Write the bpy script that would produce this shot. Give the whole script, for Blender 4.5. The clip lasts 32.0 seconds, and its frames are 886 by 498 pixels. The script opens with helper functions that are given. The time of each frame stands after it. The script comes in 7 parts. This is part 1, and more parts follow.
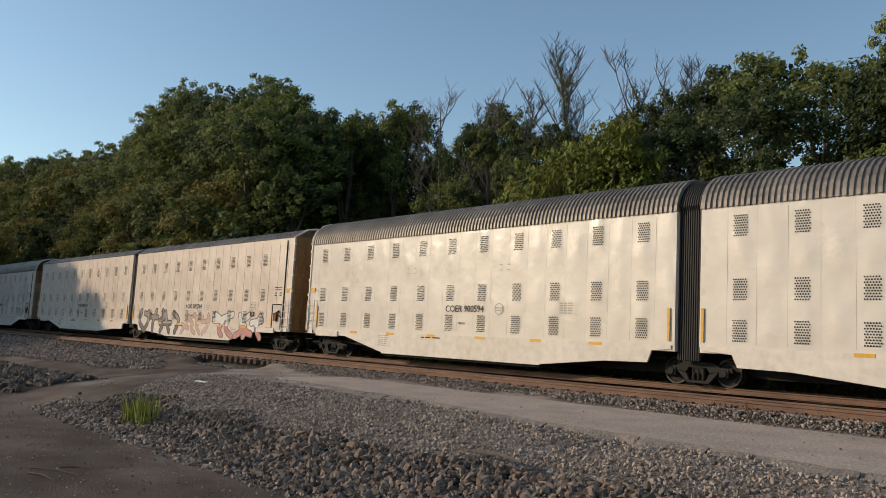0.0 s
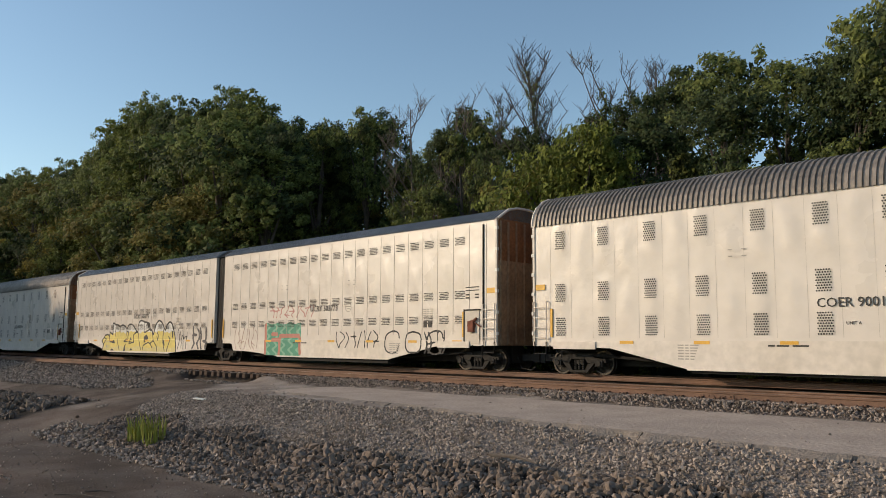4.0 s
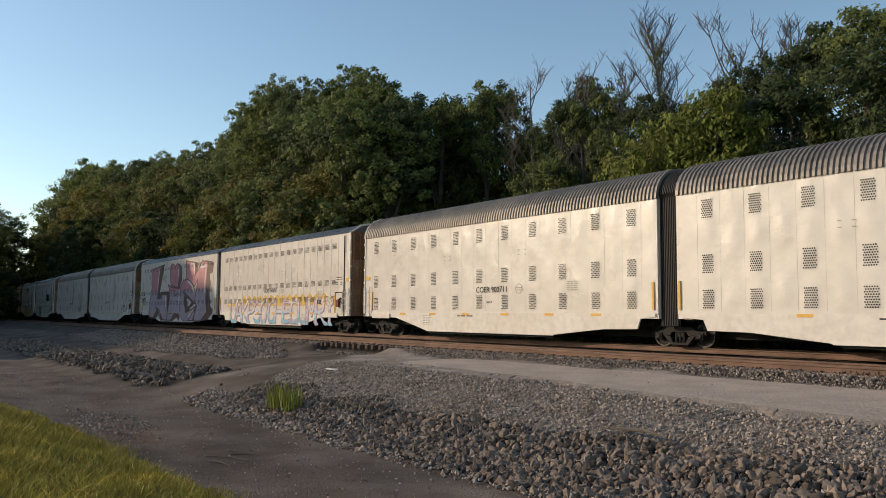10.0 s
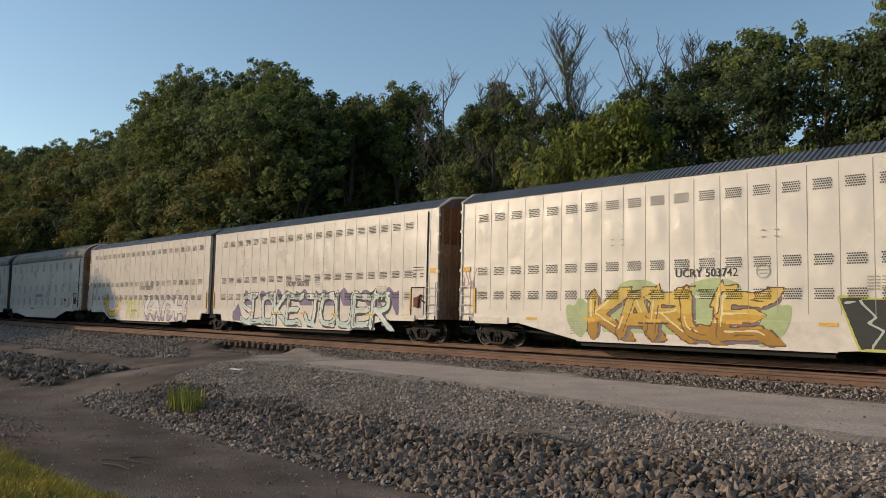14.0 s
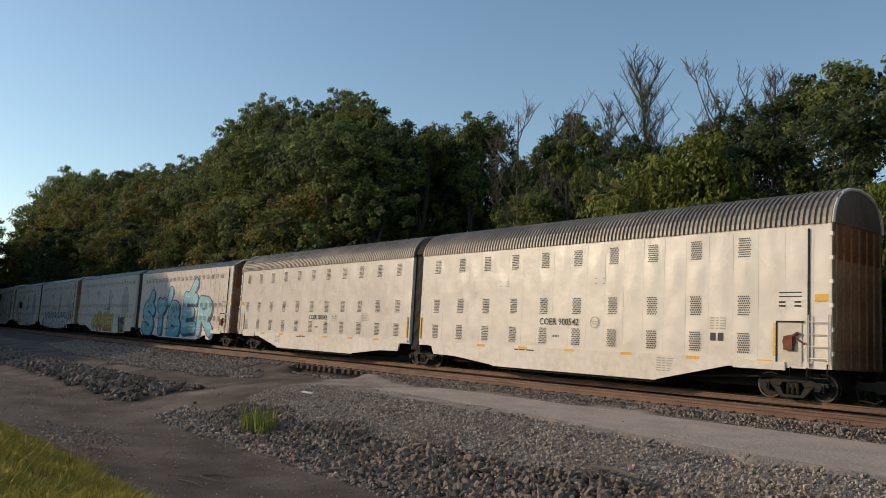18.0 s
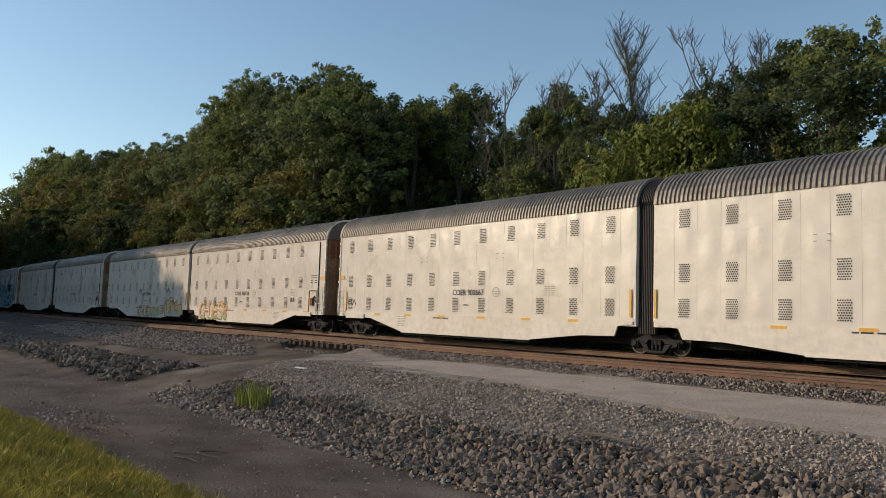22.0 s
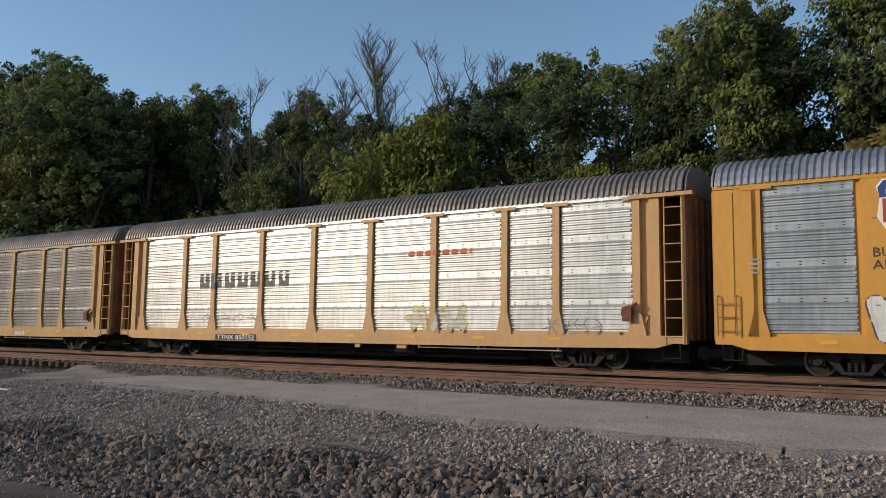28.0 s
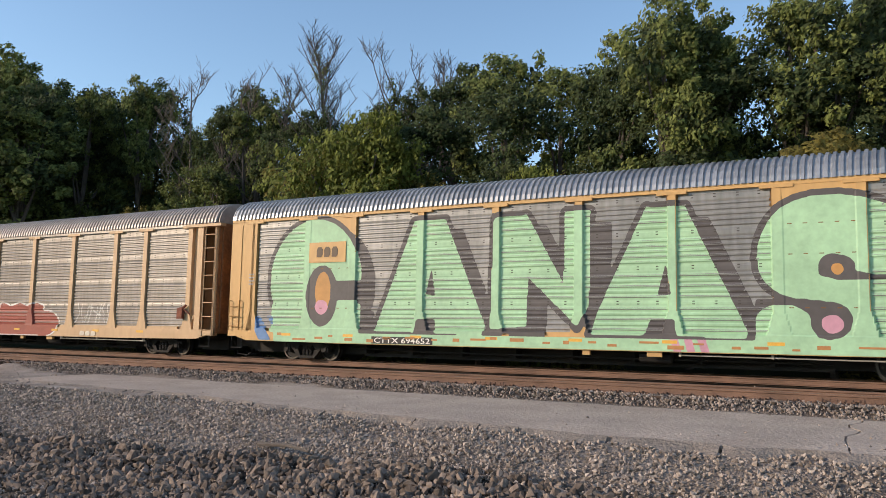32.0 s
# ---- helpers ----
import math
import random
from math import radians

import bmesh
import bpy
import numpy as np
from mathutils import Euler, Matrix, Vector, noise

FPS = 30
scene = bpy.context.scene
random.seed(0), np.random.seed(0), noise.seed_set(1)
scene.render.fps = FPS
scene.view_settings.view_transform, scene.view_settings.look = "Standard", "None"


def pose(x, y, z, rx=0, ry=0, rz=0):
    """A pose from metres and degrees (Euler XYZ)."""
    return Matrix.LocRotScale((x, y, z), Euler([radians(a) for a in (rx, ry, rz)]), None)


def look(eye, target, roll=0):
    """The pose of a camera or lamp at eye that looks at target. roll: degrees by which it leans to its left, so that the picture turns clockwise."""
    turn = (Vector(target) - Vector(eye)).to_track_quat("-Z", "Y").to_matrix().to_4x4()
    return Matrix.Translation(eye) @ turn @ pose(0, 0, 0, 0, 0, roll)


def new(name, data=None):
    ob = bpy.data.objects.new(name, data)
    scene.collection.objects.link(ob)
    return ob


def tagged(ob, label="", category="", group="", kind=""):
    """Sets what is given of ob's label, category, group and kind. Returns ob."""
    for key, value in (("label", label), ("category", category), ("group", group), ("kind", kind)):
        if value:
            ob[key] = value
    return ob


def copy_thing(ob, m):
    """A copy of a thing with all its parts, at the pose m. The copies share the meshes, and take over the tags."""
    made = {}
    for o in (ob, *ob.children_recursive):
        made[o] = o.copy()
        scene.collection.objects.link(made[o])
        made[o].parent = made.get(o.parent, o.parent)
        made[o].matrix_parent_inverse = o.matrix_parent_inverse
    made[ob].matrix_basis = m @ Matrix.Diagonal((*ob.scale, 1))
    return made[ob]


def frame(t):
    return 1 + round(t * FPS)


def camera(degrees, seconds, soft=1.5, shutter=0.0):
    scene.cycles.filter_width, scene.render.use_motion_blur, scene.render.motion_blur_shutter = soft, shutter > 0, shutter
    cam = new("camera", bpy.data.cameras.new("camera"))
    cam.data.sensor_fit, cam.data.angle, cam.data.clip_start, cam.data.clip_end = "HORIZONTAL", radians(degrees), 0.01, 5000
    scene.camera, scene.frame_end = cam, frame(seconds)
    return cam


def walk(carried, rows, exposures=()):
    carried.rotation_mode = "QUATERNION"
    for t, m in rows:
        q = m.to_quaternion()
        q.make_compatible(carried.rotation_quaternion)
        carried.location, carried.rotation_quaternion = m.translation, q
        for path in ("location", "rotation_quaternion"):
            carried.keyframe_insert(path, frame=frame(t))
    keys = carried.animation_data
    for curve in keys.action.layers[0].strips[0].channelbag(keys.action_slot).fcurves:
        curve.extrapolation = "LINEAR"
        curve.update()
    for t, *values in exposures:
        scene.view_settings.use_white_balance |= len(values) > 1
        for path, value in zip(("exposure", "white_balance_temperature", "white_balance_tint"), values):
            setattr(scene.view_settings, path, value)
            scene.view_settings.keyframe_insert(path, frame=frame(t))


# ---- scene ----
cam = camera(57.50, 32.0, soft=0.6)
PATH = [
    (0, pose(-0.060, 1.344, 1.186, 96.61, -3.11, 47.44)),
    (0.5, pose(-0.071, 1.223, 1.215, 95.86, -1.53, 54.07)),
    (1, pose(-0.032, 1.221, 1.249, 95.16, -2.26, 57.11)),
    (1.5, pose(-0.063, 1.152, 1.262, 94.71, -3.20, 57.54)),
    (2, pose(-0.044, 1.093, 1.263, 94.64, -2.76, 56.67)),
    (2.5, pose(-0.008, 0.937, 1.234, 95.04, -2.36, 55.00)),
    (3, pose(0.086, 0.716, 1.323, 94.99, -2.57, 52.98)),
    (3.5, pose(0.049, 0.457, 1.344, 96.32, -2.57, 49.54)),
    (4, pose(-0.088, 0.215, 1.356, 96.69, -0.36, 45.13)),
    (4.5, pose(-0.132, 0.039, 1.346, 95.77, 0.32, 43.91)),
    (6.5, pose(-0.048, 0.084, 1.403, 94.61, -1.82, 45.65)),
    (7, pose(-0.012, 0.050, 1.424, 95.02, -1.60, 47.14)),
    (7.5, pose(-0.005, 0.042, 1.457, 95.62, -0.83, 49.59)),
    (8, pose(-0.044, 0.112, 1.430, 96.28, -0.48, 51.47)),
    (8.5, pose(-0.037, 0.039, 1.385, 96.50, -0.38, 52.91)),
    (9, pose(-0.075, 0.108, 1.370, 96.07, -0.44, 53.94)),
    (9.5, pose(-0.072, 0.147, 1.372, 95.54, -0.09, 53.83)),
    (10, pose(-0.021, 0.058, 1.378, 94.69, -0.39, 53.69)),
    (10.5, pose(0.000, 0.052, 1.404, 93.98, -1.10, 53.94)),
    (11, pose(-0.025, 0.038, 1.402, 94.16, -1.56, 53.98)),
    (11.5, pose(-0.034, 0.095, 1.378, 95.20, -1.43, 53.30)),
    (12, pose(-0.074, 0.148, 1.390, 96.37, -0.90, 49.93)),
    (12.5, pose(-0.024, 0.023, 1.382, 96.32, -0.86, 47.35)),
    (13, pose(0.000, -0.000, 1.427, 95.96, -1.27, 46.73)),
    (13.5, pose(-0.031, -0.056, 1.407, 95.50, -1.64, 47.31)),
    (14, pose(-0.073, -0.038, 1.408, 94.82, -1.27, 47.06)),
    (14.5, pose(-0.044, -0.033, 1.420, 94.84, -0.84, 47.12)),
    (16.5, pose(0.036, -0.055, 1.456, 94.70, -2.03, 50.27)),
    (17, pose(0.055, -0.045, 1.479, 95.56, -2.38, 51.16)),
    (17.5, pose(0.056, -0.058, 1.433, 96.70, -2.63, 51.55)),
    (18, pose(0.050, -0.114, 1.440, 96.65, -3.20, 52.01)),
    (18.5, pose(0.014, -0.045, 1.407, 96.26, -3.44, 51.72)),
    (19, pose(0.057, -0.061, 1.411, 95.46, -3.14, 51.35)),
    (19.5, pose(0.034, -0.029, 1.404, 95.07, -2.91, 50.93)),
    (20, pose(0.048, -0.053, 1.415, 95.09, -2.78, 50.75)),
    (20.5, pose(0.080, -0.117, 1.412, 95.24, -2.54, 51.15)),
    (21, pose(-0.026, 0.040, 1.394, 95.46, -2.10, 49.94)),
    (21.5, pose(0.023, -0.079, 1.396, 95.35, -2.05, 48.87)),
    (22, pose(0.102, -0.167, 1.425, 94.79, -1.87, 51.39)),
    (22.5, pose(0.066, 0.078, 1.402, 95.15, -2.02, 52.87)),
    (23, pose(0.151, 0.185, 1.385, 95.60, -1.94, 51.96)),
    (23.5, pose(0.204, 0.221, 1.402, 95.76, -1.93, 50.41)),
    (24, pose(0.096, 0.330, 1.336, 95.76, -1.95, 46.81)),
    (24.5, pose(-0.034, 0.265, 1.292, 95.37, -2.45, 43.53)),
    (25, pose(-0.096, 0.222, 1.389, 96.02, -2.41, 42.73)),
    (25.5, pose(-0.177, 0.247, 1.381, 97.38, -3.10, 40.94)),
    (26, pose(-0.220, 0.369, 1.322, 98.14, -3.78, 38.55)),
    (26.5, pose(-0.230, 0.479, 1.332, 97.49, -3.19, 35.72)),
    (28.5, pose(-0.260, 0.488, 1.298, 96.01, -0.34, 33.35)),
    (29, pose(-0.262, 0.530, 1.297, 96.50, 0.08, 32.60)),
    (29.5, pose(-0.304, 0.504, 1.244, 96.03, 0.67, 32.02)),
    (30, pose(-0.301, 0.525, 1.272, 95.49, 0.66, 31.77)),
    (30.5, pose(-0.306, 0.541, 1.309, 95.54, 0.05, 31.75)),
    (31, pose(-0.285, 0.510, 1.286, 95.89, -0.33, 31.47)),
    (31.5, pose(-0.286, 0.560, 1.280, 96.30, -0.77, 30.65)),
    (32, pose(-0.338, 0.635, 1.271, 96.14, -1.07, 29.71)),
]
EXPOSURES = ((0, 0.0, 6450, 5), (1, -0.06, 6450, 5), (3, 0.05, 6450, 5), (8, 0.08, 6450, 5), (11, 0.12, 6450, 5), (12, 0.02, 6450, 5), (14, -0.02, 6450, 5), (18, -0.04, 6400, 5), (23, 0.0, 6400, 5), (25, -0.08, 6350, 7), (26, -0.08, 6200, 7), (29, -0.18, 5900, 7), (30, -0.24, 5950, 7), (31, 0.1, 6000, 7), (32, 0.45, 6100, 9))
walk(cam, PATH, EXPOSURES)

# ---- sky and sun: low late-afternoon sun, behind the camera on the side to which the train runs ----
SUN_EL, SUN_AZ = radians(18.5), math.atan2(-0.75, -0.66)   # azimuth of the sun from +Y, clockwise
to_sun = Vector((math.sin(SUN_AZ) * math.cos(SUN_EL), math.cos(SUN_AZ) * math.cos(SUN_EL), math.sin(SUN_EL)))
world = bpy.data.worlds.new("sky")
scene.world = world
world.use_nodes = True
nt = world.node_tree
sky = nt.nodes.new("ShaderNodeTexSky")
sky.sky_type, sky.sun_disc = "NISHITA", False
sky.sun_elevation, sky.sun_rotation = SUN_EL, SUN_AZ
sky.air_density, sky.dust_density, sky.ozone_density = 1.0, 0.40, 1.1
nt.links.new(sky.outputs[0], nt.nodes["Background"].inputs[0])
nt.nodes["Background"].inputs[1].default_value = 0.158
sun_data = bpy.data.lights.new("sun", "SUN")
sun_data.energy, sun_data.angle, sun_data.color = 3.1, radians(0.6), (1.0, 0.76, 0.54)
sun = new("sun", sun_data)
sun.matrix_world = look(to_sun * 300, (0, 0, 0))
scene.view_settings.exposure = 0.0

# ---- materials ----
def mat(name, col, rough=0.8, metal=0.0, var=0.25, scale=3.0, fine=40.0, bump=0.15, dist=0.02, tint=None, rand=0.0, coords="Object", stretch=(1, 1, 1), spec=0.4):
    """Paint, stone, soil or metal: a base colour with broad stains and fine grain, and relief."""
    m = bpy.data.materials.new(name)
    m.use_nodes = True
    t = m.node_tree
    b = t.nodes["Principled BSDF"]
    b.inputs["Metallic"].default_value = metal
    b.inputs["Specular IOR Level"].default_value = spec
    tc = t.nodes.new("ShaderNodeTexCoord")
    mp = t.nodes.new("ShaderNodeMapping")
    mp.inputs["Scale"].default_value = stretch
    t.links.new(tc.outputs[coords], mp.inputs[0])
    n1, n2 = t.nodes.new("ShaderNodeTexNoise"), t.nodes.new("ShaderNodeTexNoise")
    n1.inputs["Scale"].default_value, n2.inputs["Scale"].default_value = scale, fine
    n1.inputs["Detail"].default_value, n2.inputs["Detail"].default_value = 5, 3
    for n in (n1, n2):
        t.links.new(mp.outputs[0], n.inputs["Vector"])
    r1 = t.nodes.new("ShaderNodeValToRGB")
    dark = tint or tuple(c * 0.55 for c in col)
    r1.color_ramp.elements[0].position, r1.color_ramp.elements[1].position = 0.36, 0.62
    r1.color_ramp.elements[0].color = (*[c + (d - c) * min(1, var * 2) for c, d in zip(col, dark)], 1)
    r1.color_ramp.elements[1].color = (*col, 1)
    t.links.new(n1.outputs[0], r1.inputs[0])
    mix = t.nodes.new("ShaderNodeMix")
    mix.data_type, mix.blend_type = "RGBA", "MULTIPLY"
    mix.inputs["Factor"].default_value = var
    r2 = t.nodes.new("ShaderNodeValToRGB")
    r2.color_ramp.elements[0].position, r2.color_ramp.elements[1].position = 0.3, 0.7
    r2.color_ramp.elements[0].color, r2.color_ramp.elements[1].color = (0.4, 0.4, 0.4, 1), (1.25, 1.25, 1.25, 1)
    t.links.new(n2.outputs[0], r2.inputs[0])
    t.links.new(r1.outputs[0], mix.inputs["A"])
    t.links.new(r2.outputs[0], mix.inputs["B"])
    out = mix.outputs["Result"]
    if rand:
        info = t.nodes.new("ShaderNodeNewGeometry")
        hs = t.nodes.new("ShaderNodeHueSaturation")
        mr = t.nodes.new("ShaderNodeMapRange")
        mr.inputs["To Min"].default_value, mr.inputs["To Max"].default_value = 1 - rand, 1 + rand
        t.links.new(info.outputs["Random Per Island"], mr.inputs["Value"])
        t.links.new(mr.outputs[0], hs.inputs["Value"])
        t.links.new(out, hs.inputs["Color"])
        out = hs.outputs[0]
    t.links.new(out, b.inputs["Base Color"])
    rr = t.nodes.new("ShaderNodeMapRange")
    rr.inputs["To Min"].default_value, rr.inputs["To Max"].default_value = max(0.02, rough - 0.1), min(1, rough + 0.1)
    t.links.new(n1.outputs[0], rr.inputs["Value"])
    t.links.new(rr.outputs[0], b.inputs["Roughness"])
    if bump:
        bp = t.nodes.new("ShaderNodeBump")
        bp.inputs["Strength"].default_value, bp.inputs["Distance"].default_value = bump, dist
        t.links.new(n2.outputs[0], bp.inputs["Height"])
        t.links.new(bp.outputs[0], b.inputs["Normal"])
    return m


M_STONE = mat("quarry_stone", (0.212, 0.163, 0.128), 0.9, var=0.4, scale=1.2, fine=16, bump=0.4, dist=0.03, rand=0.55, spec=0.25)
M_RAIL = mat("rusty_rail", (0.215, 0.125, 0.085), 0.8, metal=0.0, var=0.4, scale=1.0, fine=30, bump=0.2)
M_RAILTOP = mat("worn_rail_head", (0.21, 0.155, 0.115), 0.35, metal=0.85, var=0.2, scale=1.0, fine=30, bump=0.05)
M_TIE = mat("creosoted_tie", (0.115, 0.076, 0.054), 0.95, var=0.5, scale=1.5, fine=20, bump=0.5)


def leafy(name, col, tint, rand=0.4):
    """Leaves: a little light passes through them."""
    m = mat(name, col, 0.7, var=0.3, scale=0.3, fine=1.6, bump=0, rand=rand, tint=tint, spec=0.2)
    t = m.node_tree
    b = t.nodes["Principled BSDF"]
    tr, mx = t.nodes.new("ShaderNodeBsdfTranslucent"), t.nodes.new("ShaderNodeMixShader")
    t.links.new(b.inputs["Base Color"].links[0].from_socket, tr.inputs[0])
    mx.inputs[0].default_value = 0.38
    t.links.new(b.outputs[0], mx.inputs[1])
    t.links.new(tr.outputs[0], mx.inputs[2])
    t.links.new(mx.outputs[0], t.nodes["Material Output"].inputs[0])
    return m


M_LEAF = leafy("leaf_green", (0.170, 0.195, 0.055), (0.100, 0.125, 0.036), 0.5)
M_LEAF2 = leafy("leaf_olive", (0.205, 0.175, 0.045), (0.135, 0.120, 0.034))
# dark green species; also the painted shade inside green crowns
M_LEAF3 = leafy("leaf_dark_and_shaded", (0.070, 0.092, 0.034), (0.042, 0.060, 0.022), 0.55)
M_LEAF4 = leafy("leaf_yellow_green", (0.165, 0.190, 0.038), (0.105, 0.128, 0.028))
M_GRASS = mat("grass_blade", (0.56, 0.43, 0.085), 0.6, var=0.4, scale=0.7, fine=3.0, bump=0, rand=0.4, tint=(0.27, 0.24, 0.05), spec=0.2)
M_STALK = mat("dry_stalk", (0.42, 0.34, 0.17), 0.7, var=0.3, scale=0.5, fine=3.0, bump=0, rand=0.3, spec=0.2)
M_WEED = mat("weed_stem", (0.30, 0.31, 0.06), 0.6, var=0.3, scale=0.5, fine=3.0, bump=0, rand=0.3, spec=0.2)
M_PEBBLE = mat("gravel_pebble", (0.36, 0.292, 0.238), 0.9, var=0.2, scale=2, fine=20, bump=0, rand=0.55, spec=0.2)
M_BALLAST_STONE = mat("ballast_stone", (0.285, 0.230, 0.190), 0.9, var=0.2, scale=2, fine=20, bump=0, rand=0.55, spec=0.2)
M_BARK = mat("bark", (0.13, 0.105, 0.085), 0.95, var=0.4, scale=2, fine=20, bump=0.6)
M_DEAD = mat("bleached_branch", (0.125, 0.105, 0.09), 0.95, var=0.3, scale=2, fine=20, bump=0.3)
M_DARK = mat("underframe_black", (0.022, 0.020, 0.019), 0.85, var=0.4, scale=2, fine=20, bump=0.2)

M_GROUND = mat("trackside_soil", (1.0, 1.0, 1.0), 0.94, var=0.5, scale=0.8, fine=22, bump=0.9, dist=0.10, tint=(0.64, 0.59, 0.55), spec=0.2)
gt = M_GROUND.node_tree
gb = gt.nodes["Principled BSDF"]
soil_at, soil_mix = gt.nodes.new("ShaderNodeAttribute"), gt.nodes.new("ShaderNodeMix")
soil_at.attribute_name = "soil"
soil_mix.data_type, soil_mix.blend_type = "RGBA", "MULTIPLY"
soil_mix.inputs["Factor"].default_value = 1.0
grain = gb.inputs["Base Color"].links[0].from_socket
gt.links.new(soil_at.outputs["Color"], soil_mix.inputs["A"])
gt.links.new(grain, soil_mix.inputs["B"])
gt.links.new(soil_mix.outputs["Result"], gb.inputs["Base Color"])
gt.links.new(soil_at.outputs["Alpha"], gb.inputs["Normal"].links[0].from_node.inputs["Strength"])

# ---- building helpers ----
def obj(name, bm, material, parent=None, label="", smooth=False):
    me = bpy.data.meshes.new(name)
    if smooth:
        for fc in bm.faces:
            fc.smooth = True
    bm.to_mesh(me)
    bm.free()
    for m in (material if isinstance(material, (list, tuple)) else [material]):
        me.materials.append(m)
    ob = new(name, me)
    ob.parent = parent
    if label:
        ob["label"] = label
    return ob


part = obj


def box(bm, x0, x1, y0, y1, z0, z1, mi=0):
    v = [bm.verts.new(p) for p in ((x0, y0, z0), (x1, y0, z0), (x1, y1, z0), (x0, y1, z0), (x0, y0, z1), (x1, y0, z1), (x1, y1, z1), (x0, y1, z1))]
    for q in ((3, 2, 1, 0), (4, 5, 6, 7), (0, 1, 5, 4), (1, 2, 6, 5), (2, 3, 7, 6), (3, 0, 4, 7)):
        bm.faces.new([v[i] for i in q]).material_index = mi
    return v


def prism(bm, pts, a0, a1, axis="x", mi=0, caps=True):
    """A profile swept along an axis. pts: for x (y, z); for y (x, z); for z (x, y)."""
    def at(p, a):
        return {"x": (a, p[0], p[1]), "y": (p[0], a, p[1]), "z": (p[0], p[1], a)}[axis]
    r0, r1 = [bm.verts.new(at(p, a0)) for p in pts], [bm.verts.new(at(p, a1)) for p in pts]
    n = len(pts)
    for i in range(n):
        bm.faces.new((r0[i], r0[(i + 1) % n], r1[(i + 1) % n], r1[i])).material_index = mi
    if caps:
        bm.faces.new(r0[::-1]).material_index = mi
        bm.faces.new(r1).material_index = mi


def tube(bm, pts, r, sides=6, mi=0):
    """A round bar through points; r: one radius, or one for each point."""
    pts = [Vector(p) for p in pts]
    rs = r if isinstance(r, (list, tuple)) else [r] * len(pts)
    rings = []
    for i, p in enumerate(pts):
        d = (pts[min(i + 1, len(pts) - 1)] - pts[max(i - 1, 0)]).normalized()
        u = d.orthogonal().normalized()
        w = d.cross(u)
        rings.append([bm.verts.new(p + (u * math.cos(a) + w * math.sin(a)) * rs[i]) for a in [2 * math.pi * k / sides for k in range(sides)]])
    for a, b in zip(rings, rings[1:]):
        for k in range(sides):
            bm.faces.new((a[k], a[(k + 1) % sides], b[(k + 1) % sides], b[k])).material_index = mi
    bm.faces.new(rings[0][::-1]).material_index = mi
    bm.faces.new(rings[-1]).material_index = mi


def empty(name, label, category, group=""):
    return tagged(new(name), label, category, group)

# ---- ground ----
def lerp(v, *pts):
    """Straight lines through (v, value) pairs."""
    return float(np.interp(v, [p[0] for p in pts], [p[1] for p in pts]))


def curve_y(x):
    """How far the tracks bend away, beyond the straight."""
    return (0.0 if x > -85 else (x + 85) ** 2 / 2400) + (0.0 if x > -190 else (x + 190) ** 2 / 250)


def wob(x, y, s, a):
    return noise.noise(Vector((x * s, y * s, 0.0))) * a


def zone(x, y):
    """0 gravel, 1 ballast, 2 path, 3 lane, 4 grass, 5 forest floor, 6 riprap bed, 7 dark strip beside the ramp."""
    w = y + wob(x, y, 0.45, 0.5) + wob(x, y, 1.9, 0.18)
    yt = w - curve_y(x)
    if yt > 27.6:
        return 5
    if yt > 18.85 + 0.3 * (x < -29):
        return 1
    if w < lerp(x, (-40, 1.6), (-28, 3.5), (-22, 4.5), (-15, 5.1), (0, 5.4)):
        return 4
    ramp = lerp(x, (-38, 19.5), (-30, 15.2), (-27.5, 11.5), (-25, 9.2))
    if -40 < x < -26 and ramp - 1.3 < w < ramp + 1.6:
        return 3
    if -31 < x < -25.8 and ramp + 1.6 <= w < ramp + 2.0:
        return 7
    if x > -31:
        if w > 15.0:
            return 2
        if w > lerp(x, (-26, 11.7), (-14, 11.45), (-9, 11.7), (-3, 11.9), (6, 12.0)):
            return 0 if w > lerp(x, (-27, 10.8), (-22, 9.6), (-15, 9.5), (-9, 9.8)) else 3
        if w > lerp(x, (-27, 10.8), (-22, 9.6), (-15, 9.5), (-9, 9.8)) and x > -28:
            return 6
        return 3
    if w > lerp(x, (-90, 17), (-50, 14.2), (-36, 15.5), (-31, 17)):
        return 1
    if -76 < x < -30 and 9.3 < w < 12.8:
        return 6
    return 3


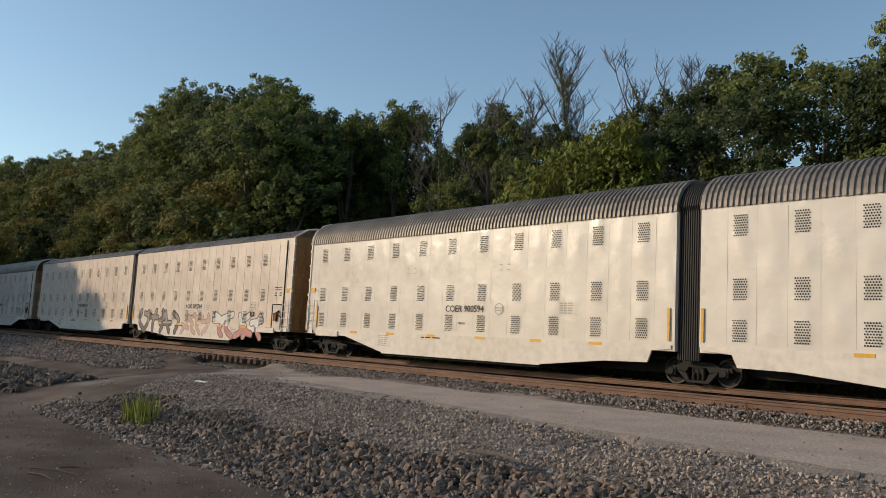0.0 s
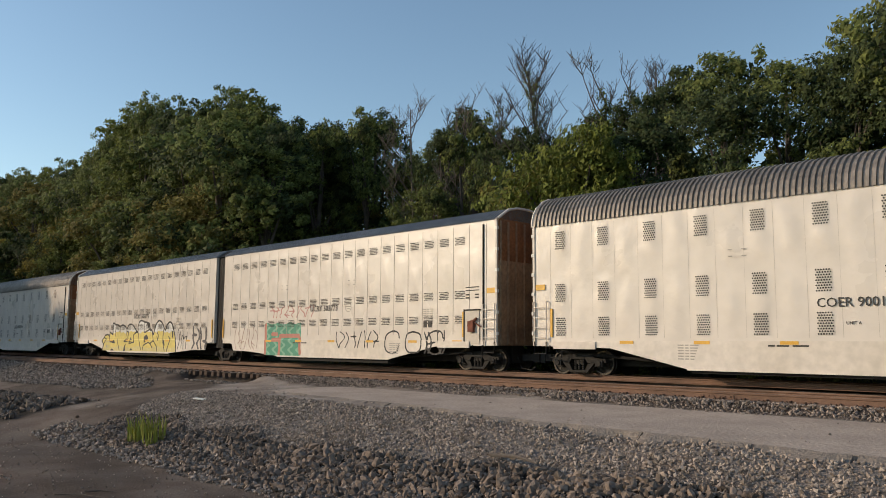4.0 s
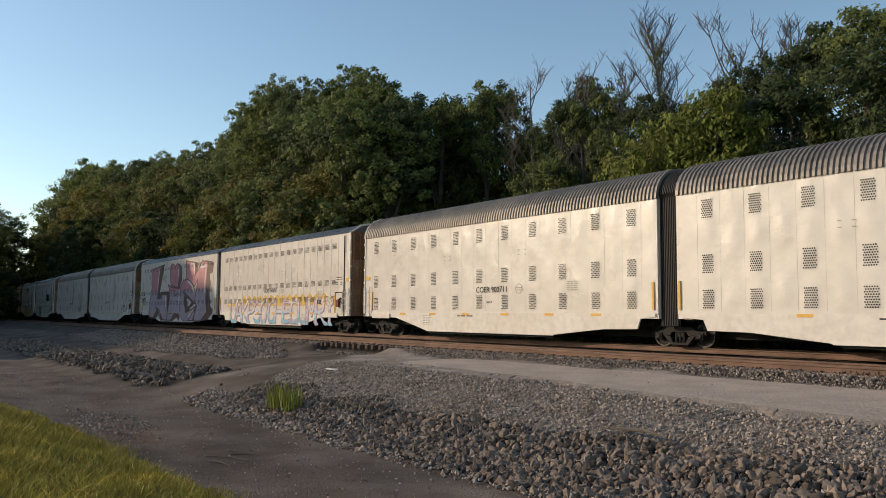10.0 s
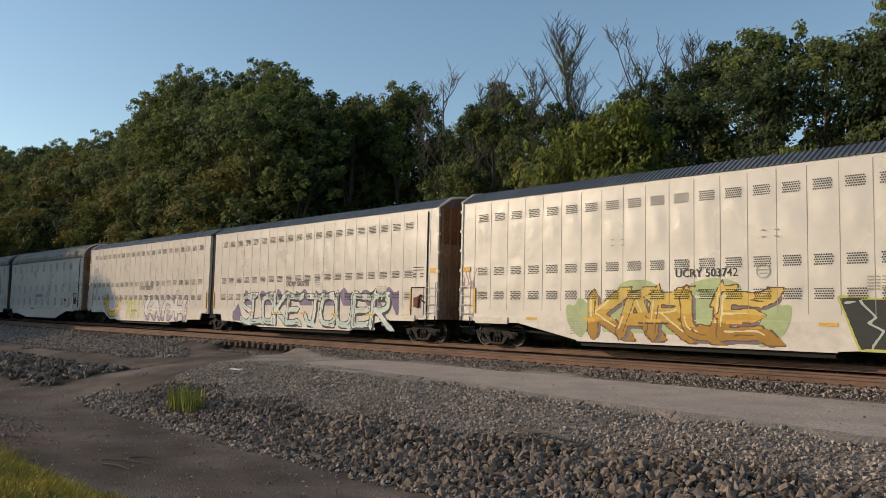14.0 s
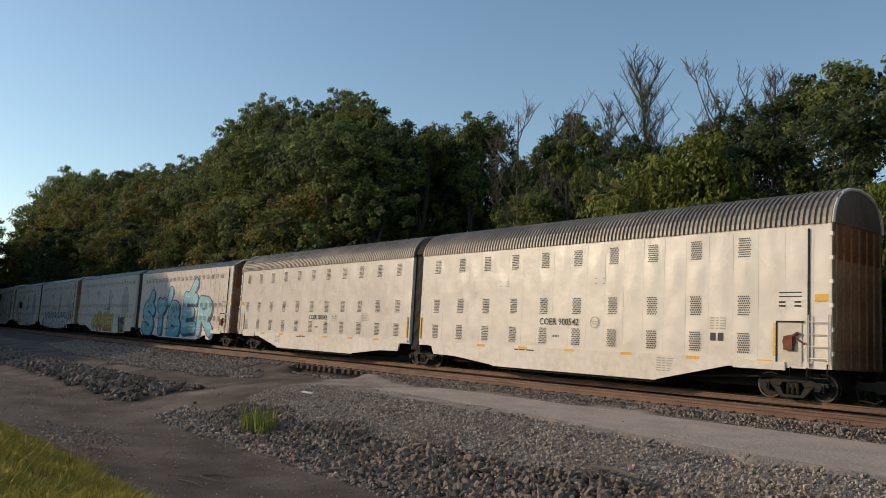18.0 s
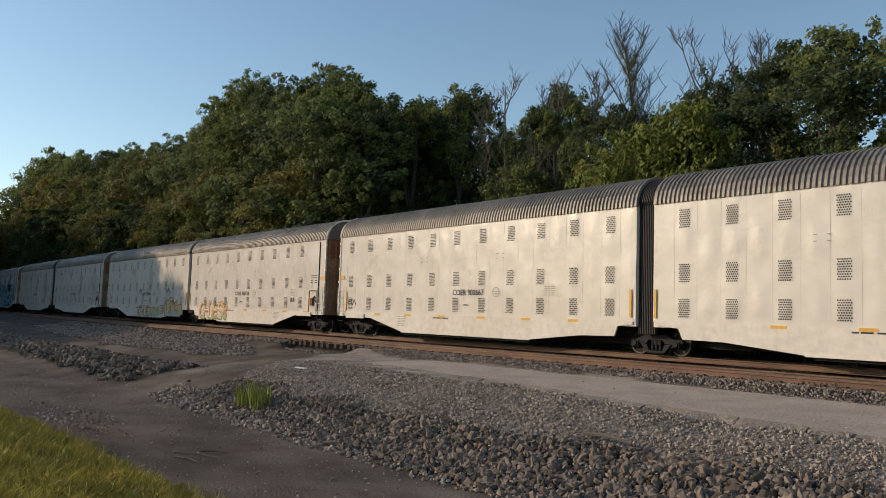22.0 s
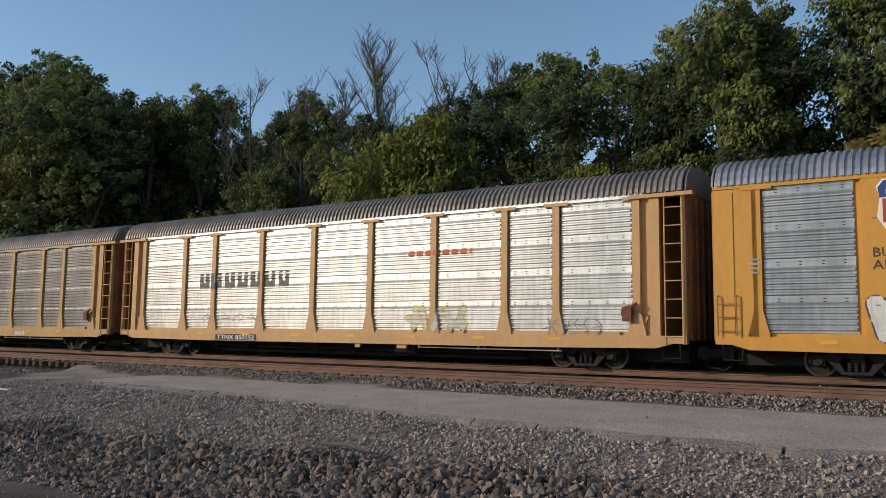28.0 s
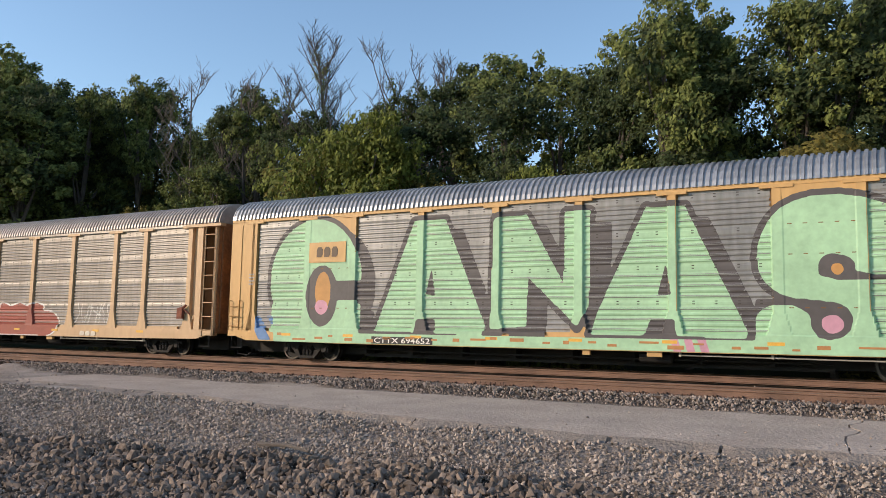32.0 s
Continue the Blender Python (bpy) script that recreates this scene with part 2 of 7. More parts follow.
def height(x, y):
    yt = y - curve_y(x)
    right = lerp(yt, (-60, 1.0), (-8, 0.0), (0, -0.35), (2.5, -0.95), (5.0, -1.6), (6, -1.68), (9.3, -1.66), (9.9, -1.55), (11.7, -0.92), (13.5, -0.55), (15.0, -0.36), (15.3, -0.34), (18.75, -0.27), (19.1, -0.10), (19.3, -0.03), (22.4, -0.05), (23.3, 0.06), (26.3, 0.06), (27.6, -0.6), (29.5, -0.7), (33, 0.4), (45, 4.0), (80, 11), (300, 25))
    left = lerp(yt, (-60, 0.6), (-8, -0.2), (0, -0.7), (3, -1.3), (5, -1.5), (8.5, -1.5), (9.5, -1.25), (11, -0.95), (13, -1.05), (14.5, -0.85), (18, -0.45), (18.9, -0.25), (19.3, -0.05), (22.4, -0.05), (23.3, 0.06), (26.3, 0.06), (27.6, -0.6), (29.5, -0.7), (33, 0.6), (45, 5.0), (80, 13), (300, 28))
    k = lerp(x, (-36, 1), (-26, 0))
    z = left * k + right * (1 - k)
    ramp = lerp(x, (-38, 19.5), (-30, 15.2), (-27.5, 11.5), (-25, 9.2))
    if -36.8 < x < -30.2 and 18.0 < yt < 19.55:
        return -0.46 + wob(x, y, 1.5, 0.04)
    if 19.3 < yt < 26.5:
        return z + wob(x, y, 2.3, 0.02)
    calm = 0.15 if x > -31 and 14.3 < yt < 18.9 else 1.0
    z += (wob(x, y, 0.5, 0.07) + wob(x, y, 2.2, 0.025)) * calm
    if yt > 27:
        z += wob(x, y, 0.12, 1.0)
    return z


def axis_list(lo, hi, step, far):
    inner = list(np.arange(lo, hi + step / 2, step))
    out, d = [], step
    a, b = lo, hi
    left, right = [], []
    while a > -far:
        d *= 1.5
        a, b = a - d, b + d
        left.append(a)
        right.append(b)
    return left[::-1] + inner + right


xs, ys = axis_list(-110, 14, 0.33, 2500), axis_list(-6, 31, 0.30, 2500)
verts = [(x, y, height(x, y)) for y in ys for x in xs]
nx = len(xs)
faces = [(j * nx + i, j * nx + i + 1, (j + 1) * nx + i + 1, (j + 1) * nx + i) for j in range(len(ys) - 1) for i in range(nx - 1)]
me = bpy.data.meshes.new("ground")
me.from_pydata(verts, [], faces)
# gravel, ballast, path, lane, grass, forest floor, bed of the broken stone, strip beside the ramp: colour and roughness
# of the relief
# stone bed is near black: the shade between the stones is in its colour
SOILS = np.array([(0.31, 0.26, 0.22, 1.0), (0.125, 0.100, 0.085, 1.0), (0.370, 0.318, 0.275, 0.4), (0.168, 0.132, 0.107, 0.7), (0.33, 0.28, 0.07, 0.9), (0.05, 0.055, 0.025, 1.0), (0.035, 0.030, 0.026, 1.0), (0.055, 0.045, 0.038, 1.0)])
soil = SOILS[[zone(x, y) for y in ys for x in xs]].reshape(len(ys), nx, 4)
# worn lane: broad pale and dark patches, and one rust-red stain
SX, SY = np.meshgrid(xs, ys)
patchy = np.array([wob(x, y, 0.33, 0.55) + wob(x * 0.4, y, 1.3, 0.35) for y in ys for x in xs]).reshape(len(ys), nx)
on_lane = (np.abs(soil[:, :, 0] - SOILS[3][0]) < 1e-6)
soil[:, :, :3] *= np.where(on_lane, np.clip(1.0 + patchy, 0.6, 1.5), 1.0)[:, :, None]
stain = np.exp(-(((SX + 21.5) / 1.5) ** 2 + ((SY - 6.0) / 0.45) ** 2))[:, :, None] * on_lane[:, :, None]
soil[:, :, :3] = soil[:, :, :3] * (1 - 0.6 * stain) + 0.6 * stain * np.array([0.24, 0.115, 0.07])
pad = np.pad(soil, ((1, 1), (1, 1), (0, 0)), mode="edge")
soil = (2 * soil + pad[:-2, 1:-1] + pad[2:, 1:-1] + pad[1:-1, :-2] + pad[1:-1, 2:]) / 6
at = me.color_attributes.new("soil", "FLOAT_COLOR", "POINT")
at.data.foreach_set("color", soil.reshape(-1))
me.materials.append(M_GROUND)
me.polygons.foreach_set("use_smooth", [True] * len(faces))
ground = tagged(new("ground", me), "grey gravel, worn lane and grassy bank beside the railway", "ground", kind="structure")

# ---- worn paved path along the line, with a broken near edge and one cross crack ----
M_PATH = mat("worn_path_paving", (0.455, 0.372, 0.308), 0.95, var=0.34, scale=0.9, fine=14, bump=0.7, dist=0.04, tint=(0.34, 0.276, 0.226), spec=0.2)
M_CRUMB = mat("crumbled_path_edge", (0.26, 0.22, 0.188), 0.95, var=0.4, scale=2.5, fine=18, bump=0.8, dist=0.05, tint=(0.19, 0.16, 0.135), spec=0.2)
path = tagged(new("path"), "pale worn paved path with a crumbling edge", "path", kind="structure")


def path_edge(x):
    return lerp(x, (-31, 16.9), (-23, 15.7), (-16, 15.2), (-10.6, 14.55), (-8, 14.42), (-3.7, 14.2), (0, 14.45), (60, 14.5)) + wob(x, 3.0, 0.9, 0.16) + wob(x, 7.0, 3.7, 0.07)


def path_top(x, y):
    return lerp(y, (14.0, -0.395), (15.0, -0.315), (18.9, -0.225)) + wob(x, y, 0.6, 0.012) + lerp(x, (-31, -0.32), (-24, 0.0))


def crack(y):
    """The zigzag crack across the path, as an x."""
    return -1.22 + 0.10 * math.sin(y * 3.1) + 0.05 * math.sin(y * 9.7)


def slab(name, x0, x1, near, far, rows, material, drop=0.07, dip=0.0):
    """A sheet with a thickness between two edges, which are functions; its ends too."""
    n = max(2, int(min(24, (x1(15) - x0(15))) / 0.22))
    co, fc = [], []
    for i in range(n + 1):
        for j in range(rows + 1):
            xm = x0(15) + (x1(15) - x0(15)) * i / n
            y = near(xm) + (far(xm) - near(xm)) * j / rows
            x = x0(y) + (x1(y) - x0(y)) * i / n
            co.append((x, y, path_top(x, y) - dip * (1 - j / rows)))
    m = len(co)
    r = rows + 1
    co += [(x, y, z - drop) for x, y, z in co]
    fc = [(i * r + j, (i + 1) * r + j, (i + 1) * r + j + 1, i * r + j + 1) for i in range(n) for j in range(rows)]
    rim = [i * r for i in range(n + 1)] + [n * r + j for j in range(1, r)] + [i * r + rows for i in range(n - 1, -1, -1)] + [j for j in range(rows - 1, 0, -1)]
    fc += [(b, a, a + m, b + m) for a, b in zip(rim, rim[1:] + rim[:1])]
    me_ = bpy.data.meshes.new(name)
    me_.from_pydata(co, [], fc)
    me_.materials.append(material)
    o_ = new(name, me_)
    o_.parent = path
    return o_


far_edge = lambda x: 18.78 + wob(x, 1.0, 1.1, 0.10)
slab("slab", lambda y: -31.0, lambda y: crack(y) - 0.018, path_edge, far_edge, 10, M_PATH)
slab("slab", lambda y: crack(y) + 0.018, lambda y: 22.0, path_edge, far_edge, 10, M_PATH)
rnd = random.Random(21)
ex_ = -27.0
while ex_ < 12:
    ln = rnd.uniform(0.7, 2.6)
    wd = rnd.uniform(0.16, 0.45)
    gap_ = rnd.uniform(0.025, 0.06)
    slab("broken_edge", lambda y: ex_, lambda y: ex_ + ln, lambda x: path_edge(x) - gap_ - wd - 0.12 * math.sin(x * 4.3), lambda x: path_edge(x) - gap_ + wob(x, 9.0, 6.0, 0.03), 2, M_CRUMB, dip=0.13).location.z = rnd.uniform(0.012, 0.03)
    ex_ += ln + rnd.uniform(0.02, 0.12)

# ---- tracks ----
NEAR_C, FAR_C, GAUGE = 20.55, 24.90, 1.50
RAIL_TOP = 0.17


def rail_line(cy, name, label, lift=0.0, tall=1.15):
    th = tagged(new(name), label, "railway track", kind="structure")
    for side in (-1, 1):
        bm = bmesh.new()
        prof = [(-0.075, 0), (0.075, 0), (0.075, 0.015), (0.012, 0.03), (0.012, 0.125), (0.036, 0.135), (0.036, 0.168), (0.028, 0.172), (-0.028, 0.172), (-0.036, 0.168), (-0.036, 0.135), (-0.012, 0.125), (-0.012, 0.03), (-0.075, 0.015)]
        px = list(np.arange(-280, -84, 4.0)) + [60]
        rings = []
        for x in px:
            rings.append([bm.verts.new((x, cy + side * GAUGE / 2 + curve_y(x) + p, q * tall + lift)) for p, q in prof])
        n = len(prof)
        for a, b in zip(rings, rings[1:]):
            for k in range(n):
                bm.faces.new((a[k], a[(k + 1) % n], b[(k + 1) % n], b[k])).material_index = 1 if k == 7 else 0
        part("rail", bm, [M_RAIL, M_RAILTOP], th)
    return th


track_near = rail_line(NEAR_C, "track_near", "rusty steel rails on creosoted ties")
track_far = rail_line(FAR_C, "track_far", "rusty steel rails under the passing train", 0.13, 1.0)
tie_bm = bmesh.new()
box(tie_bm, -0.11, 0.11, -1.22, 1.22, -0.19, -0.005)
tie_me = bpy.data.meshes.new("tie")
tie_bm.to_mesh(tie_me)
tie_bm.free()
tie_me.materials.append(M_TIE)
rnd = random.Random(5)
for th, cy in ((track_near, NEAR_C),):
    for i in range(210):
        x = 12 - i * 0.56
        o = new("tie", tie_me)
        o.parent = th
        o.matrix_basis = pose(x, cy + curve_y(x) + rnd.uniform(-0.06, 0.06), 0, 0, 0, rnd.uniform(-1.5, 1.5))

# tie plates with spikes under the near rails, and joint bars
plate_bm = bmesh.new()
box(plate_bm, -0.10, 0.10, -0.17, 0.17, -0.006, 0.012)
for px in (-0.06, 0.06):
    for py in (-0.10, 0.10):
        box(plate_bm, px - 0.012, px + 0.012, py - 0.02, py + 0.02, 0.012, 0.05)
for py in (-0.078, 0.05):
    box(plate_bm, 0.12, 0.15, py - 0.03, py + 0.05, 0.0, 0.06)
plate_me = bpy.data.meshes.new("tie_plate")
plate_bm.to_mesh(plate_me)
plate_bm.free()
M_PLATE = mat("dark_rust_plate", (0.055, 0.034, 0.024), 0.9, var=0.4, scale=4, fine=30, bump=0.2)
plate_me.materials.append(M_PLATE)
for i in range(100):
    for side in (-1, 1):
        o = new("tie_plate", plate_me)
        o.parent = track_near
        o.matrix_basis = pose(12 - i * 0.56, NEAR_C + side * GAUGE / 2, 0.004)
bar_bm = bmesh.new()
box(bar_bm, -0.45, 0.45, -0.032, -0.014, 0.03, 0.125)
for px in (-0.36, -0.22, -0.08, 0.08, 0.22, 0.36):
    box(bar_bm, px - 0.02, px + 0.02, -0.055, -0.032, 0.06, 0.10)
bar_me = bpy.data.meshes.new("joint_bar")
bar_bm.to_mesh(bar_me)
bar_bm.free()
bar_me.materials.append(M_RAIL)
for x, side in ((-1.6, -1), (-9.9, -1), (-5.1, 1), (-21.5, -1)):
    o = new("joint_bar", bar_me)
    o.parent = track_near
    o.matrix_basis = pose(x, NEAR_C + side * GAUGE / 2, 0)

# ---- train: shared meshes ----
UNIT, RACK = 21.5, 27.0
HALF = 1.58                       # half the width of a car body
MESHES = {}
M_CREAM = mat("cream_car_paint", (0.700, 0.630, 0.562), 0.30, var=0.12, scale=0.30, fine=1.5, bump=0.5, dist=0.05, tint=(0.61, 0.535, 0.465), spec=0.6)
M_BUFF = mat("buff_car_paint", (0.71, 0.60, 0.52), 0.42, var=0.16, scale=0.30, fine=1.5, bump=0.4, dist=0.05, tint=(0.58, 0.46, 0.36), spec=0.4)
M_SKIRT = mat("cream_skirt_paint", (0.72, 0.65, 0.58), 0.5, var=0.2, scale=0.4, fine=4, bump=0.05, tint=(0.56, 0.48, 0.38))
M_SEAM = mat("grimy_seam", (0.60, 0.535, 0.47), 0.6, var=0.2, scale=1, fine=8, bump=0)
M_SEAM_DEEP = mat("deep_grimy_seam", (0.44, 0.375, 0.315), 0.7, var=0.3, scale=1, fine=8, bump=0)
M_HOLE = mat("vent_hole", (0.060, 0.053, 0.046), 0.9, var=0.2, bump=0)
M_ROOF_RIB = mat("ribbed_roof_grey", (0.27, 0.235, 0.205), 0.5, metal=0.3, var=0.35, scale=0.7, fine=6, bump=0.05)
M_ROOF_PALE = mat("ribbed_roof_pale", (0.42, 0.42, 0.425), 0.40, metal=0.6, var=0.25, scale=0.7, fine=6, bump=0.05)
M_ROOF_DARK = mat("ribbed_roof_dark", (0.20, 0.20, 0.205), 0.42, metal=0.45, var=0.3, scale=0.7, fine=6, bump=0.05)
M_ROOF_WARM = mat("ribbed_roof_warm", (0.40, 0.35, 0.32), 0.5, metal=0.3, var=0.25, scale=0.7, fine=6, bump=0.05)
M_BELLOWS = mat("black_bellows", (0.030, 0.027, 0.026), 0.7, var=0.3, scale=2, fine=12, bump=0.1)
M_RUST = mat("rusty_end_door", (0.30, 0.135, 0.055), 0.75, var=0.45, scale=0.9, fine=9, bump=0.15, tint=(0.14, 0.07, 0.035))
M_TAUPE = mat("grimy_taupe_door", (0.36, 0.245, 0.155), 0.75, var=0.4, scale=0.8, fine=7, bump=0.1, tint=(0.17, 0.11, 0.07))
M_OCHRE = mat("ochre_end_door", (0.42, 0.24, 0.075), 0.7, var=0.35, scale=0.9, fine=9, bump=0.1, tint=(0.24, 0.13, 0.05))
M_TRUCK = mat("grimy_truck_casting", (0.024, 0.021, 0.019), 0.8, var=0.5, scale=3, fine=20, bump=0.25)
M_TREAD = mat("worn_wheel_rim", (0.075, 0.066, 0.058), 0.4, metal=0.8, var=0.3, bump=0)
M_BRAKE = mat("rust_red_brake_gear", (0.22, 0.07, 0.04), 0.8, var=0.4, scale=5, fine=30, bump=0.2)
M_REFL = mat("reflector_amber", (0.75, 0.42, 0.06), 0.45, var=0.15, scale=3, fine=20, bump=0)
M_BLACK = mat("stencil_black", (0.055, 0.05, 0.045), 0.7, var=0.1, bump=0)
M_GREYMARK = mat("faded_stencil", (0.42, 0.385, 0.34), 0.7, var=0.2, bump=0)
M_PATCH = mat("repaint_patch", (0.60, 0.53, 0.45), 0.6, var=0.1, bump=0)
M_BOLT = mat("rust_brown_bolt", (0.22, 0.105, 0.035), 0.8, var=0.3, bump=0)
M_SIGNW = mat("white_marking", (0.80, 0.78, 0.72), 0.6, var=0.1, bump=0)


def shared(name, key, parent, x=0.0, y=0.0, z=0.0, make=None, mats=None, label="", rz=0.0, ry=0.0, smooth=False):
    """An object on a mesh that is made once and shared by all that look alike."""
    if key not in MESHES:
        bm = bmesh.new()
        make(bm)
        if smooth:
            for fc in bm.faces:
                fc.smooth = True
        me = bpy.data.meshes.new(name)
        bm.to_mesh(me)
        bm.free()
        for m in (mats if isinstance(mats, (list, tuple)) else [mats]):
            me.materials.append(m)
        MESHES[key] = me
    o = new(name, MESHES[key])
    o.parent = parent
    o.matrix_basis = pose(x, y, z, 0, ry, rz)
    if label:
        o["label"] = label
    return o


def grid_mesh(name, xs, zs, fy, material, smooth=True):
    """A wall sheet over xs and zs; fy gives its y."""
    X, Z = np.meshgrid(xs, zs)
    Yv = fy(X, Z)
    co = np.stack([X, Yv, Z], -1).reshape(-1, 3)
    nx_ = len(xs)
    i, j = np.meshgrid(np.arange(nx_ - 1), np.arange(len(zs) - 1))
    a = (j * nx_ + i).ravel()
    fc = np.stack([a, a + 1, a + nx_ + 1, a + nx_], 1)
    me = bpy.data.meshes.new(name)
    me.from_pydata(co.tolist(), [], fc.tolist())
    me.materials.append(material)
    me.polygons.foreach_set("use_smooth", [smooth] * len(fc))
    return me


def pillow(X, Z, phase=0.0):
    """The quilted bulge of a sheet-steel wall between its seams."""
    u = (X - (1.37 if phase > 4.5 else 1.65)) / 0.897
    k = np.floor(u)
    f = u - k
    h1 = np.sin(k * 12.9898 + phase) * 43758.5453
    h1 -= np.floor(h1)
    band = 0.55 + 0.45 * np.sin(Z * 3.1 + h1 * 2.6 + phase)
    dent = 0.007 * np.sin(np.pi * f) ** 2 * np.sin(Z * (2.2 + 1.6 * h1) + f * 4.0 + h1 * 9.0)
    fade = np.clip((Z - 1.5) / 0.5, 0, 1) * np.clip((6.0 - Z) / 0.5, 0.2, 1)
    return -(HALF + (0.021 * (np.sin(np.pi * f) ** 2) * band + dent) * fade + 0.002 * np.sin(Z * 1.3 + k * 2.0))


def vent(bm, cols, rows, dx, dz, r):
    for j in range(rows):
        for i in range(cols):
            x, z = (i - (cols - 1) / 2 + (0.25 if j % 2 else -0.25)) * dx, (j - (rows - 1) / 2) * dz
            bm.faces.new([bm.verts.new((x + r * math.cos(a), 0, z + r * math.sin(a))) for a in [math.pi / 4 * k + 0.39 for k in range(8)]])


def ladder(bm, w, z0, z1, n, r=0.022):
    for x in (0, w):
        tube(bm, [(x, 0, z0), (x, 0, z1), (x, 0.09, z1)], r, 5)
    for k in range(n):
        z = z0 + (z1 - z0) * (k + 0.4) / n
        tube(bm, [(0, 0, z), (w, 0, z)], r * 0.8, 5)


def stirrup(bm, w, h):
    tube(bm, [(0, 0, 0), (0, 0, -h), (w, 0, -h), (w, 0, 0)], 0.025, 5)


def wheel(bm):
    seg = 28
    prof = [(-0.07, 0.06), (-0.07, 0.16), (-0.02, 0.20), (-0.02, 0.34), (-0.065, 0.36), (-0.065, 0.42), (0.055, 0.425), (0.06, 0.46), (0.085, 0.46), (0.085, 0.05)]
    rings = [[bm.verts.new((r * math.cos(2 * math.pi * k / seg), y, r * math.sin(2 * math.pi * k / seg))) for k in range(seg)] for y, r in prof]
    for n, (a, b) in enumerate(zip(rings, rings[1:])):
        for k in range(seg):
            bm.faces.new((a[k], a[(k + 1) % seg], b[(k + 1) % seg], b[k])).material_index = 1 if n in (4, 5) else 0
    bm.faces.new(rings[0])
    for a in (0.4, 2.5, 4.6):                                  # spots on the plate that show the turning
        box(bm, 0.27 * math.cos(a) - 0.03, 0.27 * math.cos(a) + 0.03, -0.035, -0.018, 0.27 * math.sin(a) - 0.03, 0.27 * math.sin(a) + 0.03, 1)


def axle(bm):
    tube(bm, [(0, -0.78, 0), (0, 0.78, 0)], 0.085, 10)


def sideframe(bm):
    top = [(-1.15, 0.02), (-1.12, 0.13), (-0.72, 0.16), (-0.42, 0.30), (0.42, 0.30), (0.72, 0.16), (1.12, 0.13), (1.15, 0.02), (0.66, 0.02), (0.40, -0.02), (0.30, 0.12), (-0.30, 0.12), (-0.40, -0.02), (-0.66, 0.02)]
    prism(bm, top, -0.09, 0.09, "y")
    prism(bm, [(-0.70, 0.02), (-0.38, -0.05), (-0.28, -0.26), (0.28, -0.26), (0.38, -0.05), (0.70, 0.02), (0.60, -0.08), (0.36, -0.34), (-0.36, -0.34), (-0.60, -0.08)], -0.08, 0.08, "y")
    for x in (-0.875, 0.875):
        box(bm, x - 0.15, x + 0.15, -0.13, 0.10, -0.12, 0.10)
        tube(bm, [(x, -0.17, -0.01), (x, -0.10, -0.01)], 0.10, 10)


def springs(bm):
    for x in (-0.16, 0.0, 0.16):
        zs_ = [-0.25 + k * 0.0325 for k in range(11)]
        tube(bm, [(x, 0, z) for z in zs_], [0.066 if k % 2 else 0.046 for k in range(11)], 8)


wheelsets = []
AXLE_Z = 0.73


def truck(parent, x):
    """A two-axle truck under a car, as a part with its own pieces."""
    t = shared("truck", "bolster", parent, x, 0, AXLE_Z, lambda bm: box(bm, -0.2, 0.2, -1.05, 1.05, -0.05, 0.2), M_TRUCK)
    for side in (-1, 1):
        shared("side_frame", "sideframe", t, 0, side * 1.02, 0, sideframe, M_TRUCK, rz=0 if side < 0 else 180)
        shared("spring_nest", "springs", t, 0, side * 1.02, 0, springs, M_TRUCK)
    for dx in (-0.875, 0.875):
        w = shared("wheelset", "axle", parent, x + dx, 0, AXLE_Z, axle, M_TRUCK)
        for side in (-1, 1):
            shared("wheel", "wheel", w, 0, side * 0.76, 0, wheel, [M_TRUCK, M_TREAD], rz=0 if side < 0 else 180, label="dark steel wheel with a bright worn rim")
        wheelsets.append((w, x + dx))
    return t


def coupler(parent, x, d):
    def make(bm):
        box(bm, 0, 0.75, -0.12, 0.12, 0.72, 0.98)
        box(bm, 0.62, 0.92, -0.2, 0.14, 0.66, 1.04)
        tube(bm, [(0.1, -0.5, 0.9), (0.3, -0.5, 0.45), (0.75, -0.45, 0.38), (0.9, -0.4, 0.5)], 0.03, 6)
    shared("coupler", "coupler", parent, x, 0, 0, make, M_TRUCK, rz=0 if d > 0 else 180)


def words(name, text, size, parent, x, z, material, y=-HALF - 0.031, width=None, label=""):
    """Flat lettering on the near side of a car, its lower left corner at x, z."""
    key = ("text", text, size, width)
    if key not in MESHES:
        cu = bpy.data.curves.new("lettering", "FONT")
        cu.body, cu.size, cu.extrude, cu.offset = text, size, 0.002, size * 0.006
        cu.resolution_u = 2
        tmp = new("lettering", cu)
        dg = bpy.context.evaluated_depsgraph_get()
        me = bpy.data.meshes.new_from_object(tmp.evaluated_get(dg))
        bpy.data.objects.remove(tmp)
        me.transform(Matrix.Rotation(radians(90), 4, "X"))
        if width:
            w = max(v.co.x for v in me.vertices)
            me.transform(Matrix.Diagonal((width / w, 1, 1, 1)))
        me.materials.clear()
        me.materials.append(material)
        MESHES[key] = me
    o = new(name, MESHES[key])
    o.parent = parent
    o.matrix_basis = pose(x, y, z)
    if label:
        o["label"] = label
    return o


def marks(name, key, parent, x, z, rows, material, y=-HALF - 0.029, label=""):
    """Small unreadable stencilling: plain bars. rows: (dx, dz, width, height)."""
    def make(bm):
        for dx, dz, w, h in rows:
            box(bm, dx, dx + w, -0.003, 0.003, dz, dz + h)
    return tagged(shared(name, ("marks", key), parent, x, y, z, make, material, label=label), kind="stuff")


def stencil_block(seed, w, n, h=0.045, gap=0.075):
    r = random.Random(seed)
    return [(0, -k * gap, w * r.uniform(0.7, 1.0), h) for k in range(n)]


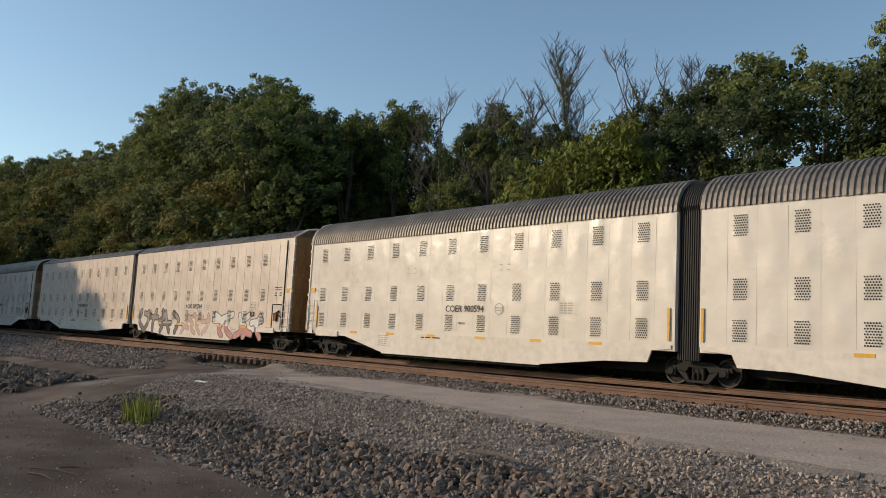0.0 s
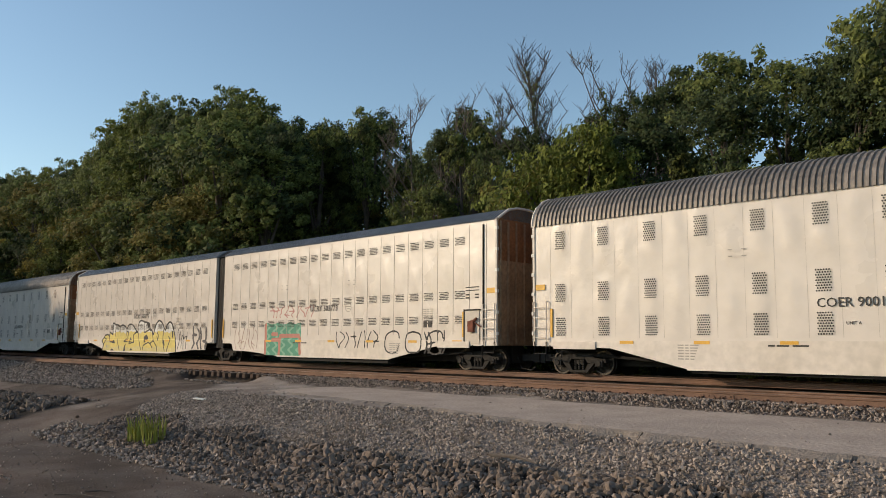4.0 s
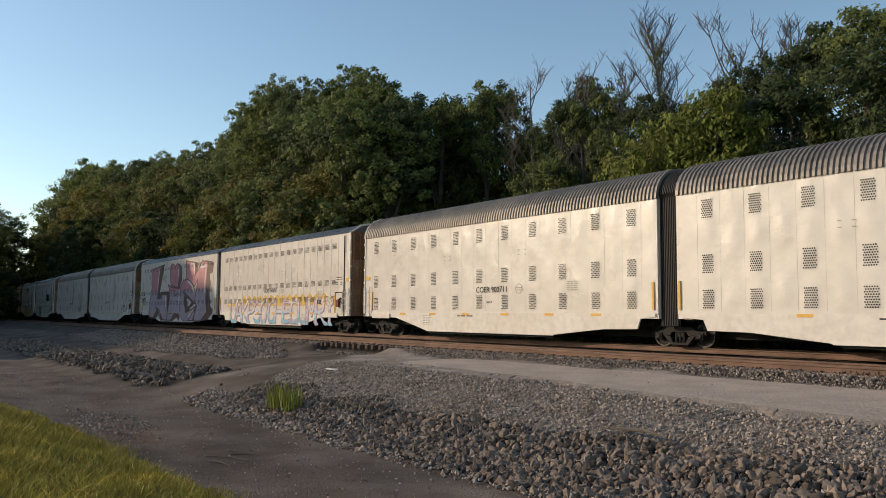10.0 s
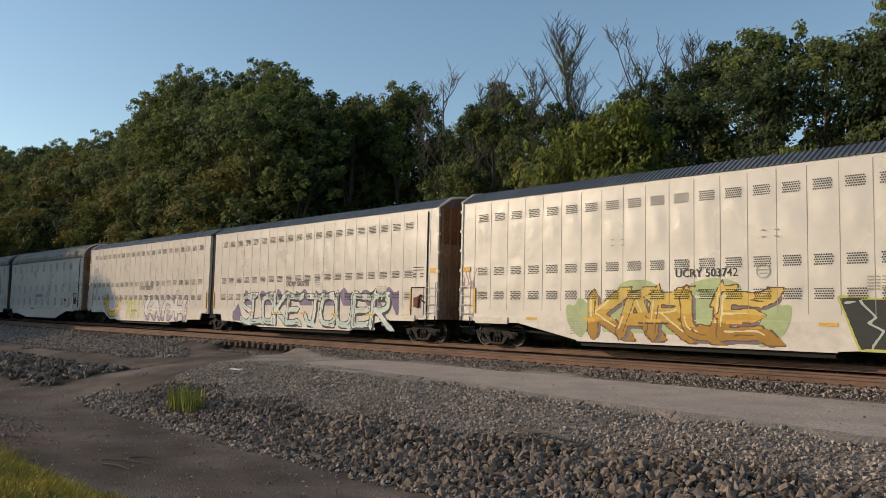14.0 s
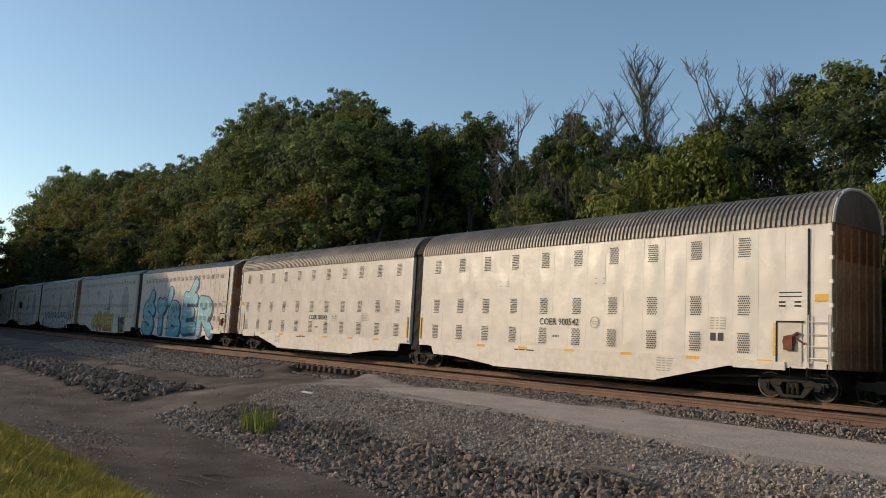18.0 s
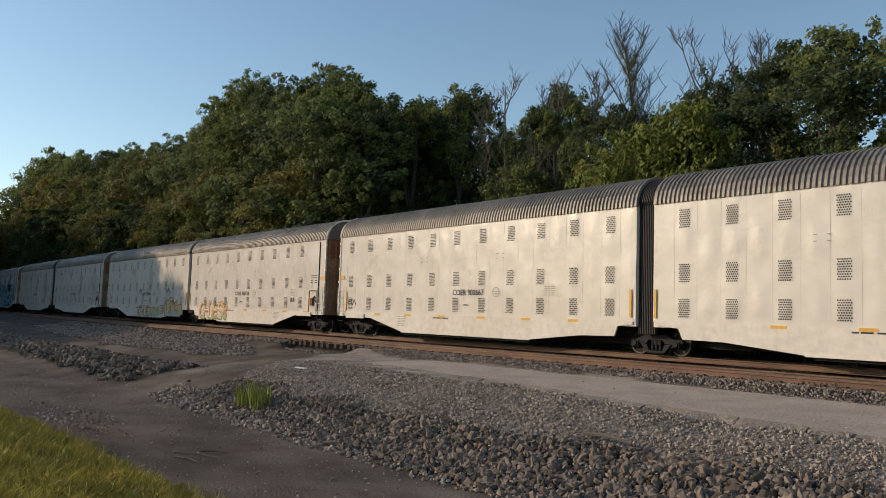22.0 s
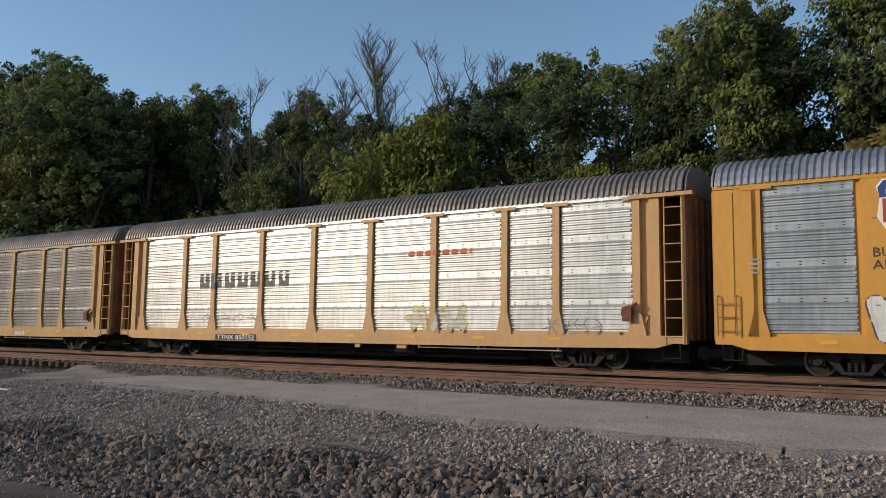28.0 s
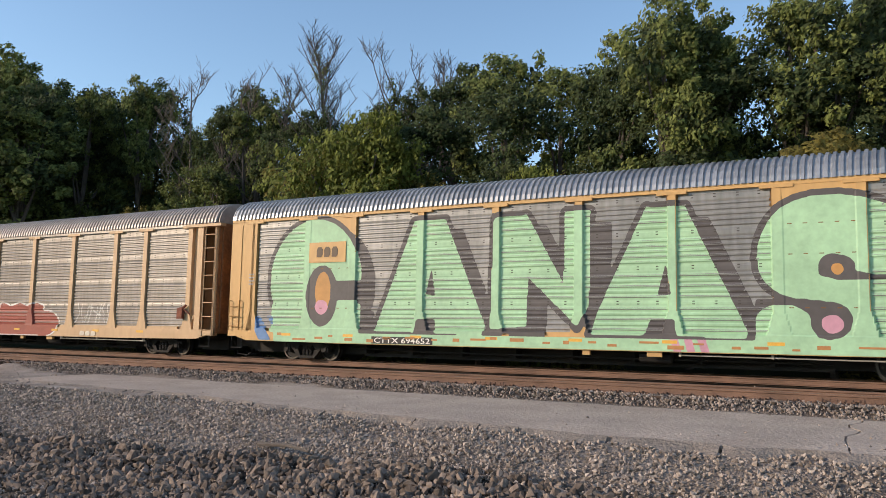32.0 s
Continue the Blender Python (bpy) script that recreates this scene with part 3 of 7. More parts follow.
# ---- articulated covered auto carriers ----
def ribbed_roof(prof, x0, x1, pitch, depth, key):
    """Roof sheet with ribs across it; prof: (y, z) from one eave to the other."""
    n = int(round((x1 - x0) / pitch))
    co, fc = [], []
    pts = [Vector((0, p[0], p[1])) for p in prof]
    nrm = []
    for i, p in enumerate(pts):
        d = pts[min(i + 1, len(pts) - 1)] - pts[max(i - 1, 0)]
        nrm.append(Vector((0, -d.z, d.y)).normalized())
    if nrm[len(nrm) // 2].z < 0:
        nrm = [-v for v in nrm]
    xs_, hs = [], []
    for k in range(n):
        a = x0 + (x1 - x0) * k / n
        w = (x1 - x0) / n
        for f, hgt in ((0.0, 0), (0.42, 0), (0.50, 1), (0.94, 1)):
            xs_.append(a + f * w)
            hs.append(hgt * depth)
    xs_.append(x1)
    hs.append(0)
    m = len(pts)
    for x, hgt in zip(xs_, hs):
        for p, v in zip(pts, nrm):
            q = p + v * hgt
            co.append((x, q.y, q.z))
    for i in range(len(xs_) - 1):
        for j in range(m - 1):
            a = i * m + j
            fc.append((a, a + m, a + m + 1, a + 1))
    b0 = len(co)                                        # closed ends
    for x in (x0, x1):
        co += [(x, p.y, p.z) for p in pts]
    fc.append(tuple(range(b0, b0 + m)))
    fc.append(tuple(range(b0 + 2 * m - 1, b0 + m - 1, -1)))
    me = bpy.data.meshes.new("roof")
    me.from_pydata(co, [], fc)
    me.update()
    return me


ROUND = [(-1.60, 5.62), (-1.585, 5.80), (-1.50, 6.08), (-1.32, 6.36), (-1.02, 6.60), (-0.6, 6.76), (0, 6.82), (0.6, 6.76), (1.02, 6.60), (1.32, 6.36), (1.50, 6.08), (1.585, 5.80), (1.60, 5.62)]
SLOPED = [(-1.60, 6.12), (-1.57, 6.17), (-0.95, 6.56), (-0.4, 6.66), (0, 6.68), (0.4, 6.66), (0.95, 6.56), (1.57, 6.17), (1.60, 6.12)]
LOOKS = {"coer": dict(eave=5.64, roof=ROUND, roof_m=M_ROOF_RIB, wall=M_CREAM, end=M_RUST, depth=0.05),
         "ucry": dict(eave=6.14, roof=SLOPED, roof_m=M_ROOF_DARK, wall=M_CREAM, end=M_RUST, depth=0.035),
         "aok": dict(eave=6.14, roof=SLOPED, roof_m=M_ROOF_RIB, wall=M_BUFF, end=M_OCHRE, depth=0.035)}


def carrier(kind, second, mark, label, unit_text):
    """One unit of an articulated auto carrier; its left end at x = 0. second: the unit with the hand brake."""
    k = LOOKS[kind]
    th = empty("auto_carrier", label, "railcar", "cars of the freight train")
    x0, x1 = (0.51, 20.75) if second else (0.88, 21.22)
    s0 = 1.37 if second else 1.65
    eave = k["eave"]
    side = "b" if second else "a"

    def on(x, z, w, h):
        """The y at which a flat thing of that size lies on the wall sheet."""
        X, Z = np.meshgrid(np.linspace(x, x + w, 7), np.linspace(z, z + h, 7))
        return float(np.where(Z < 1.50, -HALF - 0.021, pillow(X, Z, len(kind) + 2.0 * second)).min()) - 0.008

    # near wall, far wall
    key = ("wall", kind, side)
    if key not in MESHES:
        xs_ = np.unique(np.r_[x0, np.arange(s0, x1, 0.897 / 8), x1])
        MESHES[key] = grid_mesh("side_wall", xs_, np.linspace(1.47, eave, 42), lambda X, Z: pillow(X, Z, len(kind) + 2.0 * second), k["wall"])
    o = new("side_wall", MESHES[key])
    o.parent = th
    def core(bm):
        box(bm, x0, x1, -HALF + 0.03, HALF, 1.30, eave - 0.01)
    shared("body", ("body", kind, side), th, make=core, mats=k["wall"])
    key = ("roof", kind, side)
    if key not in MESHES:
        MESHES[key] = ribbed_roof(k["roof"], x0 - 0.03, x1 + 0.03, 0.178, k["depth"], key)
        MESHES[key].materials.append(k["roof_m"])
    o = new("roof", MESHES[key])
    o.parent = th
    # seams of the wall sheets
    ns = int((x1 - s0) / 0.897) + 1
    for i in range(ns):
        x = s0 + 0.897 * i
        if x < x1 - 0.1:
            shared("seam", ("seam", kind), th, x, -HALF, 0, lambda bm: box(bm, -0.006, 0.006, -0.0025, 0.006, 1.58, eave - 0.12) if kind == "coer" else box(bm, -0.009, 0.009, -0.007, 0.006, 1.72, eave - 0.12), M_SEAM if kind == "coer" else M_SEAM_DEEP)
    # vents
    if kind == "ucry":
        for i in range(20 if second else 21):
            for z in (5.44, 3.28, 2.31):
                tagged(shared("vent", "vent_wide", th, (1.80 if second else 2.13) + 0.895 * i, on((1.80 if second else 2.13) + 0.895 * i - 0.27, z - 0.16, 0.54, 0.32), z, lambda bm: vent(bm, 8, 5, 0.067, 0.068, 0.0235), M_HOLE), kind="stuff")
    else:
        for i in range(10 if second else 11):
            for z in (5.04, 3.17, 1.98):
                tagged(shared("vent", "vent_tall", th, (1.78 if second else 2.10) + 1.794 * i, on((1.78 if second else 2.10) + 1.794 * i - 0.2, z - 0.33, 0.4, 0.66), z, lambda bm: vent(bm, 6, 9, 0.072, 0.073, 0.025), M_HOLE), kind="stuff")
    # skirt below the wall, cut away over the trucks
    if second:
        prof = [(0.62, 1.49), (20.75, 1.49), (20.75, 1.30), (17.4, 1.24), (14.6, 0.62), (6.0, 0.62), (3.3, 0.89), (1.72, 0.92), (1.55, 1.28), (0.62, 1.36)]
    else:
        prof = [(0.88, 1.49), (21.1, 1.49), (21.1, 1.37), (20.42, 1.30), (20.27, 0.92), (18.6, 0.89), (15.9, 0.62), (6.9, 0.62), (4.1, 1.24), (0.88, 1.30)]
    if kind != "coer":
        prof = [(x, z + (0.07 if z < 0.7 else 0.0)) for x, z in prof]
    shared("skirt", ("skirt", kind == "coer", side), th, 0, 0, 0, lambda bm: prism(bm, prof, -HALF - 0.02, -HALF + 0.05, "y"), M_SKIRT)
    shared("skirt", ("skirt_far", side), th, 0, 0, 0, lambda bm: prism(bm, prof, HALF - 0.05, HALF + 0.02, "y"), M_SKIRT)
    def under(bm):
        box(bm, x0 + 0.3, x1 - 0.3, -0.35, 0.35, 0.62, 1.3)
        a, b = (6.2, 14.4) if second else (7, 15.8)
        box(bm, a, b, -1.5, 1.5, 0.5, 0.62)
        for x in np.arange(a + 0.5, b, 1.5):
            box(bm, x - 0.08, x + 0.08, -1.5, 1.5, 0.62, 1.3)
        for y in (-1.05, 1.05):
            tube(bm, [(x0 + 0.6, y, 1.1), (a, y, 0.75), (b, y, 0.75), (x1 - 0.6, y, 1.1)], 0.05, 6)
    shared("underframe", ("under", side), th, make=under, mats=M_DARK)
    # lower edge strip that catches the light
    lo = 0.62 if kind == "coer" else 0.69
    a, b = ((6.0, 14.6) if second else (6.9, 15.9))
    shared("sill_lip", ("lip", kind == "coer", side), th, make=lambda bm: box(bm, a, b, -HALF - 0.05, -HALF + 0.02, lo - 0.035, lo + 0.012), mats=M_SKIRT)
    # ends: door at the coupling, bellows at the joint
    ex, d = (x1, 1) if second else (x0, -1)
    def end(bm):
        box(bm, min(0, d * 0.03), max(0, d * 0.03), -HALF + 0.05, HALF - 0.05, 1.3, eave)
    shared("end_door", ("end", kind, d), th, ex, 0, 0, end, M_OCHRE if kind == "aok" else M_TAUPE, label="grimy folding end door")
    shared("door_head", ("ehead", kind, d), th, ex + d * 0.035, 0, 0, lambda bm: box(bm, -0.012, 0.012, -HALF + 0.06, HALF - 0.06, 4.55, eave + 0.02), k["end"], label="rust-stained ochre door head")
    shared("end_rim", ("rim", kind, d), th, ex + d * 0.05, 0, 0, lambda bm: tube(bm, [(0, p[0] * 0.99, p[1] + 0.01) for p in k["roof"]], 0.055, 6), M_SKIRT)
    shared("end_gable", ("gable", kind, d), th, ex, 0, 0, lambda bm: prism(bm, [(p[0] * 0.985, p[1]) for p in k["roof"]], 0, d * 0.03), k["end"])
    for y in (-1.42, -0.98, -0.5, 0.0, 0.5, 0.98, 1.42):
        shared("door_rib", ("drib", kind), th, ex + d * 0.055, y, 0, lambda bm: box(bm, -0.03, 0.03, -0.04, 0.04, 1.35, eave - 0.06), M_TAUPE)
    for i in range(6):
        shared("hinge", "hinge", th, ex, -HALF - 0.01, 1.75 + i * (eave - 2.1) / 5, lambda bm: box(bm, -0.06, 0.06, -0.05, 0.05, -0.06, 0.06), M_SIGNW)
    shared("corner_post", ("corner", eave), th, ex - d * 0.03, -HALF + 0.005, 0, lambda bm: box(bm, -0.045, 0.045, -0.045, 0.03, 1.3, eave + 0.03), M_SKIRT)
    coupler(th, ex, d)
    if not second:
        def bellows(bm):
            n = 10
            line = [(-1.43, 1.05), (-1.43, eave)] + [(p[0] * 0.96, p[1] - 0.03) for p in k["roof"][1:-1]] + [(1.43, eave), (1.43, 1.05)]
            rings = []
            for i in range(n):
                for f, sc in ((0.0, 1.0), (0.5, 1.0), (0.55, 0.93), (0.95, 0.93)):
                    x = x1 + 0.02 + (22.01 - x1 - 0.04) * (i + f) / n
                    rings.append([bm.verts.new((x, y * sc, 1.05 + (z - 1.05) * (0.985 if sc < 1 else 1))) for y, z in line])
            for ra, rb in zip(rings, rings[1:]):
                for q in range(len(line) - 1):
                    bm.faces.new((ra[q], rb[q], rb[q + 1], ra[q + 1]))
        shared("bellows", ("bellows", kind), th, make=bellows, mats=M_BELLOWS, label="black ribbed bellows between the units")
        truck(th, 21.73)
        truck(th, 2.47)
    else:
        truck(th, 19.28)
    # ladders, steps, brake gear
    lx = 20.10 if second else 0.92
    shared("ladder", "side_ladder", th, lx, -HALF - 0.10, 0, lambda bm: ladder(bm, 0.60, 1.45, 2.88, 4), M_SKIRT)
    shared("step", "stirrup", th, lx + 0.03, -HALF - 0.06, 1.45, lambda bm: stirrup(bm, 0.52, 0.42), M_TRUCK)
    shared("step", "stirrup", th, (1.62 if not second else 19.5), -HALF - 0.04, 1.32, lambda bm: stirrup(bm, 0.52, 0.42), M_TRUCK)
    for gx in ((0.62, 19.0) if second else (1.70, 21.02)):
        shared("grab_bar", "grab", th, gx, -HALF - 0.03, 0, lambda bm: box(bm, -0.045, 0.045, -0.02, 0.01, 1.62, 2.62), M_REFL)
    if second:
        shared("door_seam", ("dseam", eave), th, 20.06, -HALF - 0.02, 0, lambda bm: (box(bm, -0.02, 0.02, -0.03, 0.02, 1.5, eave - 0.15)), M_TRUCK)
        def brake(bm):
            tube(bm, [(0, 0, 0.05), (0, -0.05, 0.05)], 0.20, 14)
            tube(bm, [(0.0, 0, -0.2), (0.05, -0.04, 0.25), (0.5, -0.02, -0.02)], 0.03, 6)
            box(bm, -0.14, 0.14, -0.10, 0.02, -0.20, 0.22)
            tube(bm, [(0.1, -0.05, 0.2), (0.3, -0.05, 0.32)], 0.05, 6)
        shared("hand_brake", "brake", th, 19.48, -HALF - 0.05, 2.02, brake, M_BRAKE, label="rust-red hand brake gear")
        def recess(bm):
            box(bm, -0.42, 0.36, -0.006, 0.004, -0.70, 0.62)
        shared("brake_panel", "bpanel", th, 19.5, -HALF - 0.03, 2.05, recess, M_PATCH)
        def frame_(bm):
            box(bm, -0.46, 0.42, -0.03, 0.01, 0.60, 0.65)
            box(bm, -0.46, -0.42, -0.03, 0.01, -0.70, 0.65)
        shared("brake_frame", "bframe", th, 19.5, -HALF - 0.03, 2.05, frame_, M_TRUCK)
        shared("jacking_pad", "jpad", th, 17.6, -HALF - 0.06, 1.20, lambda bm: box(bm, 0, 1.75, -0.02, 0.05, 0, 0.25), M_SKIRT)
    else:
        shared("jacking_pad", "jpad", th, 1.8, -HALF - 0.06, 1.20, lambda bm: box(bm, 0, 1.75, -0.02, 0.05, 0, 0.25), M_SKIRT)
    # reflectors and stencils
    for x in (4.5, 7.15, 9.8, 12.6, 15.4, 18.0):
        shared("reflector", "reflector", th, x + (0.4 if second else 0), -HALF - 0.028, 1.44, lambda bm: box(bm, 0, 0.52, -0.004, 0.004, -0.05, 0.05), M_REFL)
    shared("sign_plate", "splate", th, (20.25 if second else 1.0), -HALF - 0.03, 3.3, lambda bm: box(bm, 0, 0.42, -0.006, 0.006, 0, 0.2), M_REFL)
    mx = 10.85 if not second else 8.75
    zz = 2.86 if kind == "ucry" else 2.42
    words("reporting_mark", mark, 0.37, th, mx, zz, M_BLACK, y=on(mx, zz, 2.15, 0.3), width=2.15, label="black stencilled car mark")
    words("unit_mark", unit_text, 0.12, th, mx + 0.75, zz - 0.48, M_BLACK, y=on(mx + 0.75, zz - 0.48, 0.5, 0.12))
    marks("stencil_text", ("cons", kind), th, 16.7, 2.75, [(dx, -k_ * 0.085, w_, 0.03) for k_ in range(5) for dx, w_ in ((0, 0.16), (0.22, 0.1), (0.38, 0.2))], M_GREYMARK, y=on(16.7, 2.4, 0.6, 0.4))
    if second:
        marks("stencil_text", "blk", th, 16.72, 2.02, [(0, 0, 0.2, 0.26), (0.28, 0, 0.2, 0.26)], M_BLACK, y=on(16.72, 2.02, 0.5, 0.26))
        marks("stencil_text", "limits", th, 19.12, 3.55, [(0, 0, 0.72, 0.035), (0, -0.12, 0.72, 0.03), (0.0, -0.3, 0.2, 0.05), (0.5, -0.3, 0.2, 0.05), (0, -0.42, 0.2, 0.05), (0.5, -0.42, 0.2, 0.05)], M_BLACK, y=on(19.12, 3.1, 0.72, 0.5))
    marks("stencil_text", "spec", th, 6.6 if not second else 14.6, 1.34, [(dx, -k_ * 0.085, w_, 0.035) for k_ in range(6) for dx, w_ in ((0, 0.2), (0.25, 0.12), (0.42, 0.28 - 0.03 * k_))], M_GREYMARK, y=-HALF - 0.025)
    marks("stencil_text", "small", th, mx - 1.4, 1.33, [(0, 0, 0.2, 0.05), (0.25, 0, 0.35, 0.05), (0.7, 0, 0.45, 0.05)], M_BLACK, y=-HALF - 0.025)
    marks("stencil_text", "pairs", th, mx - 2.5, 4.2, [(0, 0, 0.12, 0.03), (0.42, 0, 0.12, 0.03), (0, -0.2, 0.12, 0.03), (0.42, -0.2, 0.12, 0.03), (5.4, 0, 0.12, 0.03), (5.8, 0, 0.12, 0.03), (5.4, -0.2, 0.12, 0.03), (5.8, -0.2, 0.12, 0.03)], M_GREYMARK, y=on(mx - 2.5, 4.0, 5.9, 0.25))
    def ring(bm):
        for q in range(18):
            a0, a1 = q * math.pi / 9, (q + 1) * math.pi / 9
            bm.faces.new([bm.verts.new((r * math.cos(a), -0.001, r * math.sin(a))) for r, a in ((0.22, a0), (0.22, a1), (0.19, a1), (0.19, a0))])
        box(bm, -0.19, 0.19, -0.002, 0.002, 0.02, 0.05)
        box(bm, -0.12, 0.12, -0.002, 0.002, -0.08, -0.05)
    shared("round_stencil", "ring", th, mx + 2.95, on(mx + 2.7, zz - 0.1, 0.5, 0.45), zz + 0.13, ring, M_GREYMARK)
    return th


# ---- open-post auto racks ----
def panel_prof():
    """Heights and depths of one corrugated side panel, bottom to top."""
    out = [(1.45, 0.0)]
    z = 1.50
    for course in range(4):
        top = 1.45 + (course + 1) * 0.985
        for r in range(5):
            out += [(z, 0.0), (z + 0.034, -0.032), (z + 0.072, -0.032), (z + 0.112, 0.0)]
            z += 0.148
        out += [(z + 0.02, -0.01), (top - 0.10, -0.01), (top - 0.07, 0.0)]
        z = top
    return out + [(5.40, 0.0)]


PANEL = panel_prof()
PZ, PY = [p[0] for p in PANEL], [p[1] for p in PANEL]
POSTS_OLD = [1.95, 4.75, 6.65, 9.45, 12.25, 15.05, 17.85, 20.65, 22.5, 25.1]
POSTS_NEW = [1.5, 4.05, 6.05, 8.8, 11.55, 14.3, 17.05, 19.8, 21.8, 24.4]
RACK_ROOF = [(-1.60, 5.50), (-1.57, 5.66), (-1.46, 5.90), (-1.24, 6.12), (-0.9, 6.27), (-0.45, 6.34), (0, 6.36), (0.45, 6.34), (0.9, 6.27), (1.24, 6.12), (1.46, 5.90), (1.57, 5.66), (1.60, 5.50)]


def rack_mats(tag, col, metal, yellow, stain):
    a = mat("panel_" + tag, col, 0.40, metal=metal, var=0.4, scale=0.7, fine=5, bump=0.05, tint=stain, stretch=(1.0, 1, 0.22))
    b = mat("yellow_" + tag, yellow, 0.55, var=0.14, scale=0.5, fine=5, bump=0.04, tint=tuple(c * 0.6 for c in yellow), stretch=(1.0, 1, 0.4))
    return a, b


def rack_surface(posts, solid=()):
    def fy(X, Z):
        Yv = np.interp(Z, PZ, PY) - 1.50
        for a, b in solid:
            Yv = np.where((X > a) & (X < b), -1.59, Yv)
        for p in posts:
            hw = np.where(Z < 2.1, 0.12 + 0.16 * np.clip((2.1 - Z) / 0.6, 0, 1), 0.12)
            Yv = np.where(np.abs(X - p) < hw + 0.02, -1.602, Yv)
        return np.where((Z < 1.45) | (Z > 5.40), -1.61, Yv)
    return fy


def post_mesh(bm):
    prism(bm, [(-0.115, 5.34), (-0.115, 2.05), (-0.27, 1.42), (-0.27, 1.30), (0.27, 1.30), (0.27, 1.42), (0.115, 2.05), (0.115, 5.34)], -1.60, -1.46, "y")
    box(bm, -0.42, 0.42, -1.62, -1.50, 5.34, 5.44)


def rack(tag, new_style, m_panel, m_yel, m_roof, label, solid=(), car_mark="", skip=()):
    posts = POSTS_NEW if new_style else POSTS_OLD
    th = empty("auto_rack", label, "railcar", "cars of the freight train")
    L = RACK
    a, b = (0.35, L - 0.35) if new_style else (0.45, L - 0.45)
    for i, (p, q) in enumerate(zip(posts, posts[1:])):
        if any(s <= (p + q) / 2 <= e for s, e in solid):
            continue
        w = q - p
        key = ("panel", round(w, 2), tag)
        if key not in MESHES:
            def make(bm, w=w):
                ed = 0.15
                rows = []
                for z, y in PANEL:
                    sh = -y * 1.2
                    rows.append([bm.verts.new((x, y, z)) for x in (ed + sh, w - ed - sh)])
                for r0, r1 in zip(rows, rows[1:]):
                    bm.faces.new((r0[0], r0[1], r1[1], r1[0]))
                for c in range(4):                                   # bolts in the flat band of each course
                    z = 1.45 + (c + 1) * 0.985 - 0.16
                    for f in (0.2, 0.42, 0.64, 0.84):
                        for dz in (0, 0.075):
                            bm.faces.new([bm.verts.new((w * f + x_, -0.016, z + dz + z_)) for x_, z_ in ((-0.035, -0.012), (0.035, -0.012), (0.035, 0.014), (-0.035, 0.014))]).material_index = 1
            shared("side_panel", key, th, p, -1.50, 0, make, [m_panel, M_HOLE])
        else:
            shared("side_panel", key, th, p, -1.50, 0)
    def inner(bm):
        box(bm, a + 1.0, b - 1.0, -1.46, 1.5, 1.2, 5.5)
    shared("rack_body", ("rackbody", tag), th, make=inner, mats=m_yel)
    for p in posts:
        if p in skip:
            continue
        shared("post", ("post", tag), th, p, 0, 0, post_mesh, m_yel)
    for i, (s, e) in enumerate(solid):
        shared("solid_panel", ("solid", tag, i), th, make=lambda bm: box(bm, s, e, -1.585, -1.45, 1.40, 5.40), mats=m_yel, label="plain yellow sheet panel")
        for z in (2.15, 3.55, 4.35):
            marks("bolt_row", ("bolts", round(e - s, 2)), th, s + 0.25, z, [(q * (e - s - 0.5) / 4, 0.0, 0.11, 0.025) for q in range(5)], M_BOLT, y=-1.592)
    # rails along the eaves and the sill
    shared("top_rail", ("toprail", tag), th, make=lambda bm: box(bm, a + (0 if new_style else 1.2), b - (0 if new_style else 1.2), -1.60, -1.44, 5.40, 5.52), mats=m_yel if new_style else m_panel)
    def sill(bm):
        box(bm, a, b, -1.61, -1.38, 1.12, 1.34)
        prism(bm, [(a + 0.4, 1.12), (b - 0.4, 1.12), (b - 0.9, 0.98), (b - 5.2, 0.94), (a + 5.2, 0.94), (a + 0.9, 0.98)], -1.60, -1.46, "y")
        box(bm, a + 2, b - 2, -1.55, -1.40, 1.34, 1.44)
    shared("side_sill", ("sill", tag), th, make=sill, mats=m_yel)
    def under(bm):
        box(bm, a + 0.3, b - 0.3, -0.4, 0.4, 0.55, 1.12)
        box(bm, a + 0.3, b - 0.3, -1.4, 1.5, 1.0, 1.12)
        box(bm, 6, L - 6, -0.55, 0.55, 0.50, 0.60)
        for x in np.arange(6.2, L - 6, 1.9):
            box(bm, x - 0.07, x + 0.07, -0.9, 0.9, 0.62, 1.05)
        tube(bm, [(5.5, -0.95, 0.8), (9, -0.95, 0.72), (L - 6, -0.95, 0.72)], 0.03, 5)
        tube(bm, [(16, -1.1, 0.78), (16.9, -1.1, 0.78)], 0.17, 10)
    shared("underframe", ("rackunder", new_style), th, make=under, mats=M_DARK)
    def rod(bm):
        tube(bm, [(17.2, -1.42, 0.86), (22.6, -1.42, 0.84)], 0.022, 6)
        for x in (17.2, 19.6, 22.5):
            box(bm, x - 0.03, x + 0.03, -1.46, -1.38, 0.82, 1.0)
    shared("brake_rod", "brake_rod", th, make=rod, mats=M_GREYMARK, label="pale brake rod under the sill")
    for x, w_ in ((14.4, 0.22), (16.3, 0.42)):
        shared("bracket", ("bracket", w_), th, x, -1.48, 0.80, lambda bm: box(bm, 0, w_, -0.05, 0.06, 0, 0.2), m_yel)
    key = ("rackroof", tag)
    if key not in MESHES:
        MESHES[key] = ribbed_roof(RACK_ROOF, a + 0.05, b - 0.05, 0.185, 0.055, key)
        MESHES[key].materials.append(m_roof)
    o = new("roof", MESHES[key])
    o.parent = th
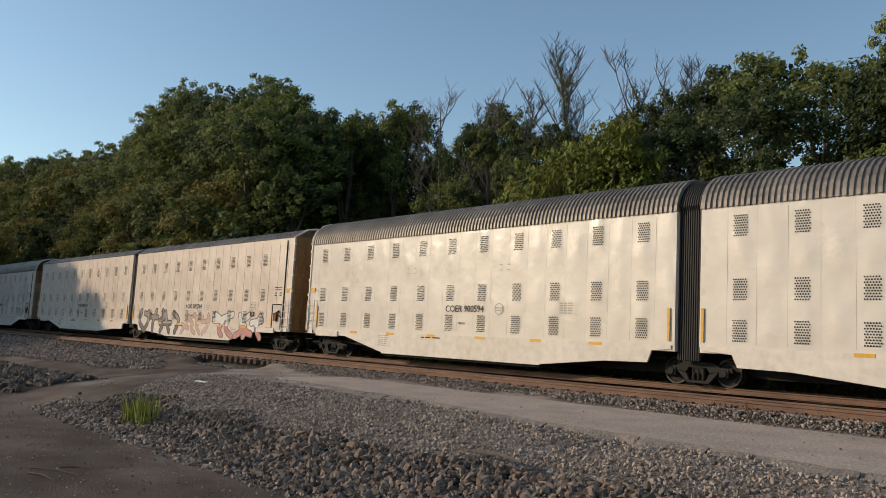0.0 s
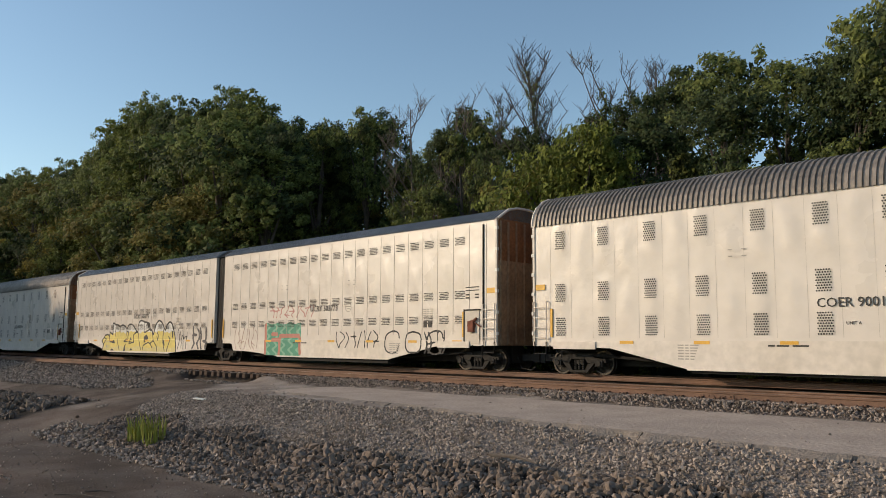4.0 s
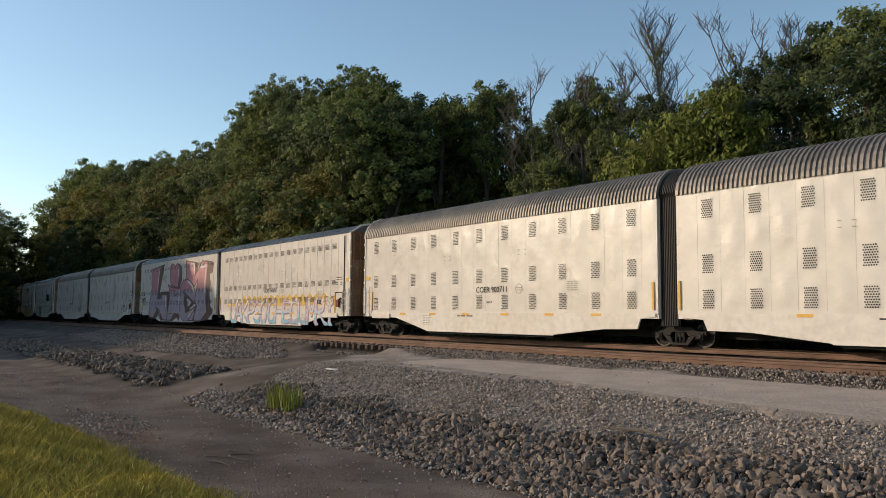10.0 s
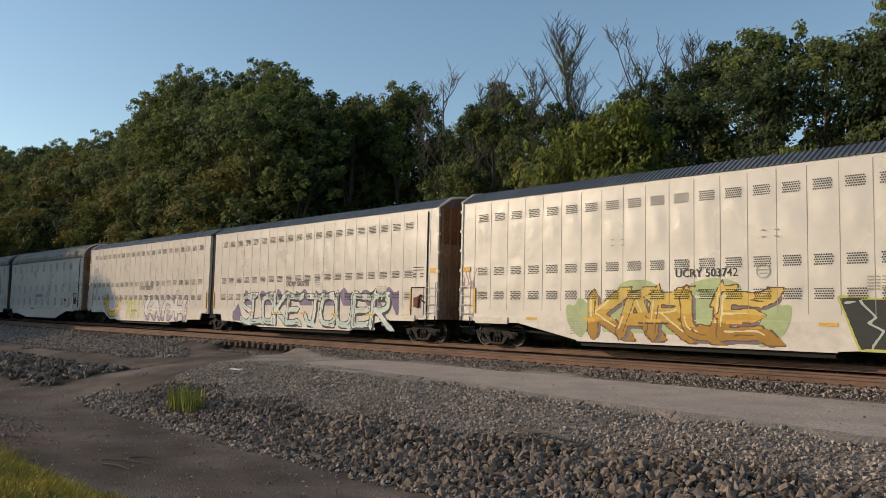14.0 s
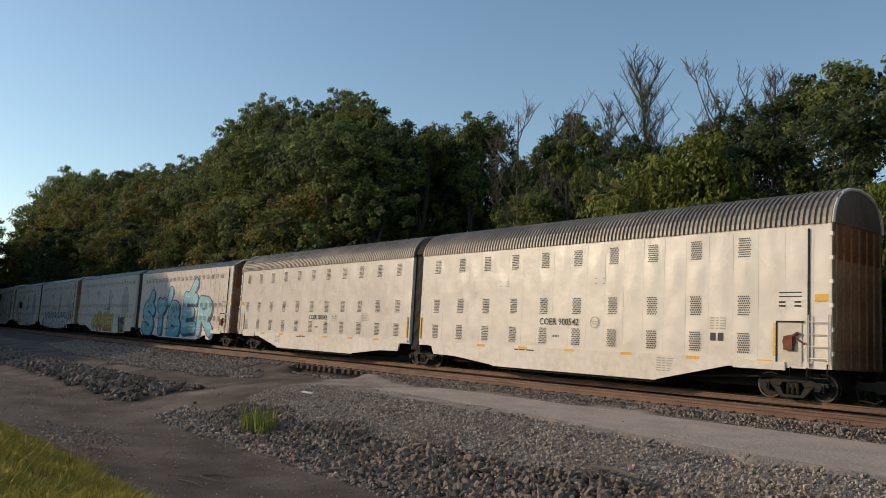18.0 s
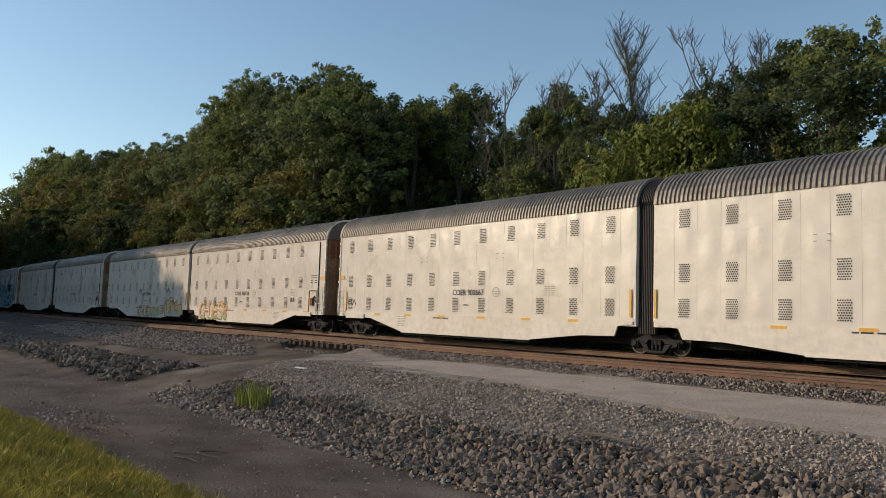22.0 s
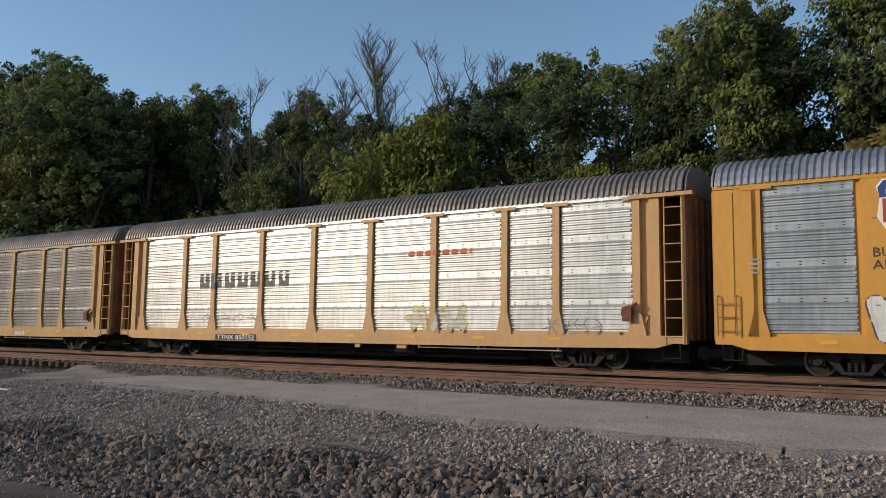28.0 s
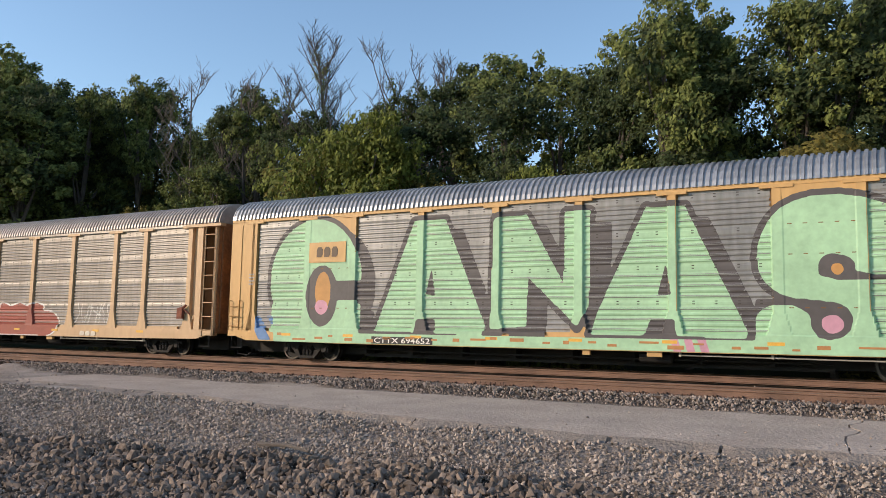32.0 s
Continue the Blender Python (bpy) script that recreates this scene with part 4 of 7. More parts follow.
    # ends
    for ex, d in ((a, -1), (b, 1)):
        def endm(bm, d=d):
            box(bm, min(0, d * 0.04), max(0, d * 0.04), -1.5, 1.5, 1.2, 5.5)
        shared("end_door", ("rackend", d, tag), th, ex, 0, 0, endm, M_OCHRE if new_style else M_RUST)
        m_end = M_OCHRE if new_style else M_RUST
        shared("end_gable", ("rgable", d, tag), th, ex, 0, 0, lambda bm, d=d: prism(bm, [(p[0] * 0.98, p[1] + 0.02) for p in RACK_ROOF], 0, d * 0.05), m_roof)
        for y in (-1.3, -0.6, 0.0, 0.6, 1.3):
            shared("door_rib", ("rrib", new_style), th, ex + d * 0.07, y, 0, lambda bm: box(bm, -0.03, 0.03, -0.05, 0.05, 1.25, 5.4), m_end)
        coupler(th, ex, d)
        if new_style:
            w = posts[0] - a if d < 0 else b - posts[-1]
            shared("end_panel", ("endpanel", tag, d), th, ex, 0, 0, lambda bm, w=w, d=d: (box(bm, min(0, -d * w), max(0, -d * w), -1.60, -1.44, 1.30, 5.42), box(bm, -d * w * 0.45 - 0.02, -d * w * 0.45 + 0.02, -1.625, -1.59, 1.4, 5.3)), m_yel)
            shared("ladder", "low_ladder", th, ex - d * 0.35 - 0.25, -1.70, 0, lambda bm: ladder(bm, 0.5, 1.35, 2.45, 3), M_OCHRE)
        else:
            w = posts[0] - a if d < 0 else b - posts[-1]
            shared("end_panel", ("endpanel", tag, d), th, ex - d * 0.75, 0, 0, lambda bm, w=w, d=d: (box(bm, min(0, -d * (w - 0.75)), max(0, -d * (w - 0.75)), -1.42, -1.36, 1.30, 5.30), box(bm, min(0, -d * 0.3), max(0, -d * 0.3), -1.60, -1.36, 1.2, 5.4)), m_yel)
            shared("corner_post", ("rcorner", tag), th, ex - d * 0.06, 0, 0, lambda bm: box(bm, -0.06, 0.06, -1.58, -1.46, 1.1, 5.45), m_yel)
            shared("ladder", ("tall_ladder", tag), th, ex - d * 0.33 - 0.26, -1.62, 0, lambda bm: ladder(bm, 0.52, 1.1, 5.36, 8), m_yel)
            shared("header", ("header", tag), th, ex - d * 0.7, 0, 0, lambda bm: box(bm, -0.95, 0.95, -1.68, -1.40, 5.36, 5.47), m_yel)
            shared("brace", ("brace", tag, d), th, ex - d * 1.0, -1.50, 0, lambda bm, d=d: prism(bm, [(0, 2.1), (-d * 0.06, 2.1), (-d * 0.55, 1.3), (-d * 0.4, 1.3)], -0.03, 0.03, "y"), m_yel)
        shared("step", "stirrup", th, ex - d * 0.45 - 0.26, -1.58, 1.12, lambda bm: stirrup(bm, 0.52, 0.42), M_TRUCK)
    for x in (3.75, L - 3.75):
        truck(th, x)
    shared("hand_brake", "brake", th, b - 1.7, -1.66, 1.95, lambda bm: None, M_BRAKE)
    # number board and small boards on the sill
    if car_mark:
        w = 2.4
        shared("number_board", ("nboard",), th, 6.95, -1.615, 0.97, lambda bm: box(bm, 0, w, -0.004, 0.004, 0, 0.24), M_BLACK)
        words("car_mark", car_mark, 0.25, th, 7.05, 1.0, M_SIGNW, y=-1.623, width=2.2)
    marks("stencil_text", "rackside", th, b - 1.15 if new_style else b - 1.6, 4.3, stencil_block(9, 0.42, 8, 0.05, 0.11), M_GREYMARK, y=-1.61 if new_style else -1.425)
    marks("stencil_text", "rackside2", th, a + 0.95, 3.4, stencil_block(12, 0.3, 4, 0.05, 0.12), M_GREYMARK, y=-1.61 if new_style else -1.425)
    for x in np.arange(3.0, L - 2, 2.75):
        shared("reflector", "sill_reflector", th, x, -1.617, 1.22, lambda bm: box(bm, 0, 0.42, -0.004, 0.004, -0.045, 0.045), M_REFL)
    return th

# ---- painted lettering on the cars ----
PAINTS = {}


def paint(r, g, b):
    if (r, g, b) not in PAINTS:
        PAINTS[(r, g, b)] = mat("spray_paint", (r, g, b), 0.6, var=0.18, scale=0.8, fine=6, bump=0)
    return PAINTS[(r, g, b)]


def reach(X, Z, lines):
    """Distance from every point to the nearest of some polylines."""
    best = np.full(X.shape, 1e9)
    for ln in lines:
        for (ax, az), (bx, bz) in zip(ln, ln[1:]):
            dx, dz = bx - ax, bz - az
            q = np.clip(((X - ax) * dx + (Z - az) * dz) / (dx * dx + dz * dz + 1e-9), 0, 1)
            best = np.minimum(best, np.hypot(X - ax - q * dx, Z - az - q * dz))
    return best


def within(X, Z, polys):
    """Whether points lie inside any of some outlines."""
    out = np.zeros(X.shape, bool)
    for q in polys:
        one = np.zeros(X.shape, bool)
        for (ax, az), (bx, bz) in zip(q, q[1:] + q[:1]):
            if az != bz:
                one ^= ((az > Z) != (bz > Z)) & (X < (bx - ax) * (Z - az) / (bz - az) + ax)
        out |= one
    return out


def rounded(ln, n=3):
    """Corner cutting, for curved strokes."""
    for _ in range(n):
        out = [ln[0]]
        for a, b in zip(ln, ln[1:]):
            out += [(0.75 * a[0] + 0.25 * b[0], 0.75 * a[1] + 0.25 * b[1]), (0.25 * a[0] + 0.75 * b[0], 0.25 * a[1] + 0.75 * b[1])]
        ln = out + [ln[-1]]
    return ln


def spray(parent, box4, surface, layers, colours, cell=0.04, label="", name="painted_lettering"):
    """Paint as a thin skin that follows the car's side. layers: (mask of X, Z; colour number), later ones on top."""
    x0, z0, x1, z1 = box4
    nx_, nz_ = int((x1 - x0) / cell), int((z1 - z0) / cell)
    xs_, zs_ = np.linspace(x0, x1, nx_ + 1), np.linspace(z0, z1, nz_ + 1)
    X, Z = np.meshgrid((xs_[1:] + xs_[:-1]) / 2, (zs_[1:] + zs_[:-1]) / 2)
    idx = np.full(X.shape, -1)
    for fn, c in layers:
        idx = np.where(fn(X, Z), c, idx)
    VX, VZ = np.meshgrid(xs_, zs_)
    # draw the borders between colours smooth
    pad = np.pad(idx, 1, constant_values=-1)
    hor = (pad[:-1, 1:-1] != pad[1:, 1:-1])           # border along x, between nodes i and i + 1
    ver = (pad[1:-1, :-1] != pad[1:-1, 1:])
    cnt = np.zeros(VX.shape)
    cnt[:, :-1] += hor
    cnt[:, 1:] += hor
    cnt[:-1] += ver
    cnt[1:] += ver
    move = cnt == 2
    for _ in range(3):
        for V in (VX, VZ):
            acc = np.zeros(V.shape)
            acc[:, :-1] += hor * V[:, 1:]
            acc[:, 1:] += hor * V[:, :-1]
            acc[:-1] += ver * V[1:]
            acc[1:] += ver * V[:-1]
            V[move] = 0.4 * V[move] + 0.3 * acc[move]
    VY = surface(VX, VZ) - 0.005
    co = np.stack([VX, VY, VZ], -1).reshape(-1, 3)
    j, i = np.nonzero(idx >= 0)
    a = j * (nx_ + 1) + i
    fc = np.stack([a, a + 1, a + nx_ + 2, a + nx_ + 1], 1)
    used, inv = np.unique(fc, return_inverse=True)
    me = bpy.data.meshes.new(name)
    me.from_pydata(co[used].tolist(), [], inv.reshape(-1, 4).tolist())
    for c in colours:
        me.materials.append(paint(*c))
    me.polygons.foreach_set("material_index", idx[j, i].astype(np.int32))
    o = new(name, me)
    o.parent = parent
    if label:
        o["label"] = label
    return o


GLYPH = {
    "A": [[(0, 0), (0.42, 1), (0.58, 1), (1, 0)], [(0.25, 0.36), (0.75, 0.36)]],
    "C": [rounded([(0.95, 0.70), (0.90, 1.0), (0.45, 1.05), (0.02, 0.85), (0.0, 0.5), (0.02, 0.12), (0.42, -0.05), (0.85, 0.05), (0.92, 0.38)])],
    "N": [[(0, 0), (0, 1)], [(0.05, 1), (0.95, 0)], [(1, 0), (1, 1)]],
    "S": [rounded([(1.0, 0.82), (0.6, 1.05), (0.1, 0.95), (0.0, 0.70), (0.35, 0.55), (0.8, 0.45), (1.0, 0.25), (0.75, -0.02), (0.3, -0.02), (0.0, 0.14)])],
    "L": [[(0.1, 1), (0, 0), (0.9, 0.05)]],
    "I": [[(0.5, 0), (0.45, 0.62)], rounded([(0.45, 0.78), (0.1, 1.0), (0.3, 1.1), (0.5, 0.95), (0.75, 1.1), (0.85, 0.95), (0.45, 0.78)], 2)],
    "E": [[(1, 0.95), (0.05, 1), (0, 0), (1, 0.05)], [(0.05, 0.5), (0.75, 0.52)]],
    "B": [rounded([(0, 0), (0, 1), (0.8, 0.95), (0.75, 0.6), (0.1, 0.52), (0.95, 0.4), (0.9, 0.02), (0, 0)], 2)],
    "R": [[(0, 0), (0.05, 1)], rounded([(0.05, 1), (0.9, 0.95), (0.85, 0.55), (0.1, 0.5)], 2), [(0.3, 0.5), (1, 0)]],
    "F": [[(0, 0), (0.02, 1), (0.9, 1)], [(0.02, 0.5), (0.7, 0.52)]],
    "8": [rounded([(0.5, 0.5), (0.05, 0.75), (0.5, 1.02), (0.95, 0.75), (0.5, 0.5), (0.0, 0.22), (0.5, -0.02), (1, 0.22), (0.5, 0.5)], 2)],
    "0": [rounded([(0.5, 1), (0.0, 0.9), (0.0, 0.1), (0.5, 0), (1, 0.1), (1, 0.9), (0.5, 1)], 2)],
    "O": [rounded([(0.5, 1), (0.0, 0.9), (0.0, 0.1), (0.5, 0), (1, 0.1), (1, 0.9), (0.5, 1)], 2)],
    "T": [[(0, 1), (1, 1.02)], [(0.5, 1), (0.45, 0)]],
    "Y": [[(0, 1), (0.5, 0.5), (1, 1)], [(0.5, 0.5), (0.4, 0)]],
    "K": [[(0.05, 0), (0.1, 1)], [(0.95, 1.0), (0.2, 0.5), (1.05, 0)]],
    "U": [rounded([(0, 1), (0.02, 0.1), (0.5, -0.05), (0.95, 0.1), (1, 1)], 2)],
    "M": [[(0, 0), (0.1, 1), (0.5, 0.35), (0.9, 1), (1, 0)]],
    "P": [[(0, 0), (0.05, 1)], rounded([(0.05, 1), (1.0, 1.0), (0.95, 0.5), (0.1, 0.45)], 2)],
    "J": [[(0.1, 1), (1, 0.95)], rounded([(0.65, 0.95), (0.6, 0.05), (0.2, -0.02), (0.0, 0.3)], 2)],
    "H": [[(0, 0), (0, 1)], [(1, 0), (1, 1)], [(0, 0.5), (1, 0.5)]],
}


def lettered(text, x, z, w, h, gap=0.35, jit=0.0, seed=0):
    """Strokes of a word, letter by letter."""
    r = random.Random(seed)
    n = len(text)
    lw = (w - gap * (n - 1)) / n
    out = []
    for i, ch in enumerate(text):
        ox, oz, sc = x + i * (lw + gap), z + r.uniform(-jit, jit), 1 + r.uniform(-jit, jit) * 0.4
        out += [[(ox + px * lw, oz + pz * h * sc) for px, pz in ln] for ln in GLYPH[ch]]
    return out


def wild(seed, x, z, w, h, n, curvy=True):
    """Interlocked strokes that spell nothing."""
    r = random.Random(seed)
    out = []
    for i in range(n):
        cx = x + w * (i + 0.5) / n
        gw = w / n * 0.75
        k = r.randint(3, 5)
        ln = [(cx + r.uniform(-gw, gw) * 0.75, z + h * (q / (k - 1) if i % 2 else 1 - q / (k - 1)) * r.uniform(0.9, 1.05)) for q in range(k)]
        out.append(rounded(ln, 2) if curvy else ln)
        if r.random() < 0.6:
            a = z + h * r.uniform(0.2, 0.9)
            out.append([(cx - gw * 0.7, a), (cx + gw * 0.7, a + r.uniform(-0.2, 0.2) * h)])
    return out


def piece(parent, strokes, surface, box4, r, fills, outline, ow, shadow=None, halo=None, glint=None, cell=0.04, label=""):
    """Filled letters with an outline; fills: (upper z of the band, colour), from below."""
    cols = [f[1] for f in fills] + [outline] + ([shadow[2]] if shadow else []) + ([halo[1]] if halo else []) + ([glint] if glint else [])
    nf = len(fills)
    lay = []
    if halo:
        hc = nf + 1 + (1 if shadow else 0)
        lay.append((lambda X, Z: reach(X, Z, strokes) + 0.10 * np.sin(X * 5.1) + 0.08 * np.sin(Z * 7 + X * 3) < r + halo[0], hc))
    if shadow:
        sh = [[(px + shadow[0], pz + shadow[1]) for px, pz in ln] for ln in strokes]
        lay.append((lambda X, Z: reach(X, Z, sh) < r + ow, nf + 1))
    lay.append((lambda X, Z: reach(X, Z, strokes) < r + ow, nf))
    lo = -1e9
    for i, (up, c) in enumerate(fills):
        lay.append((lambda X, Z, lo=lo, up=up: (reach(X, Z, strokes) < r) & (Z + 0.07 * np.sin(X * 2.3) >= lo) & (Z + 0.07 * np.sin(X * 2.3) < up), i))
        lo = up
    if glint:
        gl = [[(px - r * 0.45, pz + r * 0.35) for px, pz in ln] for ln in strokes]
        lay.append((lambda X, Z: (reach(X, Z, gl) < 0.03) & (reach(X, Z, strokes) < r * 0.8) & (np.sin(X * 3.1 + Z * 2) > -0.1), len(cols) - 1))
    return spray(parent, box4, surface, lay, cols, cell, label)


def burner(parent, text, x, z, w, h, surface, box4, r, fills, outline, ow, glint, back, shade=None, more=None, label=""):
    """Interlocked letters, each with its own thin edge, slanted ends and inner lines, over a painted ground."""
    cols = [f[1] for f in fills] + [outline, glint, back[1], shade or outline]
    nf = len(fills)
    lay = [(back[0], nf + 2)]
    rr_ = random.Random(len(text) * 7 + int(x * 10))
    for word, wx, ww in ((text, x, w),) + ((more,) if more else ()):
        lw = ww / len(word)
        for i, ch in enumerate(word):
            ox, sl, kick = wx + lw * (i + 0.10), rr_.uniform(-0.18, 0.22), rr_.uniform(0.1, 0.3)
            ln = [[(ox + px * lw * 0.95 + sl * pz * h * 0.5, z + r + pz * (h - 2 * r)) for px, pz in g_] for g_ in GLYPH[ch]]
            foot, head = min((p for q in ln for p in q), key=lambda p: p[1] - p[0] * 0.2), max((p for q in ln for p in q), key=lambda p: p[1] + p[0] * 0.2)
            ln += [[foot, (foot[0] + kick, foot[1] - r * 0.6)], [head, (head[0] + kick * 1.2, head[1] + r * 0.8)]]
            tips = []
            for q in ln:
                for (ax, az), (bx, bz) in ((q[1], q[0]), (q[-2], q[-1])):
                    dl = math.hypot(bx - ax, bz - az) + 1e-6
                    ux, uz, k_ = (bx - ax) / dl, (bz - az) / dl, rr_.uniform(1.6, 2.8) * r
                    tips.append([(bx - uz * r * 1.2, bz + ux * r * 1.2), (bx + ux * k_ + 0.05, bz + uz * k_), (bx + uz * r * 1.2, bz - ux * r * 1.2)])
            drop = [[(px + 0.10, pz - 0.08) for px, pz in q] for q in ln]
            lay.append((lambda X, Z, q=drop: reach(X, Z, q) < r + ow, nf + 3))
            lay.append((lambda X, Z, q=ln, tp=tips: (reach(X, Z, q) < r + ow) | (reach(X, Z, [w_ + w_[:1] for w_ in tp]) < ow), nf))
            lo = -1e9
            for k, (up, c) in enumerate(fills):
                lay.append((lambda X, Z, q=ln, lo=lo, up=up, tp=tips: ((reach(X, Z, q) < r) | within(X, Z, tp)) & (Z + 0.08 * np.sin(X * 2.9) >= lo) & (Z + 0.08 * np.sin(X * 2.9) < up), k))
                lo = up
            inner = [[(px - r * 0.5, pz + r * 0.4) for px, pz in q] for q in ln]
            lay.append((lambda X, Z, q=inner, p=ln: (reach(X, Z, q) < 0.028) & (reach(X, Z, p) < r * 0.85) & (np.sin(X * 2.7 + Z * 3) > -0.4), nf + 1))
            vein = [[(px + r * 0.45, pz - r * 0.2) for px, pz in q] for q in ln[:1]]
            lay.append((lambda X, Z, q=vein, p=ln: (reach(X, Z, q) < 0.02) & (reach(X, Z, p) < r * 0.8) & (np.sin(X * 4.1 - Z * 2) > 0.2), nf))
    return spray(parent, box4, surface, lay, cols, 0.036, label)


def scrawl(parent, strokes, surface, box4, r, colour, cell=0.03, label=""):
    return spray(parent, box4, surface, [(lambda X, Z: reach(X, Z, strokes) < r, 0)], [colour], cell, label)


def car_side(kind, second):
    def fy(X, Z):
        return np.where(Z < 1.50, -HALF - 0.021, pillow(X, Z, len(kind) + 2.0 * second))
    return fy

# ---- the train, from its head to its tail ----
INK, WHT = (0.03, 0.028, 0.03), (0.72, 0.70, 0.66)
CREAM_L = "cream auto carrier unit with ribbed grey roof"
FLAT_L = "cream auto carrier unit with dark sloped roof"
train_cars = []                                       # (thing, its left end behind the first coupling)


def set_off(u):
    """Small slack in the couplings, unit by unit."""
    return UNIT * u + lerp(u, (0, -0.38), (2, -0.3), (4, 0), (7.5, 0.03), (9.7, 0.14), (11, 0), (12, -0.2), (14, -0.15), (16, -0.08), (17, -0.32), (18.5, -0.37), (20, -0.40), (21, -0.30))


def add_pair(k, kind, mark, la, lb):
    a = carrier(kind, False, mark, la, "UNIT A")
    b = carrier(kind, True, mark, lb, "UNIT B")
    train_cars.append((a, set_off(2 * k), len(wheelsets)))
    train_cars.append((b, set_off(2 * k + 1), len(wheelsets)))
    return a, b


for k, mark in ((-4, "COER 900321"), (-3, "COER 900475"), (-2, "COER 900608")):
    add_pair(k, "coer", mark, CREAM_L + ", in shade", CREAM_L + ", in shade")

# buff pair with black and pink letters
a, b = add_pair(-1, "aok", "AOK 502764", "buff covered auto carrier unit with a sloped roof", "buff covered auto carrier unit with black and pink letters")
s = car_side("aok", True)
piece(b, wild(31, 1.6, 0.95, 6.2, 1.25, 6), s, (1.0, 0.75, 8.8, 2.7), 0.13, [(1.5, (0.16, 0.13, 0.13)), (9, (0.30, 0.26, 0.25))], INK, 0.07)
piece(b, wild(32, 8.4, 0.95, 3.6, 1.1, 4), s, (7.8, 0.75, 12.8, 2.5), 0.10, [(9, (0.60, 0.42, 0.36))], (0.45, 0.28, 0.22), 0.05)
piece(b, wild(33, 12.6, 0.9, 5.4, 1.25, 5), s, (12.0, 0.75, 18.4, 2.6), 0.15, [(1.5, (0.55, 0.24, 0.22)), (9, WHT)], (0.20, 0.15, 0.15), 0.06)

a, b = add_pair(0, "coer", "COER 900594", CREAM_L, CREAM_L)

# yellow letters, then green block and black tags
a, b = add_pair(1, "ucry", "UCRY 503773", FLAT_L + " and yellow letters", FLAT_L + ", green block, black tags")
s = car_side("ucry", False)
gold = [(6.0, 0.74), (6.19, 1.18), (5.88, 1.44), (6.19, 1.64), (6.39, 1.8), (6.8, 1.84), (7.1, 1.74), (7.14, 2.0), (7.65, 1.83), (7.55, 2.6), (7.79, 2.6), (8.06, 2.46), (8.39, 2.51), (8.73, 2.34), (9.11, 2.5), (9.57, 2.38), (9.82, 2.14), (10.03, 2.45), (10.48, 2.53), (10.92, 2.33), (11.35, 1.99), (11.52, 1.95), (11.45, 2.36), (11.61, 2.63), (11.92, 2.74), (12.35, 2.63), (13.17, 2.53), (13.16, 2.15), (13.48, 2.11), (13.74, 1.73), (13.87, 2.19), (14.07, 2.53), (14.4, 2.69), (14.8, 2.62), (15.1, 2.25), (15.35, 2.0), (15.5, 2.4), (15.9, 2.62), (16.25, 2.4), (16.5, 1.9), (16.75, 1.3), (16.8, 0.74)]
gold_ink = [[(8.09, 2.36), (8.03, 2.1), (8.06, 1.71)], [(8.73, 2.34), (8.75, 2.01)], [(9.82, 2.14), (9.78, 1.99), (10.08, 2.03), (10.0, 1.37), (9.46, 1.39), (9.91, 1.56), (9.8, 1.9)], [(8.33, 1.54), (8.57, 1.15), (8.78, 0.81)], [(9.74, 1.21), (9.46, 0.81)], [(11.35, 1.99), (10.81, 1.79), (10.98, 1.33), (10.2, 1.24), (10.48, 1.68)], [(11.52, 1.95), (11.66, 1.55), (12.02, 0.85)], [(12.45, 2.63), (12.35, 2.27), (12.4, 1.92), (13.16, 2.15)]]
gold_ink += [[(13.17, 2.1), (13.48, 2.06), (13.74, 1.43), (13.39, 1.29)], [(12.26, 0.82), (12.35, 1.13), (13.09, 1.33), (13.39, 1.21), (13.65, 0.96)], [(13.74, 1.43), (14.2, 1.11), (14.33, 0.8)], [(14.2, 1.94), (14.41, 1.78), (14.33, 1.45), (14.2, 1.69)], [(7.1, 1.74), (7.07, 1.42), (7.69, 1.44)], [(6.19, 1.64), (6.59, 1.53), (6.19, 1.18)], [(15.1, 2.25), (15.0, 1.6), (15.3, 0.8)], [(15.75, 1.7), (16.0, 1.5), (15.8, 1.2), (15.6, 0.8)]]
gold_dark = [[(10.36, 1.53), (10.76, 1.5), (10.25, 1.43)], [(7.14, 1.44), (7.91, 1.47), (8.09, 1.22), (7.14, 1.33)], [(9.4, 0.75), (9.57, 1.16), (9.71, 0.78)], [(10.36, 0.78), (10.59, 0.98), (10.81, 0.79)], [(7.28, 0.75), (7.61, 0.91), (7.97, 0.75)], [(12.35, 1.66), (12.78, 1.84), (13.04, 1.58), (12.45, 1.26)], [(12.78, 2.54), (13.13, 2.58), (13.04, 2.19), (12.87, 2.28)], [(10.98, 1.98), (11.35, 2.06), (11.52, 1.95)], [(15.0, 1.3), (15.2, 1.5), (15.35, 1.1)], [(16.1, 2.1), (16.35, 2.0), (16.4, 1.5), (16.2, 1.7)]]
soft_top = gold[:9] + rounded(gold[9:], 2)
spray(a, (5.6, 0.72, 17.1, 2.95), s, [
    (lambda X, Z: within(X, Z, [soft_top]), 1),
    (lambda X, Z: within(X, Z, [soft_top]) & (Z < 1.98 + 0.05 * np.sin(X * 3.1) + 0.04 * np.sin(X * 11)), 0),
    (lambda X, Z: within(X, Z, [soft_top]) & (Z < 1.02 + 0.06 * np.sin(X * 2.3)), 2),
    (lambda X, Z: reach(X, Z, [soft_top]) < 0.055, 3),
    (lambda X, Z: reach(X, Z, gold_ink) < 0.04, 3),
    (lambda X, Z: within(X, Z, gold_dark), 3)], [(0.72, 0.58, 0.16), WHT, (0.66, 0.56, 0.24), INK], cell=0.036, label="yellow and white letters with black edges")
